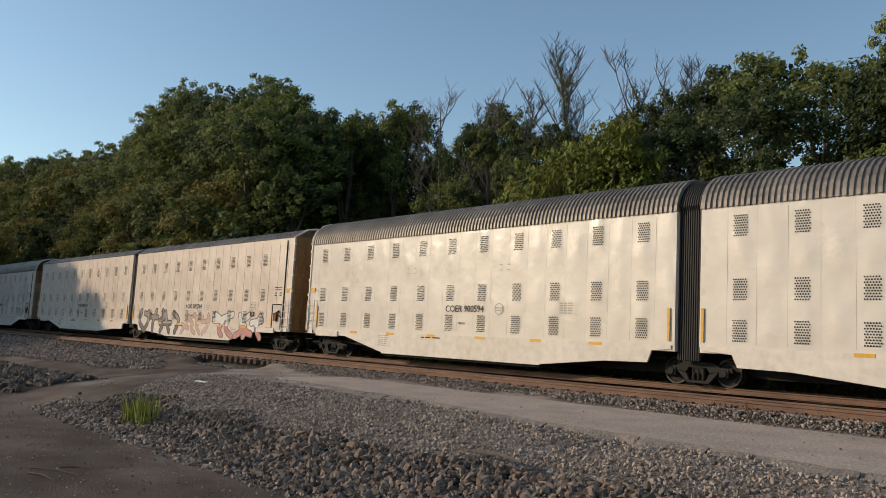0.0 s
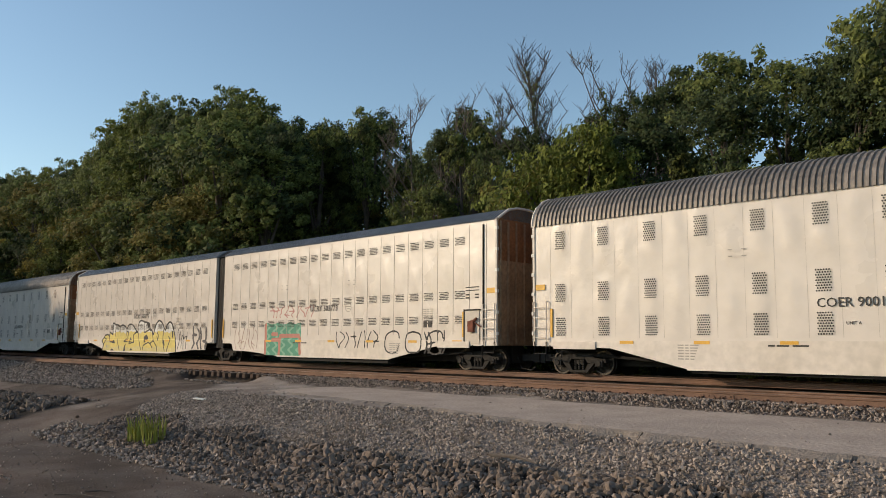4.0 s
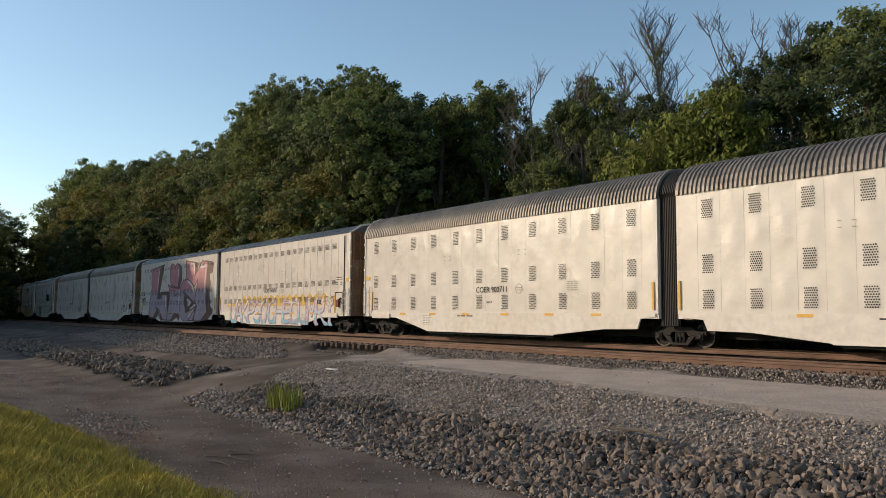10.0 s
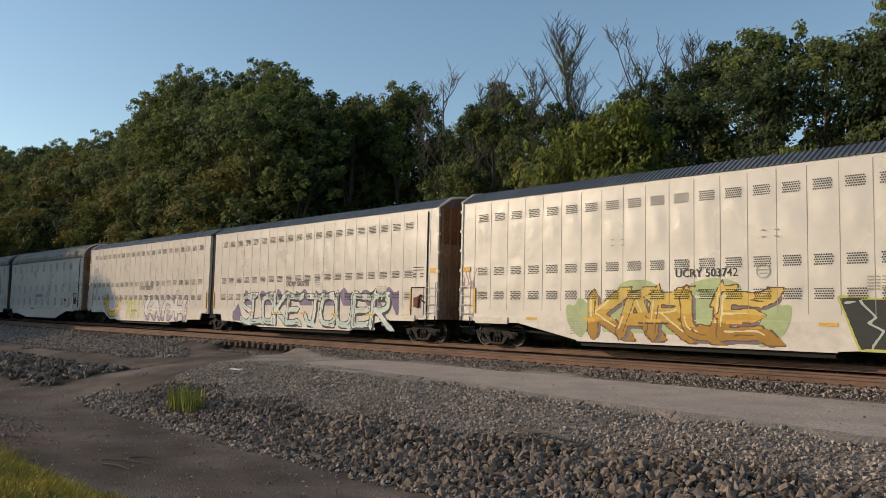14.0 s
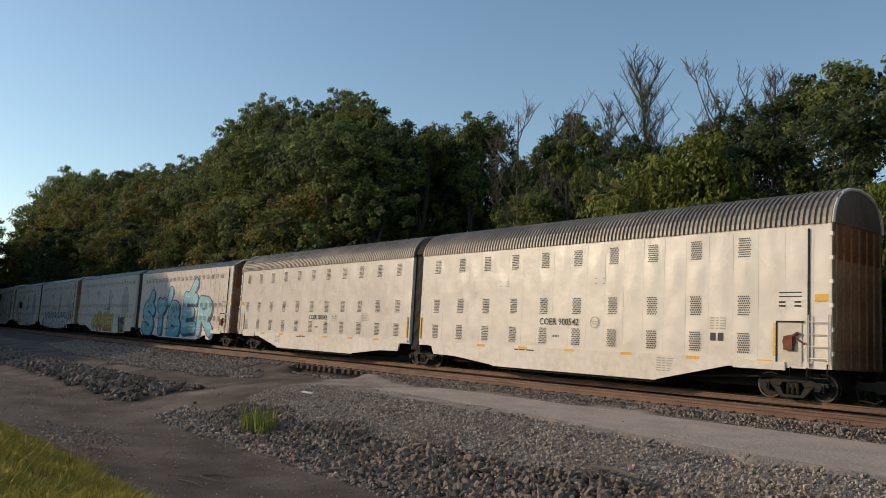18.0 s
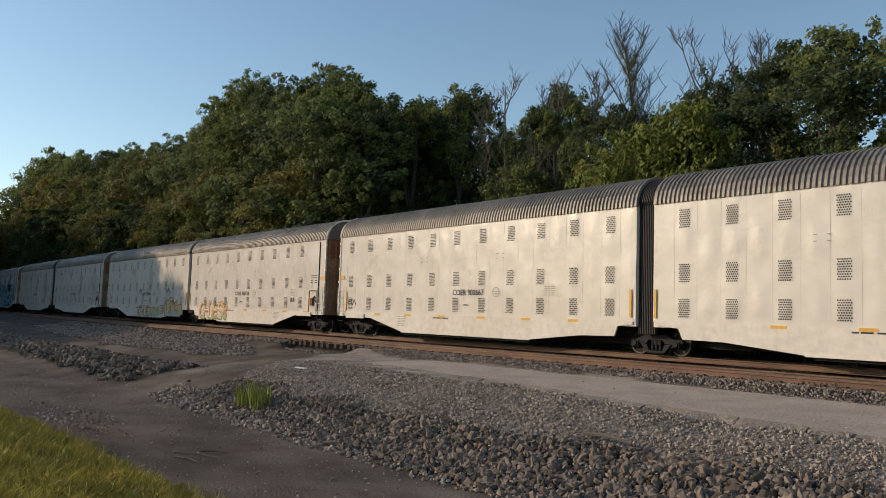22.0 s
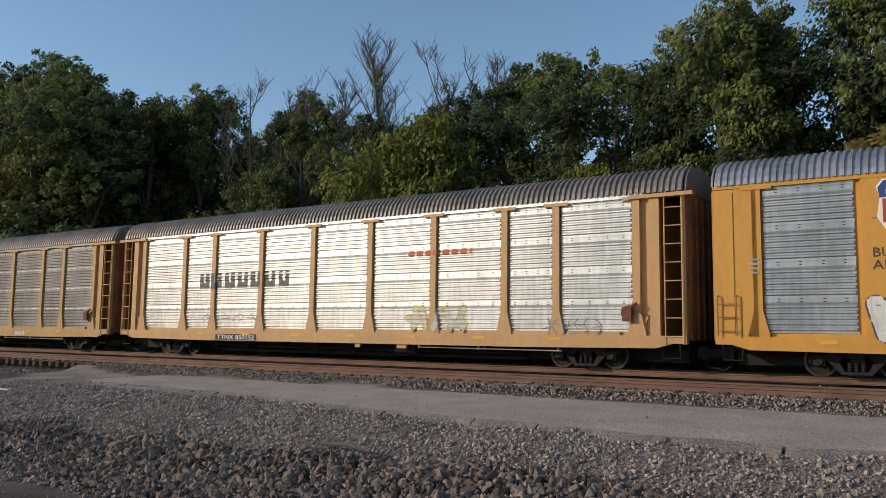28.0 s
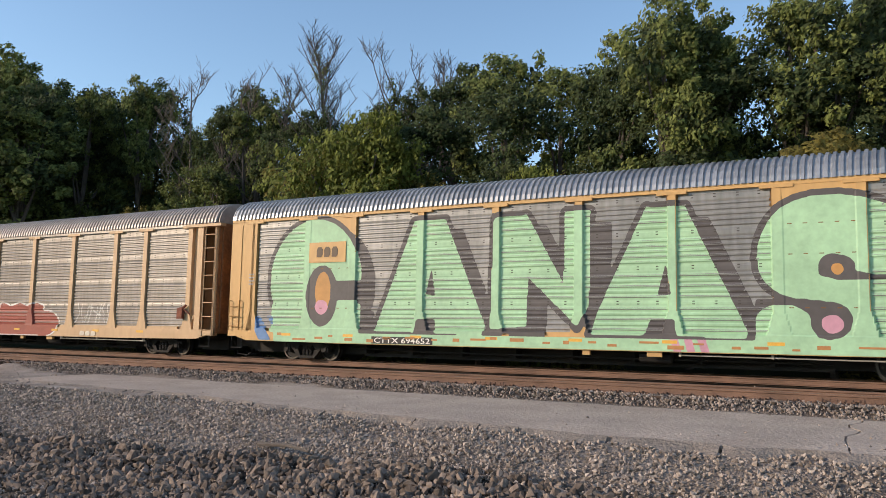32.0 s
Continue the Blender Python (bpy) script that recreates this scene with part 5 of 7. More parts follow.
scrawl(a, wild(41, 16.9, 0.95, 1.2, 1.1, 4), s, (16.5, 0.8, 18.5, 2.3), 0.03, INK)
piece(a, wild(42, 18.8, 1.0, 1.7, 1.2, 4, False), s, (18.4, 0.8, 20.75, 2.5), 0.05, [(9, (0.10, 0.09, 0.10))], INK, 0.03)
s = car_side("ucry", True)
spray(b, (4.7, 0.72, 8.1, 2.40), s, [
    (lambda X, Z: (X > 4.78) & (X < 8.0) & (Z + 0.04 * np.sin(X * 6) < 2.32), 0),
    (lambda X, Z: (X > 4.78) & (X < 8.0) & (Z < 2.32) & (np.sin(X * 9 + np.sin(Z * 14) * 1.5) > 0.55), 2),
    (lambda X, Z: reach(X, Z, [[(4.88, 0.8), (4.9, 2.25)], [(5.5, 1.5), (6.2, 1.52)], [(6.15, 0.8), (6.2, 1.7), (7.8, 1.72)], [(5.5, 1.78), (5.9, 1.8)], [(7.9, 1.6), (7.95, 0.85)]]) < 0.10, 1)], [(0.075, 0.30, 0.20), (0.48, 0.20, 0.15), (0.20, 0.42, 0.30)], label="green and red painted block")
scrawl(b, wild(43, 5.2, 2.6, 4.0, 0.6, 9), s, (4.9, 2.4, 9.5, 3.4), 0.028, (0.55, 0.27, 0.24))
scrawl(b, wild(44, 1.8, 1.0, 2.4, 1.1, 7), s, (1.5, 0.8, 4.4, 2.3), 0.022, (0.45, 0.30, 0.25))
scrawl(b, wild(45, 10.7, 1.15, 3.2, 0.75, 8), s, (10.3, 0.9, 14.2, 2.1), 0.028, INK)
scrawl(b, lettered("COC", 14.3, 0.95, 3.6, 0.9) + wild(46, 16.6, 0.95, 1.6, 0.9, 4), s, (14.0, 0.75, 18.5, 2.1), 0.034, INK)

a, b = add_pair(2, "coer", "COER 900189", CREAM_L, CREAM_L)

# tall pink letters, then blue letters
a, b = add_pair(3, "ucry", "UCRY 503732", FLAT_L + " and tall pink letters", FLAT_L + " and pale blue letters")
s = car_side("ucry", False)
PINK, LILAC, BROWN = (0.58, 0.25, 0.27), (0.46, 0.36, 0.42), (0.15, 0.085, 0.065)
big_l = [(4.1, 5.5), (6.95, 5.75), (6.15, 2.75), (7.45, 2.7), (7.5, 3.1), (9.0, 3.1), (9.2, 0.75), (8.05, 0.8), (7.25, 1.25), (5.7, 2.0), (6.1, 1.65), (5.05, 0.95), (3.85, 1.05), (3.65, 1.6), (4.55, 4.3)]
l_side = [(6.95, 5.75), (8.0, 5.85), (7.75, 5.1), (6.75, 3.2), (7.45, 3.3), (9.6, 3.3), (9.75, 2.95), (9.2, 1.5), (9.0, 3.1), (7.5, 3.1), (7.45, 2.7), (6.15, 2.75)]
l_arch = [(5.7, 2.0), (6.9, 1.65), (8.05, 0.8), (7.5, 0.75), (6.6, 1.3), (6.3, 1.05), (5.05, 0.9), (6.1, 1.65)]
big_i = [(9.3, 3.95), (10.3, 3.7), (11.7, 3.6), (12.65, 3.6), (12.6, 2.25), (12.65, 1.1), (11.7, 1.35), (10.8, 1.15), (10.3, 0.75), (9.25, 0.75), (9.3, 1.6), (9.85, 2.85)]
heart = [(10.05, 3.9), (9.65, 4.75), (9.65, 5.4), (10.1, 5.8), (10.7, 5.75), (11.05, 5.45), (11.5, 5.75), (12.1, 5.7), (12.35, 5.3), (12.3, 4.7), (11.95, 3.65), (11.1, 3.7)]
heart_side = [(12.1, 5.7), (12.75, 5.45), (13.0, 4.95), (12.9, 4.3), (12.45, 3.7), (11.95, 3.65), (12.3, 4.7), (12.35, 5.3)]
i_arch = [(10.3, 0.75), (11.25, 1.4), (12.3, 1.3), (12.65, 1.1), (12.6, 0.75), (11.85, 1.1), (10.8, 0.72)]
big_g = [(12.6, 3.65), (13.35, 4.2), (14.3, 4.35), (15.4, 4.0), (16.2, 3.4), (16.55, 2.9), (16.2, 2.25), (13.45, 3.3), (13.8, 2.25), (14.1, 1.4), (16.85, 2.05), (15.9, 0.75), (13.55, 0.73), (12.85, 1.2), (12.6, 2.25)]
g_gap = [(13.45, 3.3), (16.3, 2.25), (14.1, 1.4), (13.8, 2.25)]
g_light = [(14.45, 2.7), (15.75, 2.3), (14.7, 1.95)]
g_side = [(16.85, 2.05), (16.35, 1.2), (16.3, 0.74), (15.9, 0.75), (14.8, 0.78)]
big_v = [(13.95, 5.9), (14.1, 4.45), (14.25, 4.35), (15.4, 4.0), (16.2, 3.65), (16.95, 4.3), (16.55, 2.95), (16.3, 2.25), (16.85, 2.05), (16.35, 1.5), (16.35, 0.74), (17.9, 0.8), (19.2, 1.5), (18.85, 2.55), (18.95, 4.2), (19.3, 5.6), (17.9, 5.7), (16.2, 4.45), (16.2, 5.65), (15.1, 5.75)]
v_side = [(19.3, 5.6), (20.45, 5.4), (20.2, 4.65), (19.7, 4.6), (19.75, 4.0), (19.9, 3.95), (19.7, 3.0), (19.9, 2.05), (20.45, 1.5), (19.55, 0.95), (17.9, 0.8), (19.2, 1.5), (18.85, 2.55), (18.95, 4.2)]
v_notch = [(15.3, 5.75), (16.95, 5.55), (16.8, 4.95), (16.2, 4.45), (16.2, 5.65)]
fills, sides = [big_l, big_i, heart, big_g, big_v], [l_side, l_arch, heart_side, i_arch, g_side, v_side, v_notch, g_gap]
edges = [q + q[:1] for q in fills + sides]
shine = [[(6.6, 5.3), (6.3, 4.2), (6.25, 3.6)], [(8.6, 2.9), (8.65, 2.0)], [(11.95, 5.3), (12.05, 4.7)], [(12.35, 3.35), (12.35, 2.3)], [(14.5, 4.15), (15.5, 3.75), (16.2, 3.1)], [(14.9, 1.1), (16.0, 1.6)], [(15.3, 5.55), (16.0, 5.5), (16.0, 4.7)], [(17.6, 5.2), (18.8, 5.3), (18.6, 4.2), (18.5, 3.2)]]
spray(a, (3.2, 0.72, 20.7, 6.0), s, [
    (lambda X, Z: within(X, Z, sides) , 2),
    (lambda X, Z: within(X, Z, fills) & (Z > 3.38), 0),
    (lambda X, Z: within(X, Z, fills) & (Z <= 3.38), 1),
    (lambda X, Z: within(X, Z, [g_gap]), 2),
    (lambda X, Z: (reach(X, Z, shine) < 0.10) & within(X, Z, fills), 3),
    (lambda X, Z: reach(X, Z, edges) < 0.05, 2),
    (lambda X, Z: within(X, Z, [g_light]), 3)], [PINK, LILAC, BROWN, (0.74, 0.66, 0.64)], cell=0.05, label="tall pink and lilac letters with brown edges")
scrawl(a, [[(19.75, 2.5), (19.85, 1.75)], [(20.15, 2.45), (19.8, 2.1), (20.15, 1.8)], [(20.2, 1.75), (20.25, 1.4), (20.5, 1.4), (20.45, 1.75), (20.2, 1.75)]], s, (19.6, 1.2, 20.7, 2.7), 0.045, (0.12, 0.08, 0.06))
words("tag_words", "FELIZ", 0.62, a, 1.05, 3.05, M_BLACK, width=1.25)
words("tag_words", "CUMPLE", 0.62, a, 1.05, 2.45, M_BLACK, width=1.65)
s = car_side("ucry", True)
ORG, BLU = (0.66, 0.40, 0.06), (0.22, 0.47, 0.60)
peaks = [lambda X, Z: (Z < 2.42 + 0.30 * (1 - np.abs(np.mod(X, 0.95) / 0.475 - 1)) - 0.5 * (X < 5) - 0.2 * (X > 18)) & (Z > 1.95) & (X > 2.0) & (X < 19.0), ORG]
burner(b, "UAKPSC", 2.6, 0.78, 6.6, 1.55, s, (1.9, 0.70, 19.3, 2.95), 0.095, [(1.15, (0.20, 0.44, 0.56)), (1.6, (0.42, 0.56, 0.62)), (2.0, (0.64, 0.58, 0.60)), (9, (0.68, 0.60, 0.50))], (0.30, 0.20, 0.26), 0.03, glint=(0.66, 0.36, 0.42), back=peaks, more=("CHEOUMRI", 9.4, 9.4), label="pale blue and pink letters under amber peaks")

a, b = add_pair(4, "coer", "COER 900711", CREAM_L, CREAM_L)

# small yellow and lilac painting, then white letters on purple
a, b = add_pair(5, "ucry", "UCRY 503730", FLAT_L + " and yellow-lilac painting", FLAT_L + " and white letters")
s = car_side("ucry", False)
piece(a, [rounded([(4.6, 2.1), (5.1, 1.2), (6.0, 1.0), (6.8, 1.3), (7.2, 2.1)], 2), [(4.3, 2.0), (4.9, 2.3)]], s, (3.4, 0.72, 8.0, 2.7), 0.17, [(9, (0.72, 0.47, 0.05))], INK, 0.05, halo=(0.30, (0.56, 0.50, 0.54)))
arch = rounded([(1.78, 2.45), (1.78, 3.6), (2.13, 4.1), (2.5, 3.6), (2.5, 2.55)], 3)
scrawl(a, [arch, [(p_ * 0.8 + 0.43, q_ * 0.93 + 0.18) for p_, q_ in arch]] + wild(52, 1.8, 4.25, 0.55, 0.4, 4), s, (1.55, 2.2, 2.75, 4.9), 0.045, (0.50, 0.43, 0.56), label="faded lilac arch")
piece(a, wild(50, 8.4, 0.95, 2.4, 1.2, 5), s, (8.0, 0.72, 11.3, 2.5), 0.09, [(9, (0.62, 0.64, 0.22))], (0.35, 0.42, 0.20), 0.03)
piece(a, wild(51, 11.6, 0.98, 6.6, 1.2, 7), s, (11.0, 0.72, 19.3, 2.6), 0.20, [(1.1, (0.42, 0.34, 0.44)), (9, (0.70, 0.66, 0.64))], (0.15, 0.11, 0.15), 0.06, halo=(0.18, (0.60, 0.54, 0.58)))
s = car_side("ucry", True)
purple = [lambda X, Z: (Z < 2.50 + 0.13 * np.abs(np.sin(X * 2.6)) + 0.10 * np.sin(X * 7.3) - 0.8 * (X < 4.4) * (4.4 - X)) & (Z > 1.85 - 0.9 * (X > 17.0) - 0.9 * (X < 4.0)) & (X > 3.0) & (X < 18.2) & (np.sin(X * 3.3 + Z * 2.1) > -0.35), (0.20, 0.15, 0.27)]
burner(b, "SLOKE", 3.9, 0.80, 6.0, 1.65, s, (2.8, 0.72, 18.4, 2.95), 0.125, [(1.15, (0.56, 0.64, 0.60)), (9, (0.70, 0.72, 0.66))], (0.035, 0.03, 0.035), 0.042, glint=(0.42, 0.60, 0.56), back=purple, more=("JOUER", 10.5, 6.9), label="mint white letters with black edges on purple")

# orange letters, then tall turquoise letters
a, b = add_pair(6, "ucry", "UCRY 503742", FLAT_L + " and orange letters", FLAT_L + " and tall turquoise letters")
s = car_side("ucry", False)
green = [lambda X, Z: (np.hypot((X - 7.1) / 0.75, (Z - 1.5) / 0.62) + 0.15 * np.sin(X * 9 + Z * 5) < 1) | (np.hypot((X - 13.9) / 0.75, (Z - 1.5) / 0.70) + 0.15 * np.sin(X * 8 - Z * 6) < 1) | (np.hypot((X - 9.4) / 0.8, (Z - 2.5) / 0.32) < 1) | (np.hypot((X - 12.2) / 0.9, (Z - 2.5) / 0.30) < 1) | ((X > 8) & (X < 13) & (Z > 1.0) & (Z < 2.2)), (0.45, 0.52, 0.26)]
burner(a, "KARUE", 7.4, 0.88, 6.2, 1.5, s, (6.2, 0.72, 14.7, 2.95), 0.19, [(1.35, (0.42, 0.22, 0.03)), (1.75, (0.62, 0.36, 0.05)), (9, (0.70, 0.48, 0.10))], (0.16, 0.085, 0.05), 0.04, glint=(0.76, 0.66, 0.36), back=green, shade=(0.20, 0.16, 0.17), label="orange letters with dark edges over green")
slab = [(15.95, 2.2), (17.0, 2.12), (18.25, 2.25), (18.2, 2.05), (18.45, 1.8), (18.45, 0.8), (16.5, 0.78)]
spray(a, (15.7, 0.72, 18.7, 2.5), s, [(lambda X, Z: within(X, Z, [slab]) | (reach(X, Z, [slab + slab[:1]]) < 0.06), 1), (lambda X, Z: within(X, Z, [slab]) & (X < 18.05 + 0.1 * np.sin(Z * 9)), 0), (lambda X, Z: (reach(X, Z, [[(16.5, 2.1), (16.9, 1.65), (16.7, 1.5), (17.1, 1.3), (16.8, 0.85)], [(17.2, 1.7), (17.4, 1.1), (17.6, 1.75), (17.5, 0.85)], [(17.9, 1.9), (17.85, 1.4), (18.2, 1.35), (18.1, 0.9)], [(17.8, 1.2), (18.3, 1.0)], [(16.1, 2.05), (16.4, 2.08)]]) < 0.03), 2)], [(0.035, 0.035, 0.035), (0.55, 0.55, 0.12), (0.45, 0.50, 0.44)], label="black block with pale thin letters")
scrawl(a, wild(62, 0.9, 2.6, 0.9, 0.8, 4), s, (0.6, 2.3, 2.1, 3.6), 0.02, (0.50, 0.34, 0.34))
s = car_side("ucry", True)
TURQ, DEEP = (0.24, 0.50, 0.55), (0.02, 0.05, 0.13)
strokes = lettered("SIBER", 2.0, 1.25, 15.2, 2.3, 1.0, 0.25, 4) + [[(13.0, 4.2), (13.8, 5.0)], [(3.2, 3.5), (3.9, 4.2)], [(8.0, 3.7), (8.4, 4.4)]]
piece(b, strokes, s, (0.8, 0.72, 19.2, 5.7), 0.43, [(1.6, (0.12, 0.36, 0.46)), (9, TURQ)], DEEP, 0.10, shadow=(0.28, -0.14, DEEP), halo=(0.30, (0.64, 0.52, 0.52)), glint=(0.66, 0.74, 0.74), label="tall turquoise letters with navy edges")

a, b = add_pair(7, "coer", "COER 900542", CREAM_L, CREAM_L)

# two units with peach-coloured scribbles along the skirt
a, b = add_pair(8, "coer", "COER 900554", CREAM_L + " and painted skirt", CREAM_L + " and painted skirt")
s = car_side("coer", False)
PEACH, TEA = (0.66, 0.42, 0.20), (0.28, 0.44, 0.32)
cloud = [lambda X, Z: (Z < 1.15 + 0.22 * np.sin(X * 2.1) + 0.10 * np.sin(X * 6.7)) & (Z > 0.66) & (X > 9.8) & (X < 12.6) & (np.sin(X * 5 + Z * 9) > -0.6), PEACH]
burner(a, "CRUE", 10.0, 0.70, 2.5, 0.85, s, (9.5, 0.64, 12.8, 1.95), 0.05, [(9, (0.68, 0.47, 0.27))], (0.20, 0.12, 0.07), 0.03, glint=WHT, back=cloud, label="peach letters with brown edges")
piece(a, lettered("ALFR80", 12.85, 0.80, 2.35, 0.62, 0.17, 0.06, 3), s, (11.9, 0.64, 16.0, 1.8), 0.05, [(0.98, (0.62, 0.60, 0.32)), (9, (0.66, 0.50, 0.20))], (0.12, 0.13, 0.10), 0.032, shadow=(0.05, -0.05, TEA), cell=0.028, label="thin yellow letters with dark edges")
blobs = [(16.35, 1.30, 0.36, 0.30), (17.15, 1.45, 0.62, 0.52), (17.75, 1.92, 0.42, 0.34), (18.35, 1.45, 0.50, 0.46), (19.05, 1.62, 0.34, 0.40), (19.75, 1.30, 0.50, 0.42)]
BARK_P, RIBS = (0.12, 0.085, 0.06), [rounded([(17.3 + 0.22 * q_, 1.05), (17.4 + 0.22 * q_, 0.85), (17.5 + 0.22 * q_, 1.1)], 2) for q_ in range(10)]
FLAMES = [rounded([(16.1, 0.95 + 0.18 * q_), (15.85, 0.9 + 0.22 * q_), (15.6, 1.0 + 0.2 * q_), (15.42, 0.92 + 0.22 * q_)], 2) for q_ in range(4)]


def blobby(X, Z, d):
    out_ = np.zeros(X.shape, bool)
    for cx_, cz_, rx_, rz_ in blobs:
        out_ |= np.hypot((X - cx_) / (rx_ + d), (Z - cz_) / (rz_ + d)) < 1
    return out_


spray(a, (15.0, 0.64, 20.6, 2.5), s, [
    (lambda X, Z: reach(X, Z, FLAMES) < 0.035, 1),
    (lambda X, Z: blobby(X, Z, 0.05) | ((X > 16.5) & (X < 20.1) & (Z < 1.2) & (Z > 0.72)), 1),
    (lambda X, Z: ((X > 16.6) & (X < 20.0) & (Z < 1.16) & (Z > 0.78)), 3),
    (lambda X, Z: blobby(X, Z, 0.0), 0),
    (lambda X, Z: (reach(X, Z, RIBS) < 0.045) & (X < 19.9), 2),
    (lambda X, Z: reach(X, Z, [rounded([(16.1, 1.3), (16.35, 1.5), (16.6, 1.3), (16.35, 1.1), (16.1, 1.3)], 2), rounded([(17.5, 1.95), (17.75, 1.75), (18.05, 1.95)], 2), [(17.6, 1.5), (17.5, 1.1)], [(18.6, 1.9), (18.75, 1.3)], [(19.4, 1.7), (19.5, 1.1)], rounded([(16.8, 1.8), (17.0, 1.4), (16.8, 1.1)], 2)]) < 0.028, 1),
    (lambda X, Z: (np.hypot((X - 17.75) / 0.16, (Z - 1.9) / 0.14) < 1), 4)],
    [(0.68, 0.48, 0.26), BARK_P, (0.30, 0.44, 0.52), (0.62, 0.50, 0.36), (0.30, 0.42, 0.20)], cell=0.032, label="peach cloud shapes with dark edges and blue ribs")
for x, z, k_ in ((10.3, 2.55, 1.0), (10.95, 2.32, 0.75), (17.1, 2.5, 1.25)):
    legs = [[(x, z + 0.36 * k_), (x + q_ * 0.13 * k_, z + 0.42 * k_ - 0.04 * q_ * q_ * k_), (x + q_ * 0.2 * k_, z - 0.06 + 0.05 * abs(q_) * k_)] for q_ in (-2, -1, 0, 1, 2)]
    scrawl(a, legs, s, (x - 0.7, z - 0.3, x + 0.7, z + 0.75), 0.028, (0.09, 0.08, 0.075))
s = car_side("coer", True)
cloud = [lambda X, Z: (Z < 1.75 + 0.20 * np.sin(X * 2.3) + 0.08 * np.sin(X * 7.1)) & (Z > 0.72 + 0.1 * np.sin(X * 4)) & (X > 2.5) & (X < 7.5), (0.68, 0.52, 0.36)]
burner(b, "CHUES8", 2.6, 0.78, 4.8, 1.15, s, (2.2, 0.66, 7.8, 2.35), 0.085, [(1.02, (0.24, 0.40, 0.20)), (1.35, (0.60, 0.30, 0.15)), (9, PEACH)], (0.26, 0.13, 0.06), 0.028, glint=WHT, back=cloud, label="peach and green letters with brown edges")

a, b = add_pair(9, "coer", "COER 900667", CREAM_L, CREAM_L)
scrawl(a, wild(73, 1.9, 1.9, 0.7, 0.3, 4), car_side("coer", False), (1.7, 1.7, 2.9, 2.5), 0.035, (0.10, 0.09, 0.08))

# buff pair with outlined bubbles
a, b = add_pair(10, "aok", "AOK 502746", "buff covered auto carrier unit with faint white scribbles", "buff covered auto carrier unit with outlined bubble letters")
scrawl(a, wild(80, 14.5, 1.0, 5.6, 1.1, 9), car_side("aok", False), (14.0, 0.75, 20.6, 2.5), 0.035, (0.66, 0.66, 0.66))
s = car_side("aok", True)
bub = []
for q, (x, w_, zt) in enumerate(((4.2, 0.75, 2.2), (5.0, 0.8, 2.45), (6.0, 0.7, 2.15), (6.7, 0.8, 2.5), (7.6, 0.7, 2.2), (8.6, 0.75, 2.05), (9.4, 0.7, 2.25), (10.2, 0.7, 2.2), (11.8, 0.8, 2.35), (12.6, 0.7, 2.45), (13.4, 0.8, 2.2), (14.3, 0.9, 1.8))):
    bub.append(rounded([(x, 0.85), (x - 0.1, 1.5), (x + 0.05, zt), (x + w_ * 0.8, zt + 0.05), (x + w_, zt - 0.4), (x + w_ * 0.6, 1.5), (x + w_ * 0.95, 1.1), (x + w_ * 0.7, 0.82)], 2))
spray(b, (3.6, 0.74, 15.6, 2.75), s, [(lambda X, Z: within(X, Z, bub) & (Z < 1.25 + 0.1 * np.sin(X * 3)), 0), (lambda X, Z: within(X, Z, bub) & (Z >= 1.25 + 0.1 * np.sin(X * 3)), 1), (lambda X, Z: reach(X, Z, [q_ + q_[:1] for q_ in bub]) < 0.026, 2), (lambda X, Z: reach(X, Z, [[(q_[3][0], q_[3][1] - 0.3), (q_[0][0] + 0.3, 1.6)] for q_ in bub]) < 0.018, 2)], [(0.66, 0.47, 0.34), (0.69, 0.585, 0.48), (0.16, 0.13, 0.11)], cell=0.034, label="outlined bubble letters in faded peach")
scrawl(b, wild(81, 1.6, 1.2, 2.0, 1.3, 6), s, (1.2, 0.8, 4.0, 2.9), 0.02, (0.52, 0.36, 0.30))
blot = rounded([(17.55, 0.95), (17.45, 1.6), (17.6, 2.0), (17.5, 2.45), (17.75, 2.3), (18.15, 2.3), (18.4, 2.5), (18.35, 1.95), (18.6, 1.55), (18.75, 1.8), (18.95, 1.6), (18.6, 1.25), (18.35, 0.95)], 1)
spray(b, (17.3, 0.85, 19.2, 2.65), s, [(lambda X, Z: within(X, Z, [blot]), 0), (lambda X, Z: within(X, Z, [[(17.75, 1.75), (18.15, 1.75), (17.95, 1.35)]]), 1), (lambda X, Z: reach(X, Z, [blot + blot[:1]]) < 0.03, 1)], [(0.40, 0.155, 0.11), (0.10, 0.06, 0.05)], label="red-brown painted blot")

# ---- open auto racks at the tail ----
Y_OLD, Y_NEW = (0.50, 0.305, 0.115), (0.60, 0.305, 0.05)
RACK_POS = UNIT * 22
P1, Q1 = rack_mats("weathered", (0.31, 0.295, 0.275), 0.4, Y_OLD, (0.19, 0.178, 0.16))
P2, Q2 = rack_mats("silver", (0.66, 0.655, 0.64), 0.75, (0.56, 0.33, 0.14), (0.52, 0.51, 0.49))
P3, Q3 = rack_mats("bright", (0.46, 0.48, 0.49), 0.75, Y_NEW, (0.31, 0.33, 0.34))
P4, Q4 = rack_mats("brown_grey", (0.285, 0.265, 0.24), 0.35, (0.54, 0.36, 0.20), (0.23, 0.205, 0.18))
P5, Q5 = rack_mats("pale_grey", (0.29, 0.285, 0.275), 0.3, (0.56, 0.34, 0.13), (0.19, 0.185, 0.18))


def add_rack(k, *args, **kw):
    th = rack(*args, **kw)
    train_cars.append((th, RACK_POS + RACK * k, len(wheelsets)))
    return th


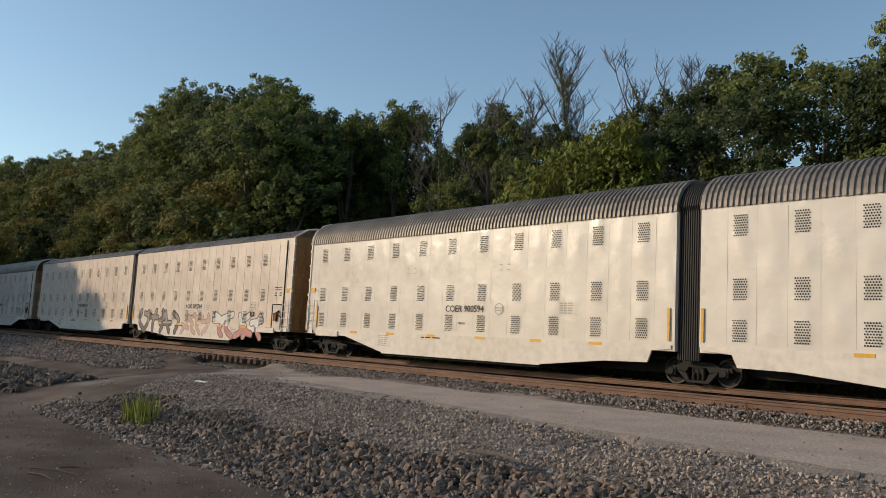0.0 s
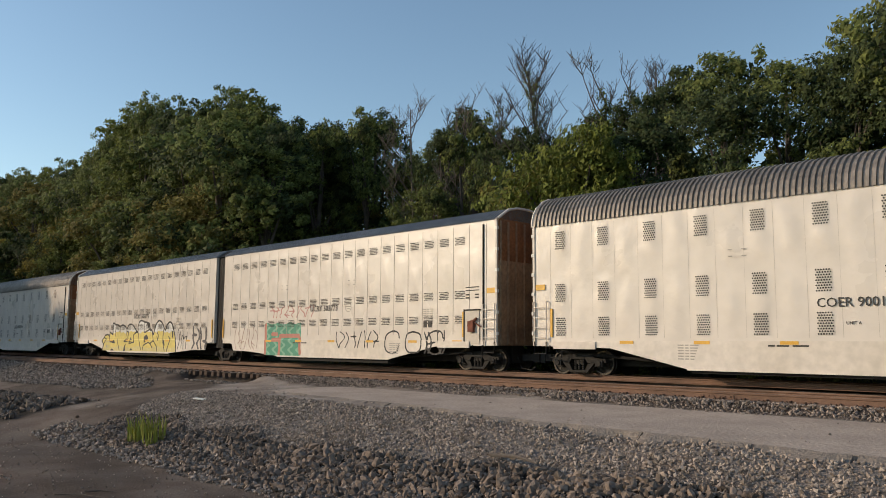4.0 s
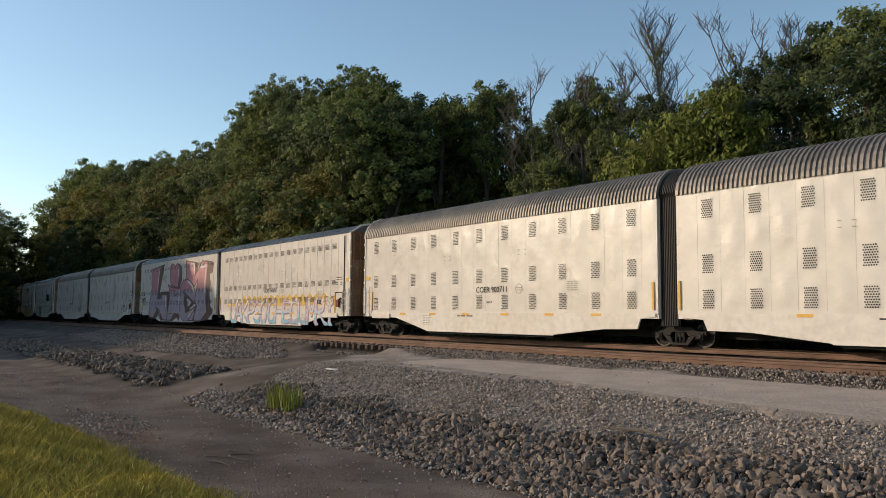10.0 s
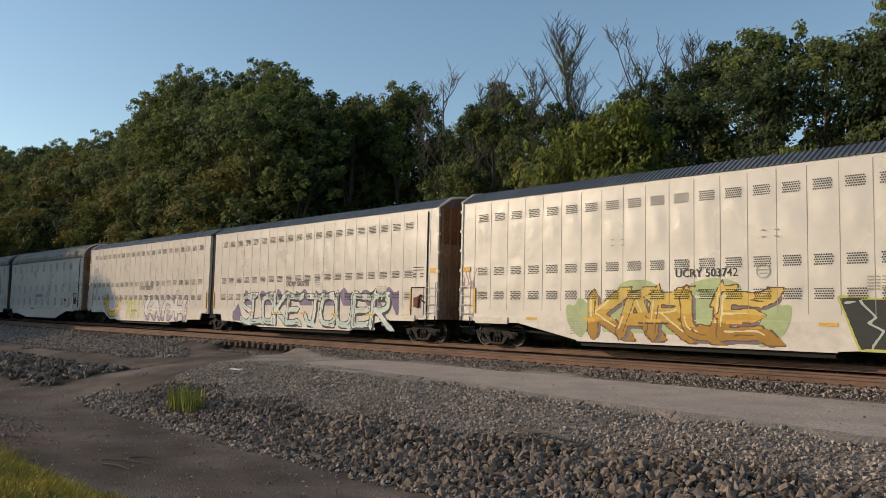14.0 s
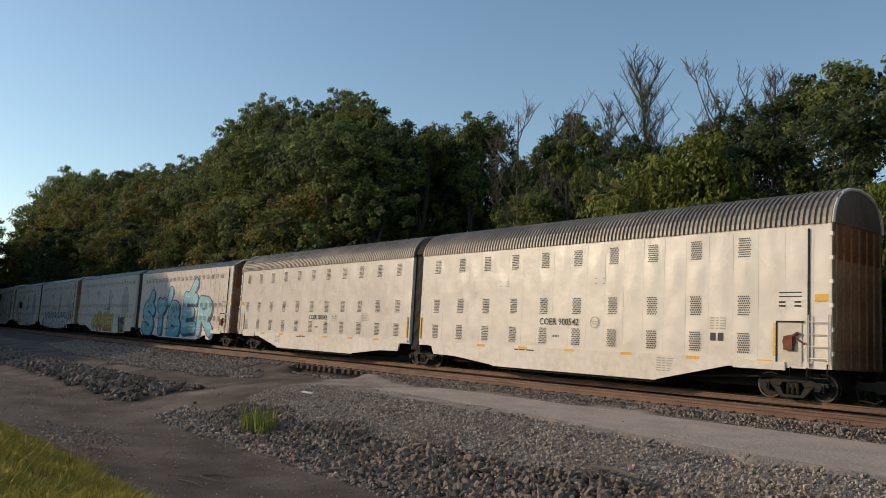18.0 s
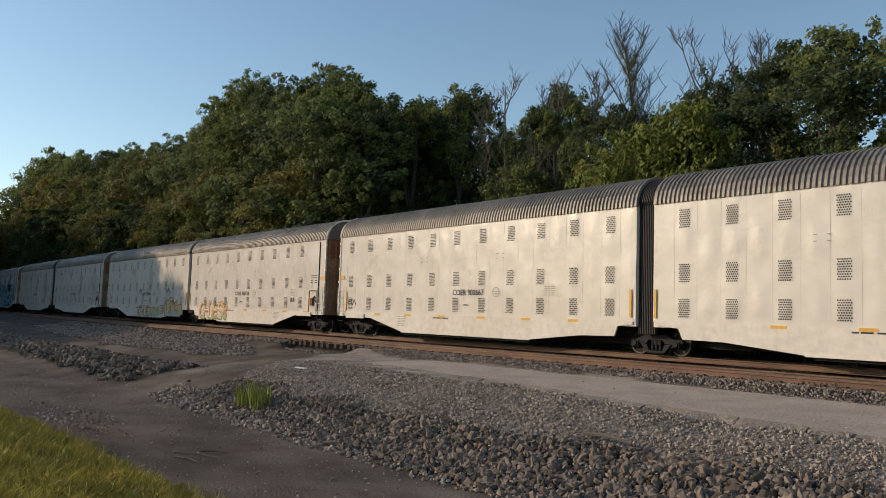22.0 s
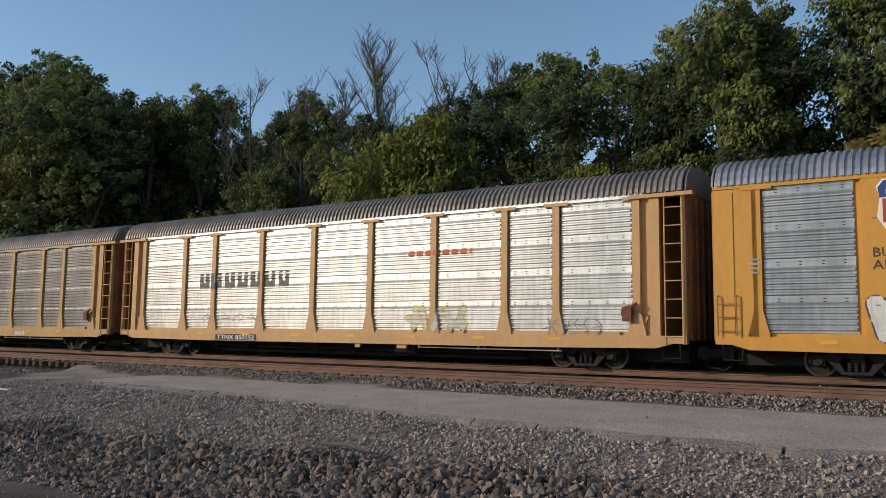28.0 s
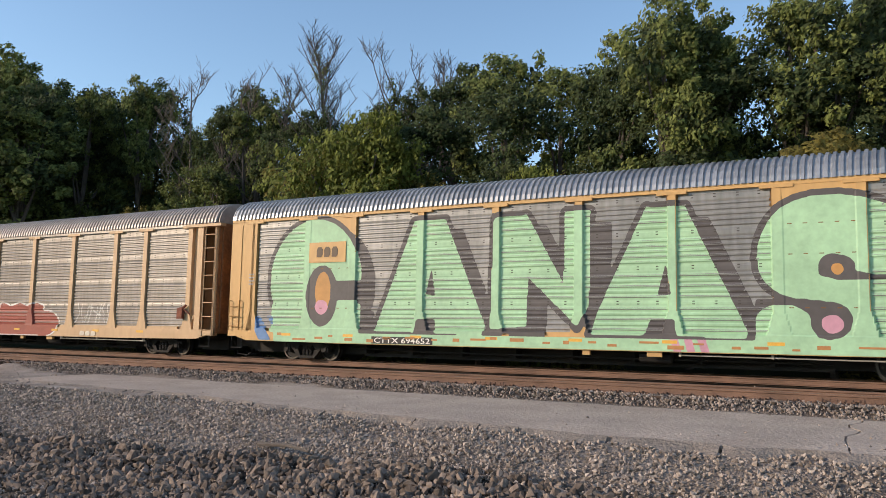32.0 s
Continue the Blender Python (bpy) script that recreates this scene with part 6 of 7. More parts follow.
def logo_bars(parent, x, z, w, h, colour, n, y=-1.625):
    """A maker's mark as plain blocks."""
    for i in range(n):
        def make(bm, i=i):
            prism(bm, rounded([(0, 0), (w / n * 0.8, 0), (w / n * 0.8, h), (0, h), (0, 0)], 1)[:-1], -0.004, 0.004, "y")
        shared("mark_block", ("mark", w, h, n, colour), parent, x + w * i / n, y, z, make, paint(*colour))


def shield(parent, x, z, w, h, y):
    """A shield plate: blue head, red and white stripes below."""
    def outline(k):
        return [(x_ * w * k + w / 2, z_ * h * k + h / 2) for x_, z_ in ((-0.5, 0.30), (-0.38, 0.42), (-0.2, 0.40), (0, 0.5), (0.2, 0.40), (0.38, 0.42), (0.5, 0.30), (0.44, 0.12), (0.5, -0.2), (0.36, -0.40), (0, -0.5), (-0.36, -0.40), (-0.5, -0.2), (-0.44, 0.12))][::-1]
    shared("shield_edge", ("sh0", w), parent, x, y, z, lambda bm: prism(bm, outline(1.06), -0.003, 0.003, "y"), M_SIGNW)
    shared("shield_field", ("sh1", w), parent, x, y - 0.006, z, lambda bm: prism(bm, outline(1.0), -0.003, 0.003, "y"), M_SIGNW)
    top = [(0.03 * w, 0.62 * h), (0.97 * w, 0.62 * h), (1.0 * w, 0.80 * h), (0.88 * w, 0.92 * h), (0.7 * w, 0.90 * h), (0.5 * w, 1.0 * h), (0.3 * w, 0.90 * h), (0.12 * w, 0.92 * h), (0.0, 0.80 * h)]
    shared("shield_head", ("sh2", w), parent, x, y - 0.012, z, lambda bm: prism(bm, top, -0.003, 0.003, "y"), paint(0.03, 0.07, 0.24))
    for i in range(6):
        fx = 0.08 + 0.15 * i
        lo = 0.10 + 0.42 * abs(fx + 0.04 - 0.5) ** 1.6
        shared("shield_stripe", ("sh3", w, i), parent, x, y - 0.012, z, lambda bm: box(bm, fx * w, (fx + 0.075) * w, -0.003, 0.003, lo * h, 0.60 * h), paint(0.42, 0.06, 0.05))
    for i, (bw, bz) in enumerate(((0.56, 0.80), (0.70, 0.68))):
        shared("shield_bar", ("sh4", w, i), parent, x, y - 0.018, z, lambda bm: box(bm, (0.5 - bw / 2) * w, (0.5 + bw / 2) * w, -0.003, 0.003, bz * h, (bz + 0.075) * h), M_SIGNW)


# weathered grey rack with a turquoise shark-like band
r1 = add_rack(0, "weathered", False, P1, Q1, M_ROOF_RIB, "weathered grey and yellow auto rack with a turquoise painted band", car_mark="TTGX 851984")
s1 = rack_surface(POSTS_OLD)
logo_bars(r1, 7.1, 3.72, 1.75, 0.55, (0.62, 0.42, 0.06), 3, y=-1.565)
shared("mark_block", ("under1",), r1, 7.1, -1.565, 3.52, lambda bm: box(bm, 0, 1.75, -0.004, 0.004, 0, 0.07), paint(0.62, 0.42, 0.06))
teal = [(8.4, 1.55), (9.2, 1.2), (10.2, 0.97), (16.6, 0.97), (15.2, 1.28), (14.6, 1.45), (11.5, 1.48), (8.4, 1.62)]
pale = [(8.2, 1.95), (8.5, 2.05), (8.9, 1.78), (9.4, 1.76), (10.1, 2.0), (10.8, 1.95), (11.3, 1.6), (11.55, 2.2), (11.75, 1.65), (12.6, 1.82), (13.6, 1.75), (14.2, 1.5), (14.75, 1.98), (14.72, 1.45), (11.5, 1.48), (8.5, 1.55)]
zig = [[(8.6, 1.6), (9.5, 1.3), (10.2, 1.5), (10.8, 1.1), (11.2, 1.45), (11.9, 1.05), (12.3, 1.4), (13.0, 1.1), (13.4, 1.45), (14.2, 1.15), (14.9, 1.4)], [(9.6, 1.25), (10.0, 1.05), (10.6, 1.3)], [(12.0, 1.3), (12.6, 1.0)], [(8.3, 1.85), (8.55, 1.9)], [(9.9, 1.75), (10.5, 1.8)]]
spray(r1, (8.0, 0.95, 16.8, 2.4), s1, [
    (lambda X, Z: within(X, Z, [teal]), 0),
    (lambda X, Z: within(X, Z, [pale]), 1),
    (lambda X, Z: reach(X, Z, [pale + pale[:1], teal[:3]] + zig) < 0.038, 2)],
    [(0.10, 0.48, 0.42), (0.66, 0.66, 0.60), (0.05, 0.05, 0.05)], cell=0.034, label="turquoise and white painted band")
logo_bars(r1, 18.5, 1.0, 1.0, 0.20, (0.70, 0.62, 0.5), 3)

# silver rack
r2 = add_rack(1, "silver", False, P2, Q2, M_ROOF_RIB, "silver auto rack with faded yellow posts", car_mark="TTNX 850152")
s2 = rack_surface(POSTS_OLD)
spray(r2, (5.6, 3.0, 11.0, 3.95), s2, [(lambda X, Z: (np.abs(Z - 3.42) < 0.33) & (np.mod(X - 5.7, 0.78) < 0.60) & ((Z < 3.35) | (np.mod(X - 5.7, 0.39) < 0.24)), 0)], [(0.13, 0.12, 0.11)], label="row of dark painted blocks")
piece(r2, wild(91, 16.8, 1.5, 2.3, 0.65, 5), s2, (16.4, 1.25, 19.6, 2.4), 0.09, [(9, (0.62, 0.60, 0.56))], (0.60, 0.47, 0.08), 0.05)
spray(r2, (16.7, 3.8, 19.4, 4.4), s2, [(lambda X, Z: (np.abs(Z - 4.08) < 0.10) & (np.mod(X - 16.75, 0.36) < 0.27), 0)], [(0.55, 0.16, 0.05)])
scrawl(r2, wild(92, 22.0, 1.35, 2.0, 0.5, 6), s2, (21.6, 1.2, 24.4, 2.1), 0.02, (0.30, 0.29, 0.27))
scrawl(r2, wild(93, 5.8, 1.75, 3.8, 0.3, 8), s2, (5.5, 1.5, 10.0, 2.3), 0.02, (0.34, 0.34, 0.33))

# bright rack with a shield and a slogan
r3 = add_rack(2, "bright", True, P3, Q3, M_ROOF_PALE, "bright silver and yellow auto rack with a shield emblem", solid=((4.05, 6.05), (19.8, 21.8)), car_mark="TTGX 697343", skip=(4.05,))
s3 = rack_surface(POSTS_NEW, ((4.05, 6.05), (19.8, 21.8)))
shield(r3, 4.45, 3.95, 1.22, 1.48, -1.60)
words("slogan", "BUILDING", 0.34, r3, 4.27, 3.38, M_BLACK, y=-1.592, width=1.58)
words("slogan", "AMERICA", 0.34, r3, 4.27, 3.06, M_BLACK, y=-1.592, width=1.58)
piece(r3, [rounded([(4.5, 1.55), (4.6, 2.2), (5.3, 2.3), (5.8, 2.2), (5.7, 1.5), (5.0, 1.4), (4.5, 1.55)], 2), [(4.3, 2.2), (4.5, 1.45)], [(5.0, 2.3), (5.3, 1.5)]], s3, (3.7, 1.0, 6.6, 2.75), 0.20, [(9, (0.70, 0.69, 0.66))], (0.10, 0.09, 0.09), 0.045, label="white bubble letters")
scrawl(r3, wild(94, 12.0, 1.55, 1.7, 0.6, 9) + lettered("HEARTS", 13.8, 1.55, 2.0, 0.6, 0.12) + lettered("YOU", 16.1, 1.5, 1.4, 0.65, 0.14), s3, (11.7, 1.4, 18.0, 2.4), 0.03, (0.42, 0.13, 0.17), cell=0.026)
logo_bars(r3, 15.8, 1.0, 0.7, 0.22, (0.45, 0.10, 0.04), 3)

# brown-grey rack with a shield and a red block
r4 = add_rack(3, "brown_grey", False, P4, Q4, M_ROOF_WARM, "brown-grey auto rack with a red painted block", solid=(), car_mark="TTGX 988244")
s4 = rack_surface(POSTS_OLD)
shared("emblem_panel", "embl", r4, 0, 0, 0, lambda bm: box(bm, 4.88, 6.52, -1.57, -1.52, 3.50, 5.38), Q4, label="plain yellow sheet panel")
shield(r4, 5.08, 3.72, 1.24, 1.56, -1.58)
haze = [lambda X, Z: (Z < 2.0 + 0.25 * np.sin(X * 1.9) + 0.12 * np.sin(X * 5.3)) & (Z > 1.0) & (X > 4.4) & (X < 12.3) & (np.sin(X * 2.3 + Z * 4) > -0.2), (0.36, 0.40, 0.46)]
burner(r4, "SHARE", 4.7, 1.05, 7.2, 1.25, s4, (3.9, 0.95, 12.4, 2.65), 0.13, [(1.45, (0.44, 0.33, 0.19)), (9, (0.46, 0.40, 0.31))], (0.24, 0.20, 0.16), 0.03, glint=(0.58, 0.56, 0.52), back=haze, label="faded tan and blue-grey letters")
scrawl(r4, wild(96, 2.3, 1.5, 1.8, 1.0, 8), s4, (2.1, 1.3, 4.5, 2.9), 0.02, (0.62, 0.61, 0.58))
spray(r4, (12.5, 0.95, 17.4, 2.65), s4, [(lambda X, Z: ((X > 12.6) & (X < 16.0) & (Z < 2.42 + 0.06 * np.sin(X * 5))) | (np.hypot((X - 16.1) / 1.05, (Z - 1.5) / 0.62) < 1), 1), (lambda X, Z: ((X > 12.68) & (X < 15.9) & (Z < 2.34 + 0.06 * np.sin(X * 5)) & (Z > 1.0)) | (np.hypot((X - 16.1) / 0.97, (Z - 1.5) / 0.55) < 1), 0)], [(0.30, 0.075, 0.05), (0.66, 0.62, 0.58)], label="red painted block with a pale edge")
scrawl(r4, wild(97, 18.2, 1.55, 2.3, 0.8, 8, False), s4, (17.9, 1.4, 20.7, 2.6), 0.026, (0.58, 0.56, 0.52))
logo_bars(r4, 18.7, 1.0, 1.1, 0.20, (0.70, 0.62, 0.5), 3)

# pale rack covered by tall mint letters
r5 = add_rack(4, "pale_grey", True, P5, Q5, M_ROOF_PALE, "pale grey auto rack covered with tall mint-green letters", solid=((4.05, 6.05), (19.8, 21.8)), car_mark="CTTX 694652")
s5 = rack_surface(POSTS_NEW, ((4.05, 6.05), (19.8, 21.8)))
MINT, SLATE = (0.385, 0.60, 0.375), (0.095, 0.085, 0.085)
mint_a = [(8.5, 5.05), (9.7, 5.08), (11.2, 1.6), (11.1, 1.3), (7.0, 1.4)]
mint_n = [(11.5, 5.0), (12.6, 5.05), (13.8, 2.9), (13.85, 5.05), (14.65, 5.05), (14.6, 2.25), (14.25, 1.6), (12.65, 3.1), (12.6, 1.6), (11.4, 1.5)]
mint_b = [(16.3, 5.05), (17.4, 5.02), (19.0, 1.55), (19.0, 1.35), (14.65, 1.4), (14.85, 2.05)]
holes = [[(9.2, 3.5), (9.36, 2.58), (9.0, 2.6)], [(9.4, 1.3), (9.35, 1.8), (8.7, 1.8), (8.6, 1.3)], [(16.85, 3.45), (17.02, 2.54), (16.62, 2.54)], [(17.15, 1.3), (17.1, 1.83), (16.4, 1.83), (16.2, 1.3)]]
mint_s = rounded([(19.2, 1.2), (19.2, 2.2), (20.2, 2.25), (20.6, 2.3), (19.8, 2.5), (19.3, 3.0), (19.25, 3.8), (19.6, 4.6), (20.3, 5.05), (21.4, 5.1), (22.6, 4.7), (23.1, 4.0), (22.9, 2.95), (23.2, 2.3), (23.0, 1.5), (22.3, 1.2)], 2)
s_gap = rounded([(20.75, 3.0), (20.8, 3.5), (21.2, 3.55), (21.6, 3.4), (21.6, 3.0), (23.2, 3.0), (23.2, 2.86), (21.3, 2.85)], 1)
s_low = rounded([(19.2, 2.42), (21.1, 2.36), (21.55, 2.05), (21.45, 1.5), (21.0, 1.32), (20.6, 1.45), (20.5, 2.2), (19.2, 2.25)], 1)


def ellipse(X, Z, cx, cz, rx, rz):
    return np.hypot((X - cx) / rx, (Z - cz) / rz) < 1


def c_ring(X, Z, d=0.0):
    return ellipse(X, Z, 4.35, 3.2, 2.05 + d, 2.15 + d) | ((X > 2.4) & (X < 6.4) & (Z > 1.3) & (Z < 2.3))


solid_mint = [mint_a, mint_n, mint_b, mint_s]
rims = [q + q[:1] for q in solid_mint]
cast = [[(px + 0.65, pz - 0.35) for px, pz in q] for q in (mint_a, mint_n, mint_b)]
spray(r5, (1.6, 0.96, 24.0, 5.45), s5, [
    (lambda X, Z: within(X, Z, cast) | (c_ring(X - 0.6, Z + 0.25) & (X < 7.0)), 1),
    (lambda X, Z: (reach(X, Z, rims) < 0.17) | c_ring(X, Z, 0.17), 1),
    (lambda X, Z: within(X, Z, solid_mint) | c_ring(X, Z), 0),
    (lambda X, Z: within(X, Z, holes + [s_gap, s_low]), 1),
    (lambda X, Z: ellipse(X, Z, 4.75, 2.6, 0.70, 1.08) | ((X > 4.8) & (X < 7.0) & (Z > 2.45) & (Z < 3.1)), 1),
    (lambda X, Z: ellipse(X, Z, 4.8, 2.75, 0.34, 0.70), 4),
    (lambda X, Z: ellipse(X, Z, 4.75, 2.2, 0.28, 0.26) | ellipse(X, Z, 21.05, 1.75, 0.26, 0.24), 2),
    (lambda X, Z: ellipse(X, Z, 21.2, 3.15, 0.14, 0.16), 4),
    (lambda X, Z: (Z < 1.30) & (X > 2.6), 0),
    (lambda X, Z: (X > 16.9) & (X < 18.1) & (Z < 1.28) & (np.sin(X * 17 + Z * 5) > -0.3), 2),
    (lambda X, Z: (X > 1.7) & (X < 2.5) & (Z < 1.9) & (Z > 1.0) & (np.sin(X * 7 + Z * 5) > -0.4), 3)],
    [MINT, SLATE, (0.58, 0.30, 0.38), (0.12, 0.22, 0.42), (0.50, 0.26, 0.08)], cell=0.042, label="tall mint-green letters with slate edges")
shared("emblem_plate", "embl5", r5, 4.15, -1.615, 3.78, lambda bm: box(bm, 0, 1.62, -0.01, 0.01, 0, 0.72), Q5)
patch_rnd = random.Random(8)
marks("sill_patches", "sillpatch", r5, 0, 1.0, [(2.7 + 0.78 * q + patch_rnd.uniform(0, 0.4), patch_rnd.uniform(-0.02, 0.2), patch_rnd.uniform(0.15, 0.6), patch_rnd.uniform(0.05, 0.11)) for q in range(27)], paint(0.46, 0.22, 0.075), y=-1.622, label="rust-orange patches along the sill")
logo_bars(r5, 4.5, 3.97, 1.0, 0.36, (0.12, 0.08, 0.05), 3, y=-1.632)


def train_x(t):
    """Where the first coupling stands at a time."""
    return -34.4 - 17.8 * t + lerp(t, (0, 0), (4, 0.1), (9.5, 0.62), (10, 0.40), (10.5, 0.68), (11.5, 0.78), (12, 0.44), (12.5, 0.82), (13, 0.9), (16.5, 0.6), (17, 0.36), (17.5, 0.42), (18, 0.04), (18.5, 0.40), (19, 0.4), (19.5, 0.36), (20, 0.07), (20.5, 0.27), (21.5, 0.2), (23, -0.8), (24, -0.78), (25, -1.1), (26, -1.5), (26.7, -1.5), (28.5, -0.8), (30, -0.46), (31, -0.42), (32, 0))


def motions():
    start = 0
    for th, off, end in train_cars:
        rows = []
        for i in range(65):
            t = i / 2
            x = train_x(t) + off
            slope = (curve_y(x + 0.5) - curve_y(x - 0.5))
            rows.append((t, pose(x, FAR_C + curve_y(x), 0.0, 0, 0, math.degrees(math.atan(slope)))))
        walk(th, rows)
        # wheels roll while they are near
        for w, lx in wheelsets[start:end]:
            times = [f / FPS for f in range(0, 32 * FPS + 1) if -62 < train_x(f / FPS) + off + lx < 7]
            if not times:
                continue
            times = ([0.0] if times[0] > 0 else []) + times + ([32.0] if times[-1] < 32 else [])
            base = times[1] if times[0] == 0.0 else times[0]
            rows = [(t, pose(lx, 0, AXLE_Z, 0, (math.degrees(-(train_x(base) - train_x(min(max(t, base), times[-2]))) / 0.42)) % 360 - 180, 0)) for t in times]
            walk(w, rows)
        start = end

# ---- trees ----
def leaf_mesh(name, centres, n, size, seed, material, flat=0.8, droop=0.0):
    """Many small leaf sprays in clumps, as one mesh."""
    g = np.random.default_rng(seed)
    c = np.repeat(np.array([q[0] for q in centres]), n, 0)
    r = np.repeat(np.array([q[1] for q in centres]), n)
    m = len(c)
    d = g.normal(size=(m, 3))
    d /= np.linalg.norm(d, axis=1, keepdims=True)
    p = c + d * (r * g.random(m) ** 0.4)[:, None] * np.array([1, 1, flat])
    p[:, 2] -= droop * g.random(m) * r
    nr = d * 0.6 + g.uniform(-1, 1, (m, 3)) * 0.6 + np.array([-0.25, -0.85, 0.35])
    nr /= np.linalg.norm(nr, axis=1, keepdims=True)
    h = g.normal(size=(m, 3))
    u = np.cross(nr, h)
    u /= np.linalg.norm(u, axis=1, keepdims=True)
    w = np.cross(nr, u)
    s = (size * g.uniform(0.55, 1.45, m))[:, None]
    bend = nr * s * 0.25
    tri = np.stack([p - u * s, p + u * s * 0.7 - w * s * 0.65, p + u * s * 0.75 + w * s * 0.6 + bend], 1)
    me = bpy.data.meshes.new(name)
    me.from_pydata(tri.reshape(-1, 3).tolist(), [], np.arange(3 * m).reshape(-1, 3).tolist())
    me.materials.append(material)
    return me


def tree(seed, height_m, spread, mat_leaf, clumps=190, leaves=58, leaf=0.112, low=0.12, label="broadleaf tree in full late-summer leaf", name="tree", top_heavy=0.0):
    rnd = random.Random(seed)
    th = empty(name, label, "tree" if name == "tree" else "bush")
    bm = bmesh.new()
    top = height_m * 0.86
    lean = (rnd.uniform(-0.4, 0.4), rnd.uniform(-0.4, 0.4))
    tube(bm, [(0, 0, -0.6), (lean[0] * 0.3, lean[1] * 0.2, height_m * 0.3), (lean[0], lean[1], height_m * 0.6), (lean[0] * 1.4, lean[1], top)], [height_m * 0.018, height_m * 0.014, height_m * 0.009, 0.03], 7)
    # a few big lobes, each of many clumps, give the uneven outline
    lobes = []
    big = height_m > 20
    nl = 20 if big else 9
    for i in range(nl):
        u = (i + rnd.random()) / nl
        env = math.sin(math.pi * min(1, 0.22 + 0.60 * u)) ** 0.7
        a = i * 2.4 + rnd.uniform(-0.5, 0.5)
        q = spread * env * (0.62 if u < 0.85 else 0.5) * rnd.uniform(0.7, 1.1)
        lobes.append((q * math.cos(a) + lean[0] * u, q * math.sin(a) + lean[1] * u, height_m * (low + (0.90 - low) * u), spread * (rnd.uniform(0.22, 0.36) if big else rnd.uniform(0.34, 0.5)) * (0.6 + 0.4 * env)))
    lobes.append((lean[0] * 1.3, lean[1], height_m * 0.87, spread * 0.36))
    cl = []
    for i in range(clumps):
        lx, ly, lz, lr = rnd.choice(lobes)
        d = Vector((rnd.gauss(0, 1), rnd.gauss(0, 1), rnd.gauss(0, 1) + 0.15)).normalized() * lr * (rnd.uniform(0.85, 1.1) if big else rnd.uniform(0.7, 1.12))
        c = (lx + d.x, ly + d.y, max(height_m * low * 0.5, lz + d.z * 1.05))
        cl.append((c, rnd.uniform(0.28, 0.60) * (height_m / 16) ** 0.4))
    for lx, ly, lz, lr in lobes:
        tube(bm, [(lean[0] * 0.5, lean[1] * 0.5, lz * 0.6), (lx * 0.5, ly * 0.5, lz * 0.82), (lx, ly, lz)], [height_m * 0.008, height_m * 0.005, 0.03], 5)
    part("trunk", bm, M_BARK, th)
    crown = new("crown", leaf_mesh("crown", cl, leaves, leaf, seed, mat_leaf, 0.8, 0.5))
    crown.parent = th
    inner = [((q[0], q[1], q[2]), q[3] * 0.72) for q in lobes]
    # green crowns get darker leaves inside: shade between clumps put into the colour
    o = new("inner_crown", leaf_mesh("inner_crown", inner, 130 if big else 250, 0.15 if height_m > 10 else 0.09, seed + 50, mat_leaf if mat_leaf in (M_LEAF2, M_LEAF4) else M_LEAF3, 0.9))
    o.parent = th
    return th


def dead_tree(seed, height_m, n, spread, label="bare dead tree with fine grey branches", vine=True):
    """A leafless trunk with a fan of steep branches and fine twigs."""
    rnd = random.Random(seed)
    th = empty("bare_tree", label, "tree")
    bm = bmesh.new()
    spots_ = []

    def limb(p, d, ln, r0, r1, sides, sway):
        pts = [p]
        for k in range(4):
            d = (d + Vector((rnd.uniform(-sway, sway), rnd.uniform(-sway, sway), 0.06))).normalized()
            p = p + d * ln / 4
            pts.append(p)
        tube(bm, pts, [r0 + (r1 - r0) * k / 4 for k in range(5)], sides)
        return pts

    stem = limb(Vector((0, 0, -0.4)), Vector((rnd.uniform(-0.05, 0.05), 0, 1)), height_m * 0.86, height_m * 0.011, 0.03, 7, 0.05)

    def along(pts, f):
        k = min(3, int(f * 4))
        return pts[k].lerp(pts[k + 1], f * 4 - k)

    for i in range(n):
        f = 0.38 + 0.60 * (i + rnd.random()) / n
        a = rnd.uniform(0, 6.283)
        ln = height_m * rnd.uniform(0.17, 0.27) * (1.25 - 0.65 * f)
        wide_ = spread * (1.9 - 1.2 * f)
        b1 = limb(along(stem, f), Vector((math.cos(a) * wide_, math.sin(a) * wide_, 1)).normalized(), ln * (0.6 + 0.8 * rnd.random()), 0.055, 0.02, 4, 0.10)
        spots_ += [b1[0], b1[1]]
        for j in range(7):
            q = along(b1, rnd.uniform(0.2, 0.98))
            a2 = rnd.uniform(0, 6.283)
            b2 = limb(q, Vector((math.cos(a2) * spread * 1.1, math.sin(a2) * spread * 1.1, 1)).normalized(), ln * rnd.uniform(0.3, 0.55), 0.022, 0.010, 3, 0.14)
            for m in range(4):
                a3 = rnd.uniform(0, 6.283)
                limb(along(b2, rnd.uniform(0.2, 0.8)), Vector((math.cos(a3), math.sin(a3), 1.1)).normalized(), ln * rnd.uniform(0.16, 0.3), 0.014, 0.009, 3, 0.2)
    part("trunk", bm, M_DEAD, th)
    if vine:
        cl = [((q.x, q.y, q.z), 0.38) for q in spots_ if rnd.random() < 0.55] + [((p.x, p.y, p.z), 0.5) for p in (along(stem, 0.3 + 0.05 * k) for k in range(11))]
        o = new("vine", leaf_mesh("vine", cl, 60, 0.07, seed, M_LEAF, 1.2))
        o.parent = th
    return th


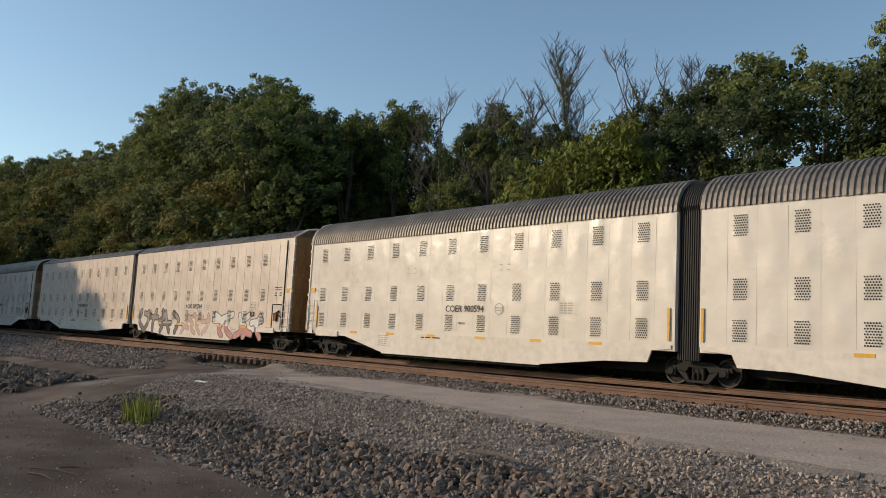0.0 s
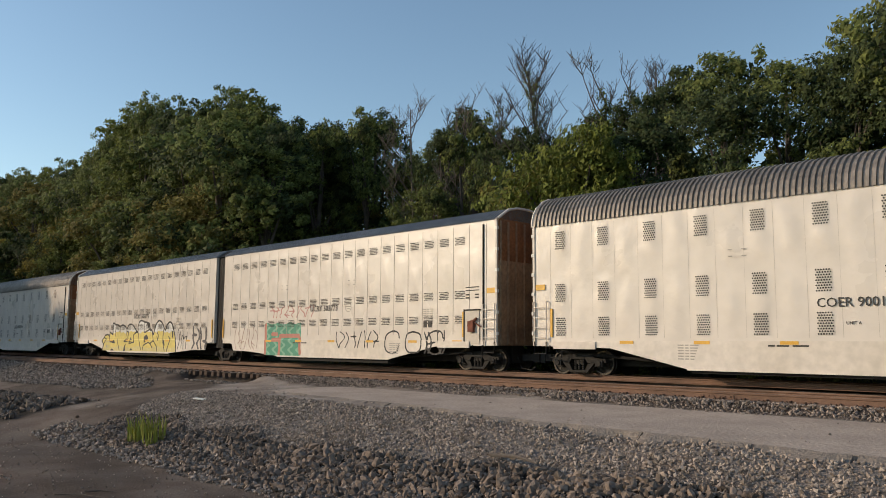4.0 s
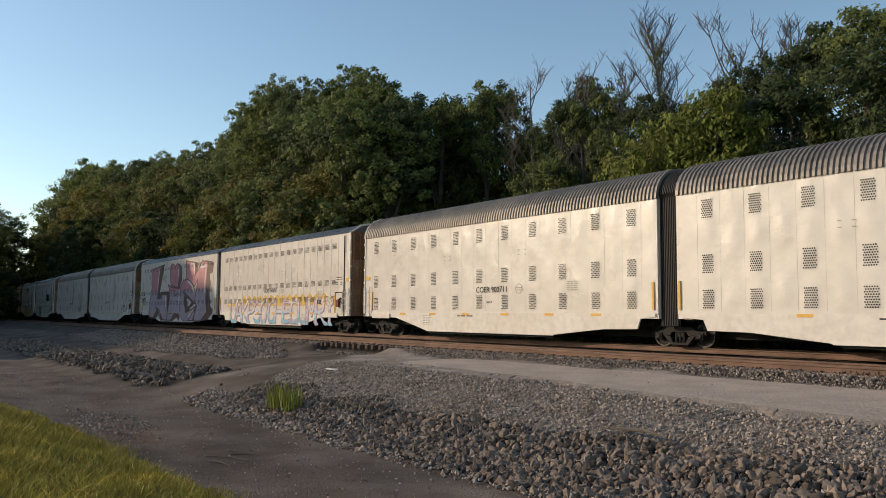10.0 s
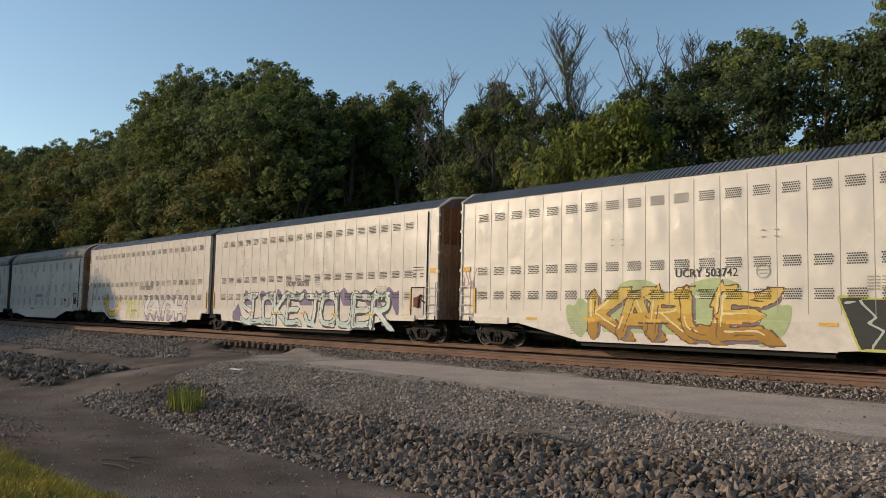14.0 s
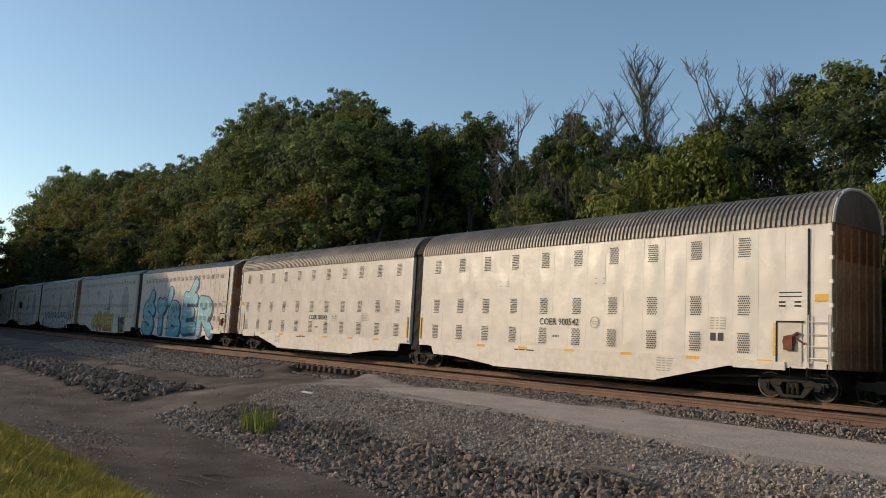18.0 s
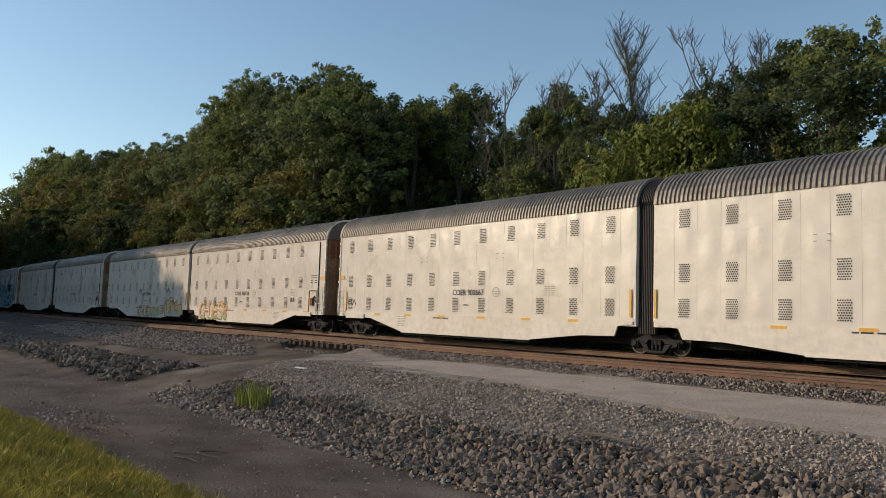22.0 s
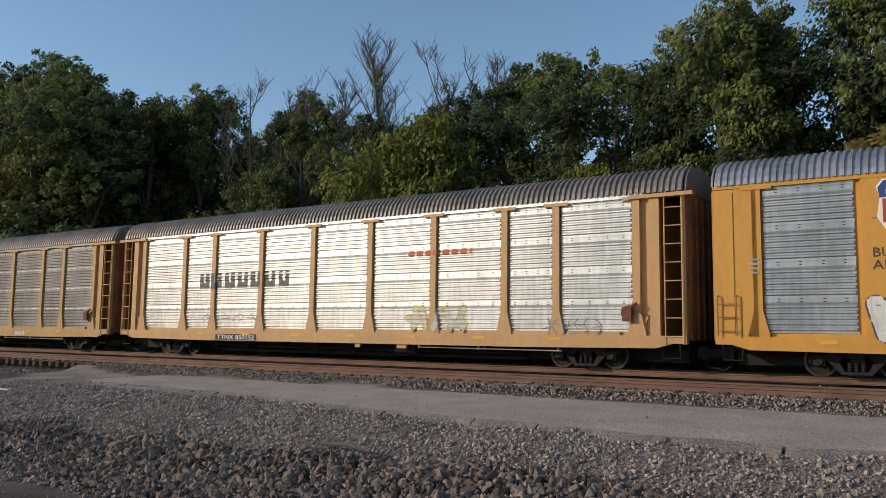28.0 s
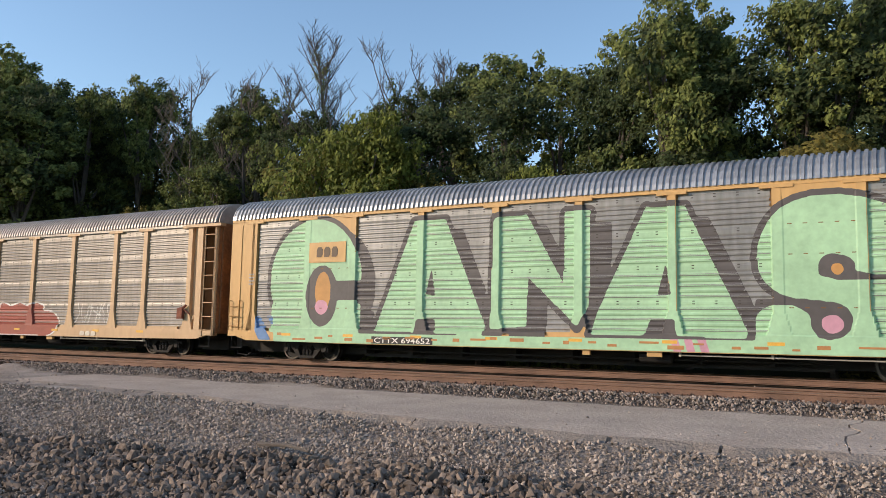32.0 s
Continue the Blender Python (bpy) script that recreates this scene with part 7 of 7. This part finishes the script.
KINDS = [(16, 4.0, M_LEAF, 0.12), (16, 3.6, M_LEAF3, 0.12), (15, 4.3, M_LEAF, 0.06), (14, 3.5, M_LEAF2, 0.06), (17, 4.2, M_LEAF3, 0.1), (9, 3.0, M_LEAF2, 0.0), (16, 3.8, M_LEAF, 0.08), (8, 3.2, M_LEAF4, 0.0), (6, 2.4, M_LEAF3, 0.0), (26, 6.2, M_LEAF, 0.08), (25, 5.8, M_LEAF3, 0.08), (26, 6.4, M_LEAF2, 0.06)]
LABELS = {M_LEAF: "broadleaf tree in full green late-summer leaf", M_LEAF3: "dark green broadleaf tree in full leaf", M_LEAF2: "olive-yellow tree turning towards autumn", M_LEAF4: "sunlit yellow-green bush beside the track"}
kinds = {}


def kind_of(i):
    """The first tree of a kind, built when it is called for."""
    hgt, sp, m, lo = KINDS[i]
    return tree(i + 1, hgt, sp, m, low=lo, label=LABELS[m] if hgt > 7 else "dark green bush, some copies unseen shade casters", name="tree" if hgt > 8.5 else "bush", clumps=430 if hgt > 20 else 210 if hgt > 10 else 170, leaf=0.085 if hgt < 10 else 0.15 if hgt > 20 else 0.112, leaves=48 if hgt > 20 else 58)


rnd, mix_rnd = random.Random(11), random.Random(12)


def put(k, x, y, top, wide=1.0):
    """A tree of one of the kinds whose top reaches the given height."""
    z = height(x, y) - 0.15
    if top - z > 20.5 and x > -125 and k in (0, 1, 2, 3, 4, 6):
        k = 11 if k == 3 else 9 if k in (0, 2, 6) else 10
    s = (top - z) / (KINDS[k][0] * 0.97)
    m = pose(x, y, z, rnd.uniform(-3, 3), rnd.uniform(-3, 3), rnd.uniform(-50, 50))
    if k not in kinds:
        o = kinds[k] = kind_of(k)
        o.matrix_basis = m
    else:
        o = copy_thing(kinds[k], m)
    o.scale = (s * wide, s * wide, s)
    return o


SKY = [(-260, 30), (-222, 26), (-196, 32), (-177, 31), (-148, 28), (-129, 26), (-113, 25), (-97, 23.7), (-88, 28), (-80, 27.2), (-70, 24.4), (-65, 25), (-59, 22.5), (-56, 20.3), (-51, 18.7), (-47, 17.5), (-43, 18.1), (-41.8, 17.8), (-40.2, 14.3), (-38, 13.7), (-36.2, 15.4), (-34, 15.6), (-32, 14.4), (-30, 13.3), (-26.5, 13.2), (-23, 14.7), (-19, 15.4), (-17, 15.2), (-14, 14.2), (-12.4, 14.6), (-10, 16.5), (-8.7, 16), (-7, 13.6), (-5.4, 14.4), (-4.5, 15.8), (-2, 15.8), (6, 16.5), (20, 16)]


def skyline(x, y):
    return 1.4 + (lerp(x * 36 / y, *SKY) - 1.4) * y / 36


for row, (y0, k0, step, ch) in enumerate(((31.6, 0.64, 4.2, (0, 2, 3, 5, 8, 4, 2)), (34.5, 0.90, 4.4, (0, 1, 2, 4, 6, 3)), (37.5, 1.03, 2.7, (0, 1, 4, 6, 0)), (44, 0.98, 7.5, (1, 4, 6)))):
    x = 15.0
    while x > -235:
        y = y0 + rnd.uniform(-1.0, 1.0) + curve_y(x)
        if -53 < x < -38 and row < 3:
            y += (11, 9, 5)[row]
        k = rnd.choice(ch)
        if x > -33 and k in (0, 2, 6) and mix_rnd.random() < 0.7:
            k = mix_rnd.choice((1, 4))
        elif x < -45 and k in (1, 4) and mix_rnd.random() < 0.7:
            k = mix_rnd.choice((0, 2, 6))
        top = min(skyline(x + dx, y) for dx in ((-4, 0, 4) if x < -85 else (0,))) * k0 * rnd.uniform(0.95, 1.0)
        put(k, x, y, top, rnd.uniform(0.8, 0.95) if row == 2 else rnd.uniform(1.1, 1.3))
        x -= step * rnd.uniform(0.85, 1.2) * max(1, top / 16) * (1.5 if x < -120 else 1)
for x in (-70, -66, -62.5, -59, -55.5, -52, -48.5):
    put(1 if x % 1 else 4, x, 44, skyline(x, 44) * 0.98, 1.1)
for x in (-90.6, -87.5, -84.2, -80.5, -76.5, -70.2, -67.0, -62.5):
    put(0, x, 38.5, skyline(x, 38.5) * 1.0, 0.75)
# single trees and bushes that stand out
for k, x, y, top, wide in ((7, -24.2, 30.6, 10.6, 0.9), (7, -22.4, 30.8, 11.3, 0.9), (7, -21.2, 31.0, 10.2, 0.8), (2, -55.5, 31.5, 19.0, 1.1), (0, -58.0, 33.0, 20.0, 1.1), (1, -54.0, 34.0, 18.4, 1.0), (3, -62.5, 32.3, 14.0, 1.1), (3, -68.0, 32.5, 13.0, 1.1), (5, -38.0, 30.8, 7.8, 0.8), (7, -31.0, 30.6, 7.4, 0.6), (7, -13.5, 30.6, 8.0, 0.7), (2, -8.6, 34, 15.6, 0.9), (2, -9.0, 36.5, 16.6, 0.85), (0, -3.5, 35, 15.8, 1.0)):
    put(k, x, y, top, wide)
FORK, TWIG = "bare dead tree with forked grey limbs", "bare dead tree with fine upright twigs"
for i, (x, y, hh, n, sp, lb) in enumerate(((-28.8, 37.5, 20.6, 30, 0.85, "tall bare dead tree wound with thin vines"), (-39.8, 37.5, 19.2, 9, 0.95, FORK), (-37.5, 37.5, 17.6, 5, 0.6, FORK), (-35.2, 37.0, 17.8, 7, 0.7, FORK), (-33.2, 37.0, 17.6, 8, 0.7, FORK), (-25.1, 37.5, 18.2, 16, 0.75, TWIG), (-23.6, 38.0, 17.6, 13, 0.75, TWIG), (-22.1, 38.0, 17.5, 14, 0.8, TWIG))):
    d = dead_tree(200 + i, hh, n, sp, lb, vine=i in (0, 4, 5, 6))
    d.matrix_basis = pose(x, y, height(x, y) - 0.2, 0, 0, i * 50)
    zt = max(v.co.z for v in d.children[0].data.vertices)
    d.scale = [(hh - height(x, y)) / zt] * 3
FAR_FILL = ((-188, 30, 17), (-186, 26.5, 18), (-192, 34, 18), (-200, 38, 19))
# tall dark trees where the line bends out of sight, and those whose shade falls on the train
for x, y, top in ((-150, 5, 25), (-158, 11, 25), (-168, 15, 24.5), (-150, -5, 27), (-178, 19, 24), (-188, 22, 23), (-197, 25, 22), (-172, 6, 27), (-160, 2, 25), (-140, -6, 25), (-150, 9, 17), (-160, 16, 16), (-172, 20, 16), (-184, 24, 15)):
    put(rnd.choice((2, 6, 2)), x, y, top, 1.25)
for x, y, top in FAR_FILL:
    put(1, x, y, top, 1.3)
for x, y, top in ((-140, 5, 8), (-146, 9, 8), (-152, 13, 9), (-160, 18, 9), (-168, 21, 9), (-178, 24, 9), (-136, 1, 8), (-186, 27, 9)):
    put(5 if x % 3 else 8, x, y, top, 1.7)
# out of view: enlarged bush copies stand in for the trees shading the train
for x, y, top in ((-71, -18, 11.5), (-80, -19, 14), (-89, -18, 17), (-98, -19, 20), (-106, -18, 23), (-113, -19, 26), (-120, -18, 30), (-128, -18, 32), (-136, -20, 33), (-146, -19, 34), (-156, -18, 34), (-168, -18, 34), (-180, -16, 34), (-124, -26, 32), (-140, -28, 35), (-195, -10, 34)):
    put(8, x, y, top - 3.0, 1.0)

# unseen bushes added behind the camera, only to cast shade on the grass
for x in (-32, -28.5, -25, -21.5, -18):
    put(8, x, -8.0 + 0.1 * (x + 25), 3.5, 1.2)

# ---- broken stone, gravel and grass ----
OCTA = np.array([(1, 0, 0), (-1, 0, 0), (0, 1, 0), (0, -1, 0), (0, 0, 1), (0, 0, -1)], float)
OCTF = np.array([(0, 2, 4), (2, 1, 4), (1, 3, 4), (3, 0, 4), (2, 0, 5), (1, 2, 5), (3, 1, 5), (0, 3, 5)])
g = np.random.default_rng(4)


def turns(n):
    q = g.normal(size=(n, 4))
    q /= np.linalg.norm(q, axis=1, keepdims=True)
    w, x, y, z = q.T
    return np.stack([1 - 2 * (y * y + z * z), 2 * (x * y - z * w), 2 * (x * z + y * w), 2 * (x * y + z * w), 1 - 2 * (x * x + z * z), 2 * (y * z - x * w), 2 * (x * z - y * w), 2 * (y * z + x * w), 1 - 2 * (x * x + y * y)], 1).reshape(n, 3, 3)


def scatter(name, label, category, material, pts, sizes, sink=0.25, parent=None):
    """Small stones lying on the ground, as one mesh."""
    n = len(pts)
    base = OCTA[None] * g.uniform(0.55, 1.25, (n, 6, 1)) * np.array([1.15, 0.9, 0.75]) + g.uniform(-0.22, 0.22, (n, 6, 3))
    v = np.einsum("nij,nkj->nki", turns(n), base) * sizes[:, None, None]
    z = np.array([height(x, y) for x, y in pts]) + sizes * (0.75 - sink)
    v += np.column_stack([pts, z])[:, None, :]
    f = (OCTF[None] + 6 * np.arange(n)[:, None, None]).reshape(-1, 3)
    me = bpy.data.meshes.new(name)
    me.from_pydata(v.reshape(-1, 3).tolist(), [], f.tolist())
    me.materials.append(material)
    o = new(name, me)
    o.parent = parent
    return tagged(o, label, category, kind="stuff")


def spots(n, x0, x1, y0, y1, want):
    """Random places of one ground zone."""
    out = []
    while len(out) < n:
        x, y = g.uniform(x0, x1), g.uniform(y0, y1)
        if want(x, y):
            out.append((x, y))
    return np.array(out)


# large broken stone beside the lane: the nearest as pieces of their own
riprap = empty("riprap", "bank of large broken grey quarry stone", "stone bank")
riprap["kind"] = "structure"
stone_meshes = []
for i in range(14):
    bm = bmesh.new()
    bmesh.ops.create_icosphere(bm, subdivisions=1, radius=1.0)
    r = random.Random(300 + i)
    ax = [Vector((r.uniform(-1, 1), r.uniform(-1, 1), r.uniform(-1, 1))).normalized() for _ in range(7)]
    for v in bm.verts:
        for a in ax:                                   # flat broken faces
            d = v.co.dot(a)
            if d > 0.45:
                v.co -= a * (d - 0.45)
        v.co = Vector((v.co.x * 1.2, v.co.y * 0.9, v.co.z * 0.75))
    me = bpy.data.meshes.new("stone")
    bm.to_mesh(me)
    bm.free()
    me.materials.append(M_STONE)
    stone_meshes.append(me)
near = spots(300, -17.5, -4.0, 9.5, 11.7, lambda x, y: zone(x, y) == 6)
for x, y in near:
    o = new("stone", stone_meshes[int(g.integers(14))])
    o.parent = riprap
    s = float(g.uniform(0.08, 0.165))
    o.matrix_basis = pose(x, y, height(x, y) + s * 0.35, float(g.uniform(0, 360)), float(g.uniform(0, 360)), float(g.uniform(0, 360)))
    o.scale = (s, s, s)


def rocks(name, label, pts, lo, hi, parent=None):
    """Larger stones with flat broken faces, joined."""
    co, fc, off = [], [], 0
    src = [(np.array([v.co[:] for v in m.vertices]), np.array([p.vertices[:] for p in m.polygons])) for m in stone_meshes]
    R = turns(len(pts))
    for i, (x, y) in enumerate(pts):
        v, f = src[i % 14]
        s = g.uniform(lo, hi)
        co.append(v @ R[i].T * s + (x, y, height(x, y) + s * 0.3))
        fc.append(f + off)
        off += len(v)
    me = bpy.data.meshes.new(name)
    me.from_pydata(np.concatenate(co).tolist(), [], np.concatenate(fc).tolist())
    me.materials.append(M_STONE)
    o = new(name, me)
    o.parent = parent
    return tagged(o, label, "stones", kind="stuff")


rocks("broken_stone", "large broken grey stone along the lane", spots(7400, -28, 7, 9.4, 12.3, lambda x, y: zone(x, y) == 6), 0.045, 0.125)
rocks("broken_stone", "large broken grey stone along the lane", spots(600, -18, 4, 9.5, 11.8, lambda x, y: zone(x, y) == 6), 0.07, 0.15)
rocks("stone_windrow", "low heap of broken grey stone", spots(2600, -76, -30, 9.0, 13.2, lambda x, y: zone(x, y) == 6), 0.08, 0.20)
scatter("gravel_chips", "loose grey gravel chips", "gravel", M_PEBBLE, spots(44000, -29, 7, 9.7, 15.1, lambda x, y: zone(x, y) in (0, 6)), 0.014 + 0.036 * g.random(44000) ** 1.6)
scatter("gravel_chips", "loose grey gravel chips at the stone's foot", "gravel", M_PEBBLE, spots(5000, -28, 6, 9.2, 10.6, lambda x, y: zone(x, y) in (6, 3) and y > 9.3), g.uniform(0.025, 0.07, 5000))
scatter("ballast_stones", "dark brown ballast stones beside the rails", "ballast", M_BALLAST_STONE, spots(13000, -42, 8, 18.65, 19.8, lambda x, y: zone(x, y) == 1), g.uniform(0.022, 0.055, 13000))
scatter("ballast_stones", "dark brown ballast stones between the rails", "ballast", M_BALLAST_STONE, spots(5000, -45, 8, 19.85, 23.6, lambda x, y: True), g.uniform(0.03, 0.06, 5000), sink=0.95)
scatter("ballast_stones", "grey ballast stones spread beside the line", "ballast", M_BALLAST_STONE, spots(9000, -80, -31, 13.5, 19.2, lambda x, y: zone(x, y) == 1), g.uniform(0.04, 0.10, 9000))
scatter("path_chips", "a few loose stones on the path", "gravel", M_PEBBLE, spots(260, -28, 5, 15.2, 18.7, lambda x, y: zone(x, y) == 2), g.uniform(0.02, 0.05, 260))
scatter("lane_chips", "loose stones scattered on the lane", "gravel", M_PEBBLE, spots(1500, -45, -3, 4.8, 9.6, lambda x, y: zone(x, y) == 3), g.uniform(0.012, 0.035, 1500))


def blades(name, label, category, material, pts, lo, hi, width, lean=0.35, kind="stuff"):
    n = len(pts)
    z = np.array([height(x, y) for x, y in pts]) - 0.02
    b = np.column_stack([pts, z])
    a = g.uniform(0, 6.283, n)
    w = np.column_stack([np.cos(a), np.sin(a), 0 * a]) * width * g.uniform(0.6, 1.3, (n, 1))
    up = np.column_stack([g.normal(0, lean, n), g.normal(0, lean, n), np.ones(n)]) * g.uniform(lo, hi, (n, 1))
    v = np.stack([b - w, b + w, b + up * 0.6 + w * 0.7, b + up * 1.0 + up * np.array([0.3, 0.3, 0]) , b + up * 0.6 - w * 0.7], 1)
    me = bpy.data.meshes.new(name)
    me.from_pydata(v.reshape(-1, 3).tolist(), [], np.arange(5 * n).reshape(-1, 5).tolist())
    me.materials.append(material)
    return tagged(new(name, me), label, category, kind=kind)


blades("grass", "sunlit yellow-green mown grass on the bank", "grass", M_GRASS, spots(52000, -34, -4, 0.6, 6.2, lambda x, y: zone(x, y) == 4 and wob(x, y, 1.1, 1.0) + wob(x, y, 3.7, 0.8) > g.uniform(-1.1, 0.5)), 0.05, 0.20, 0.011, 0.45)
blades("dry_stalks", "thin dry stalks along the edge of the grass", "grass", M_STALK, spots(220, -20, -6, 4.4, 6.4, lambda x, y: zone(x, y) == 4 and zone(x, y + 0.45) != 4 and wob(x, y, 0.9, 1.0) > -0.1), 0.14, 0.42, 0.007, 0.22)
weed = spots(130, -22.9, -20.8, 10.1, 10.9, lambda x, y: min(((x + c) / 0.22) ** 2 + ((y - 10.45) / 0.3) ** 2 for c in (22.4, 22.1, 21.4)) < 1)
blades("weed_clump", "upright yellow-green weeds growing among the stones", "plant", M_WEED, weed, 0.30, 0.85, 0.022, 0.10, kind="")
bm = bmesh.new()
box(bm, -0.22, 0.22, -0.09, 0.09, 0, 0.05)
bmesh.ops.bevel(bm, geom=bm.edges[:], offset=0.015, segments=1, affect="EDGES")
o = obj("pale_slab", bm, M_SIGNW)
o.matrix_basis = pose(-24.9, 13.6, height(-24.9, 13.6) + 0.01, 0, 4, 20)
tagged(o, "small pale stone slab lying on gravel", "stone")
bm = bmesh.new()
tube(bm, [(0, 0, 0), (0.8, 0.05, 0.05), (1.5, -0.05, 0.03)], [0.04, 0.035, 0.02], 6)
o = obj("fallen_branch", bm, M_DEAD)
o.matrix_basis = pose(-10.6, 11.95, height(-10.6, 11.95) + 0.12, 0, 0, -12)
tagged(o, "bleached fallen branch lying on the stones", "branch")

scatter("lane_rubble", "broken stones and crumbled tar at the grass edge", "stones", M_PEBBLE, spots(330, -28, -19, 5.0, 7.2, lambda x, y: ((x + 23.5) / (4.4 * g.random())) ** 2 + ((y - 6.1) / 0.9) ** 2 < 1), g.uniform(0.012, 0.06, 330))
for i, (x, y, a, ln) in enumerate(((-17.2, 6.4, 25, 1.3), (-16.6, 6.2, 12, 0.9), (-17.0, 6.9, 40, 0.7))):
    bm = bmesh.new()
    tube(bm, [(0, 0, 0), (ln * 0.5, 0.04, 0.02), (ln, -0.03, 0.01)], [0.018, 0.015, 0.008], 5)
    o = obj("dry_stick", bm, M_DEAD)
    o.matrix_basis = pose(x, y, height(x, y) + 0.03, 0, 0, a)
    tagged(o, "thin bleached stick lying on the lane", "stick")

motions()
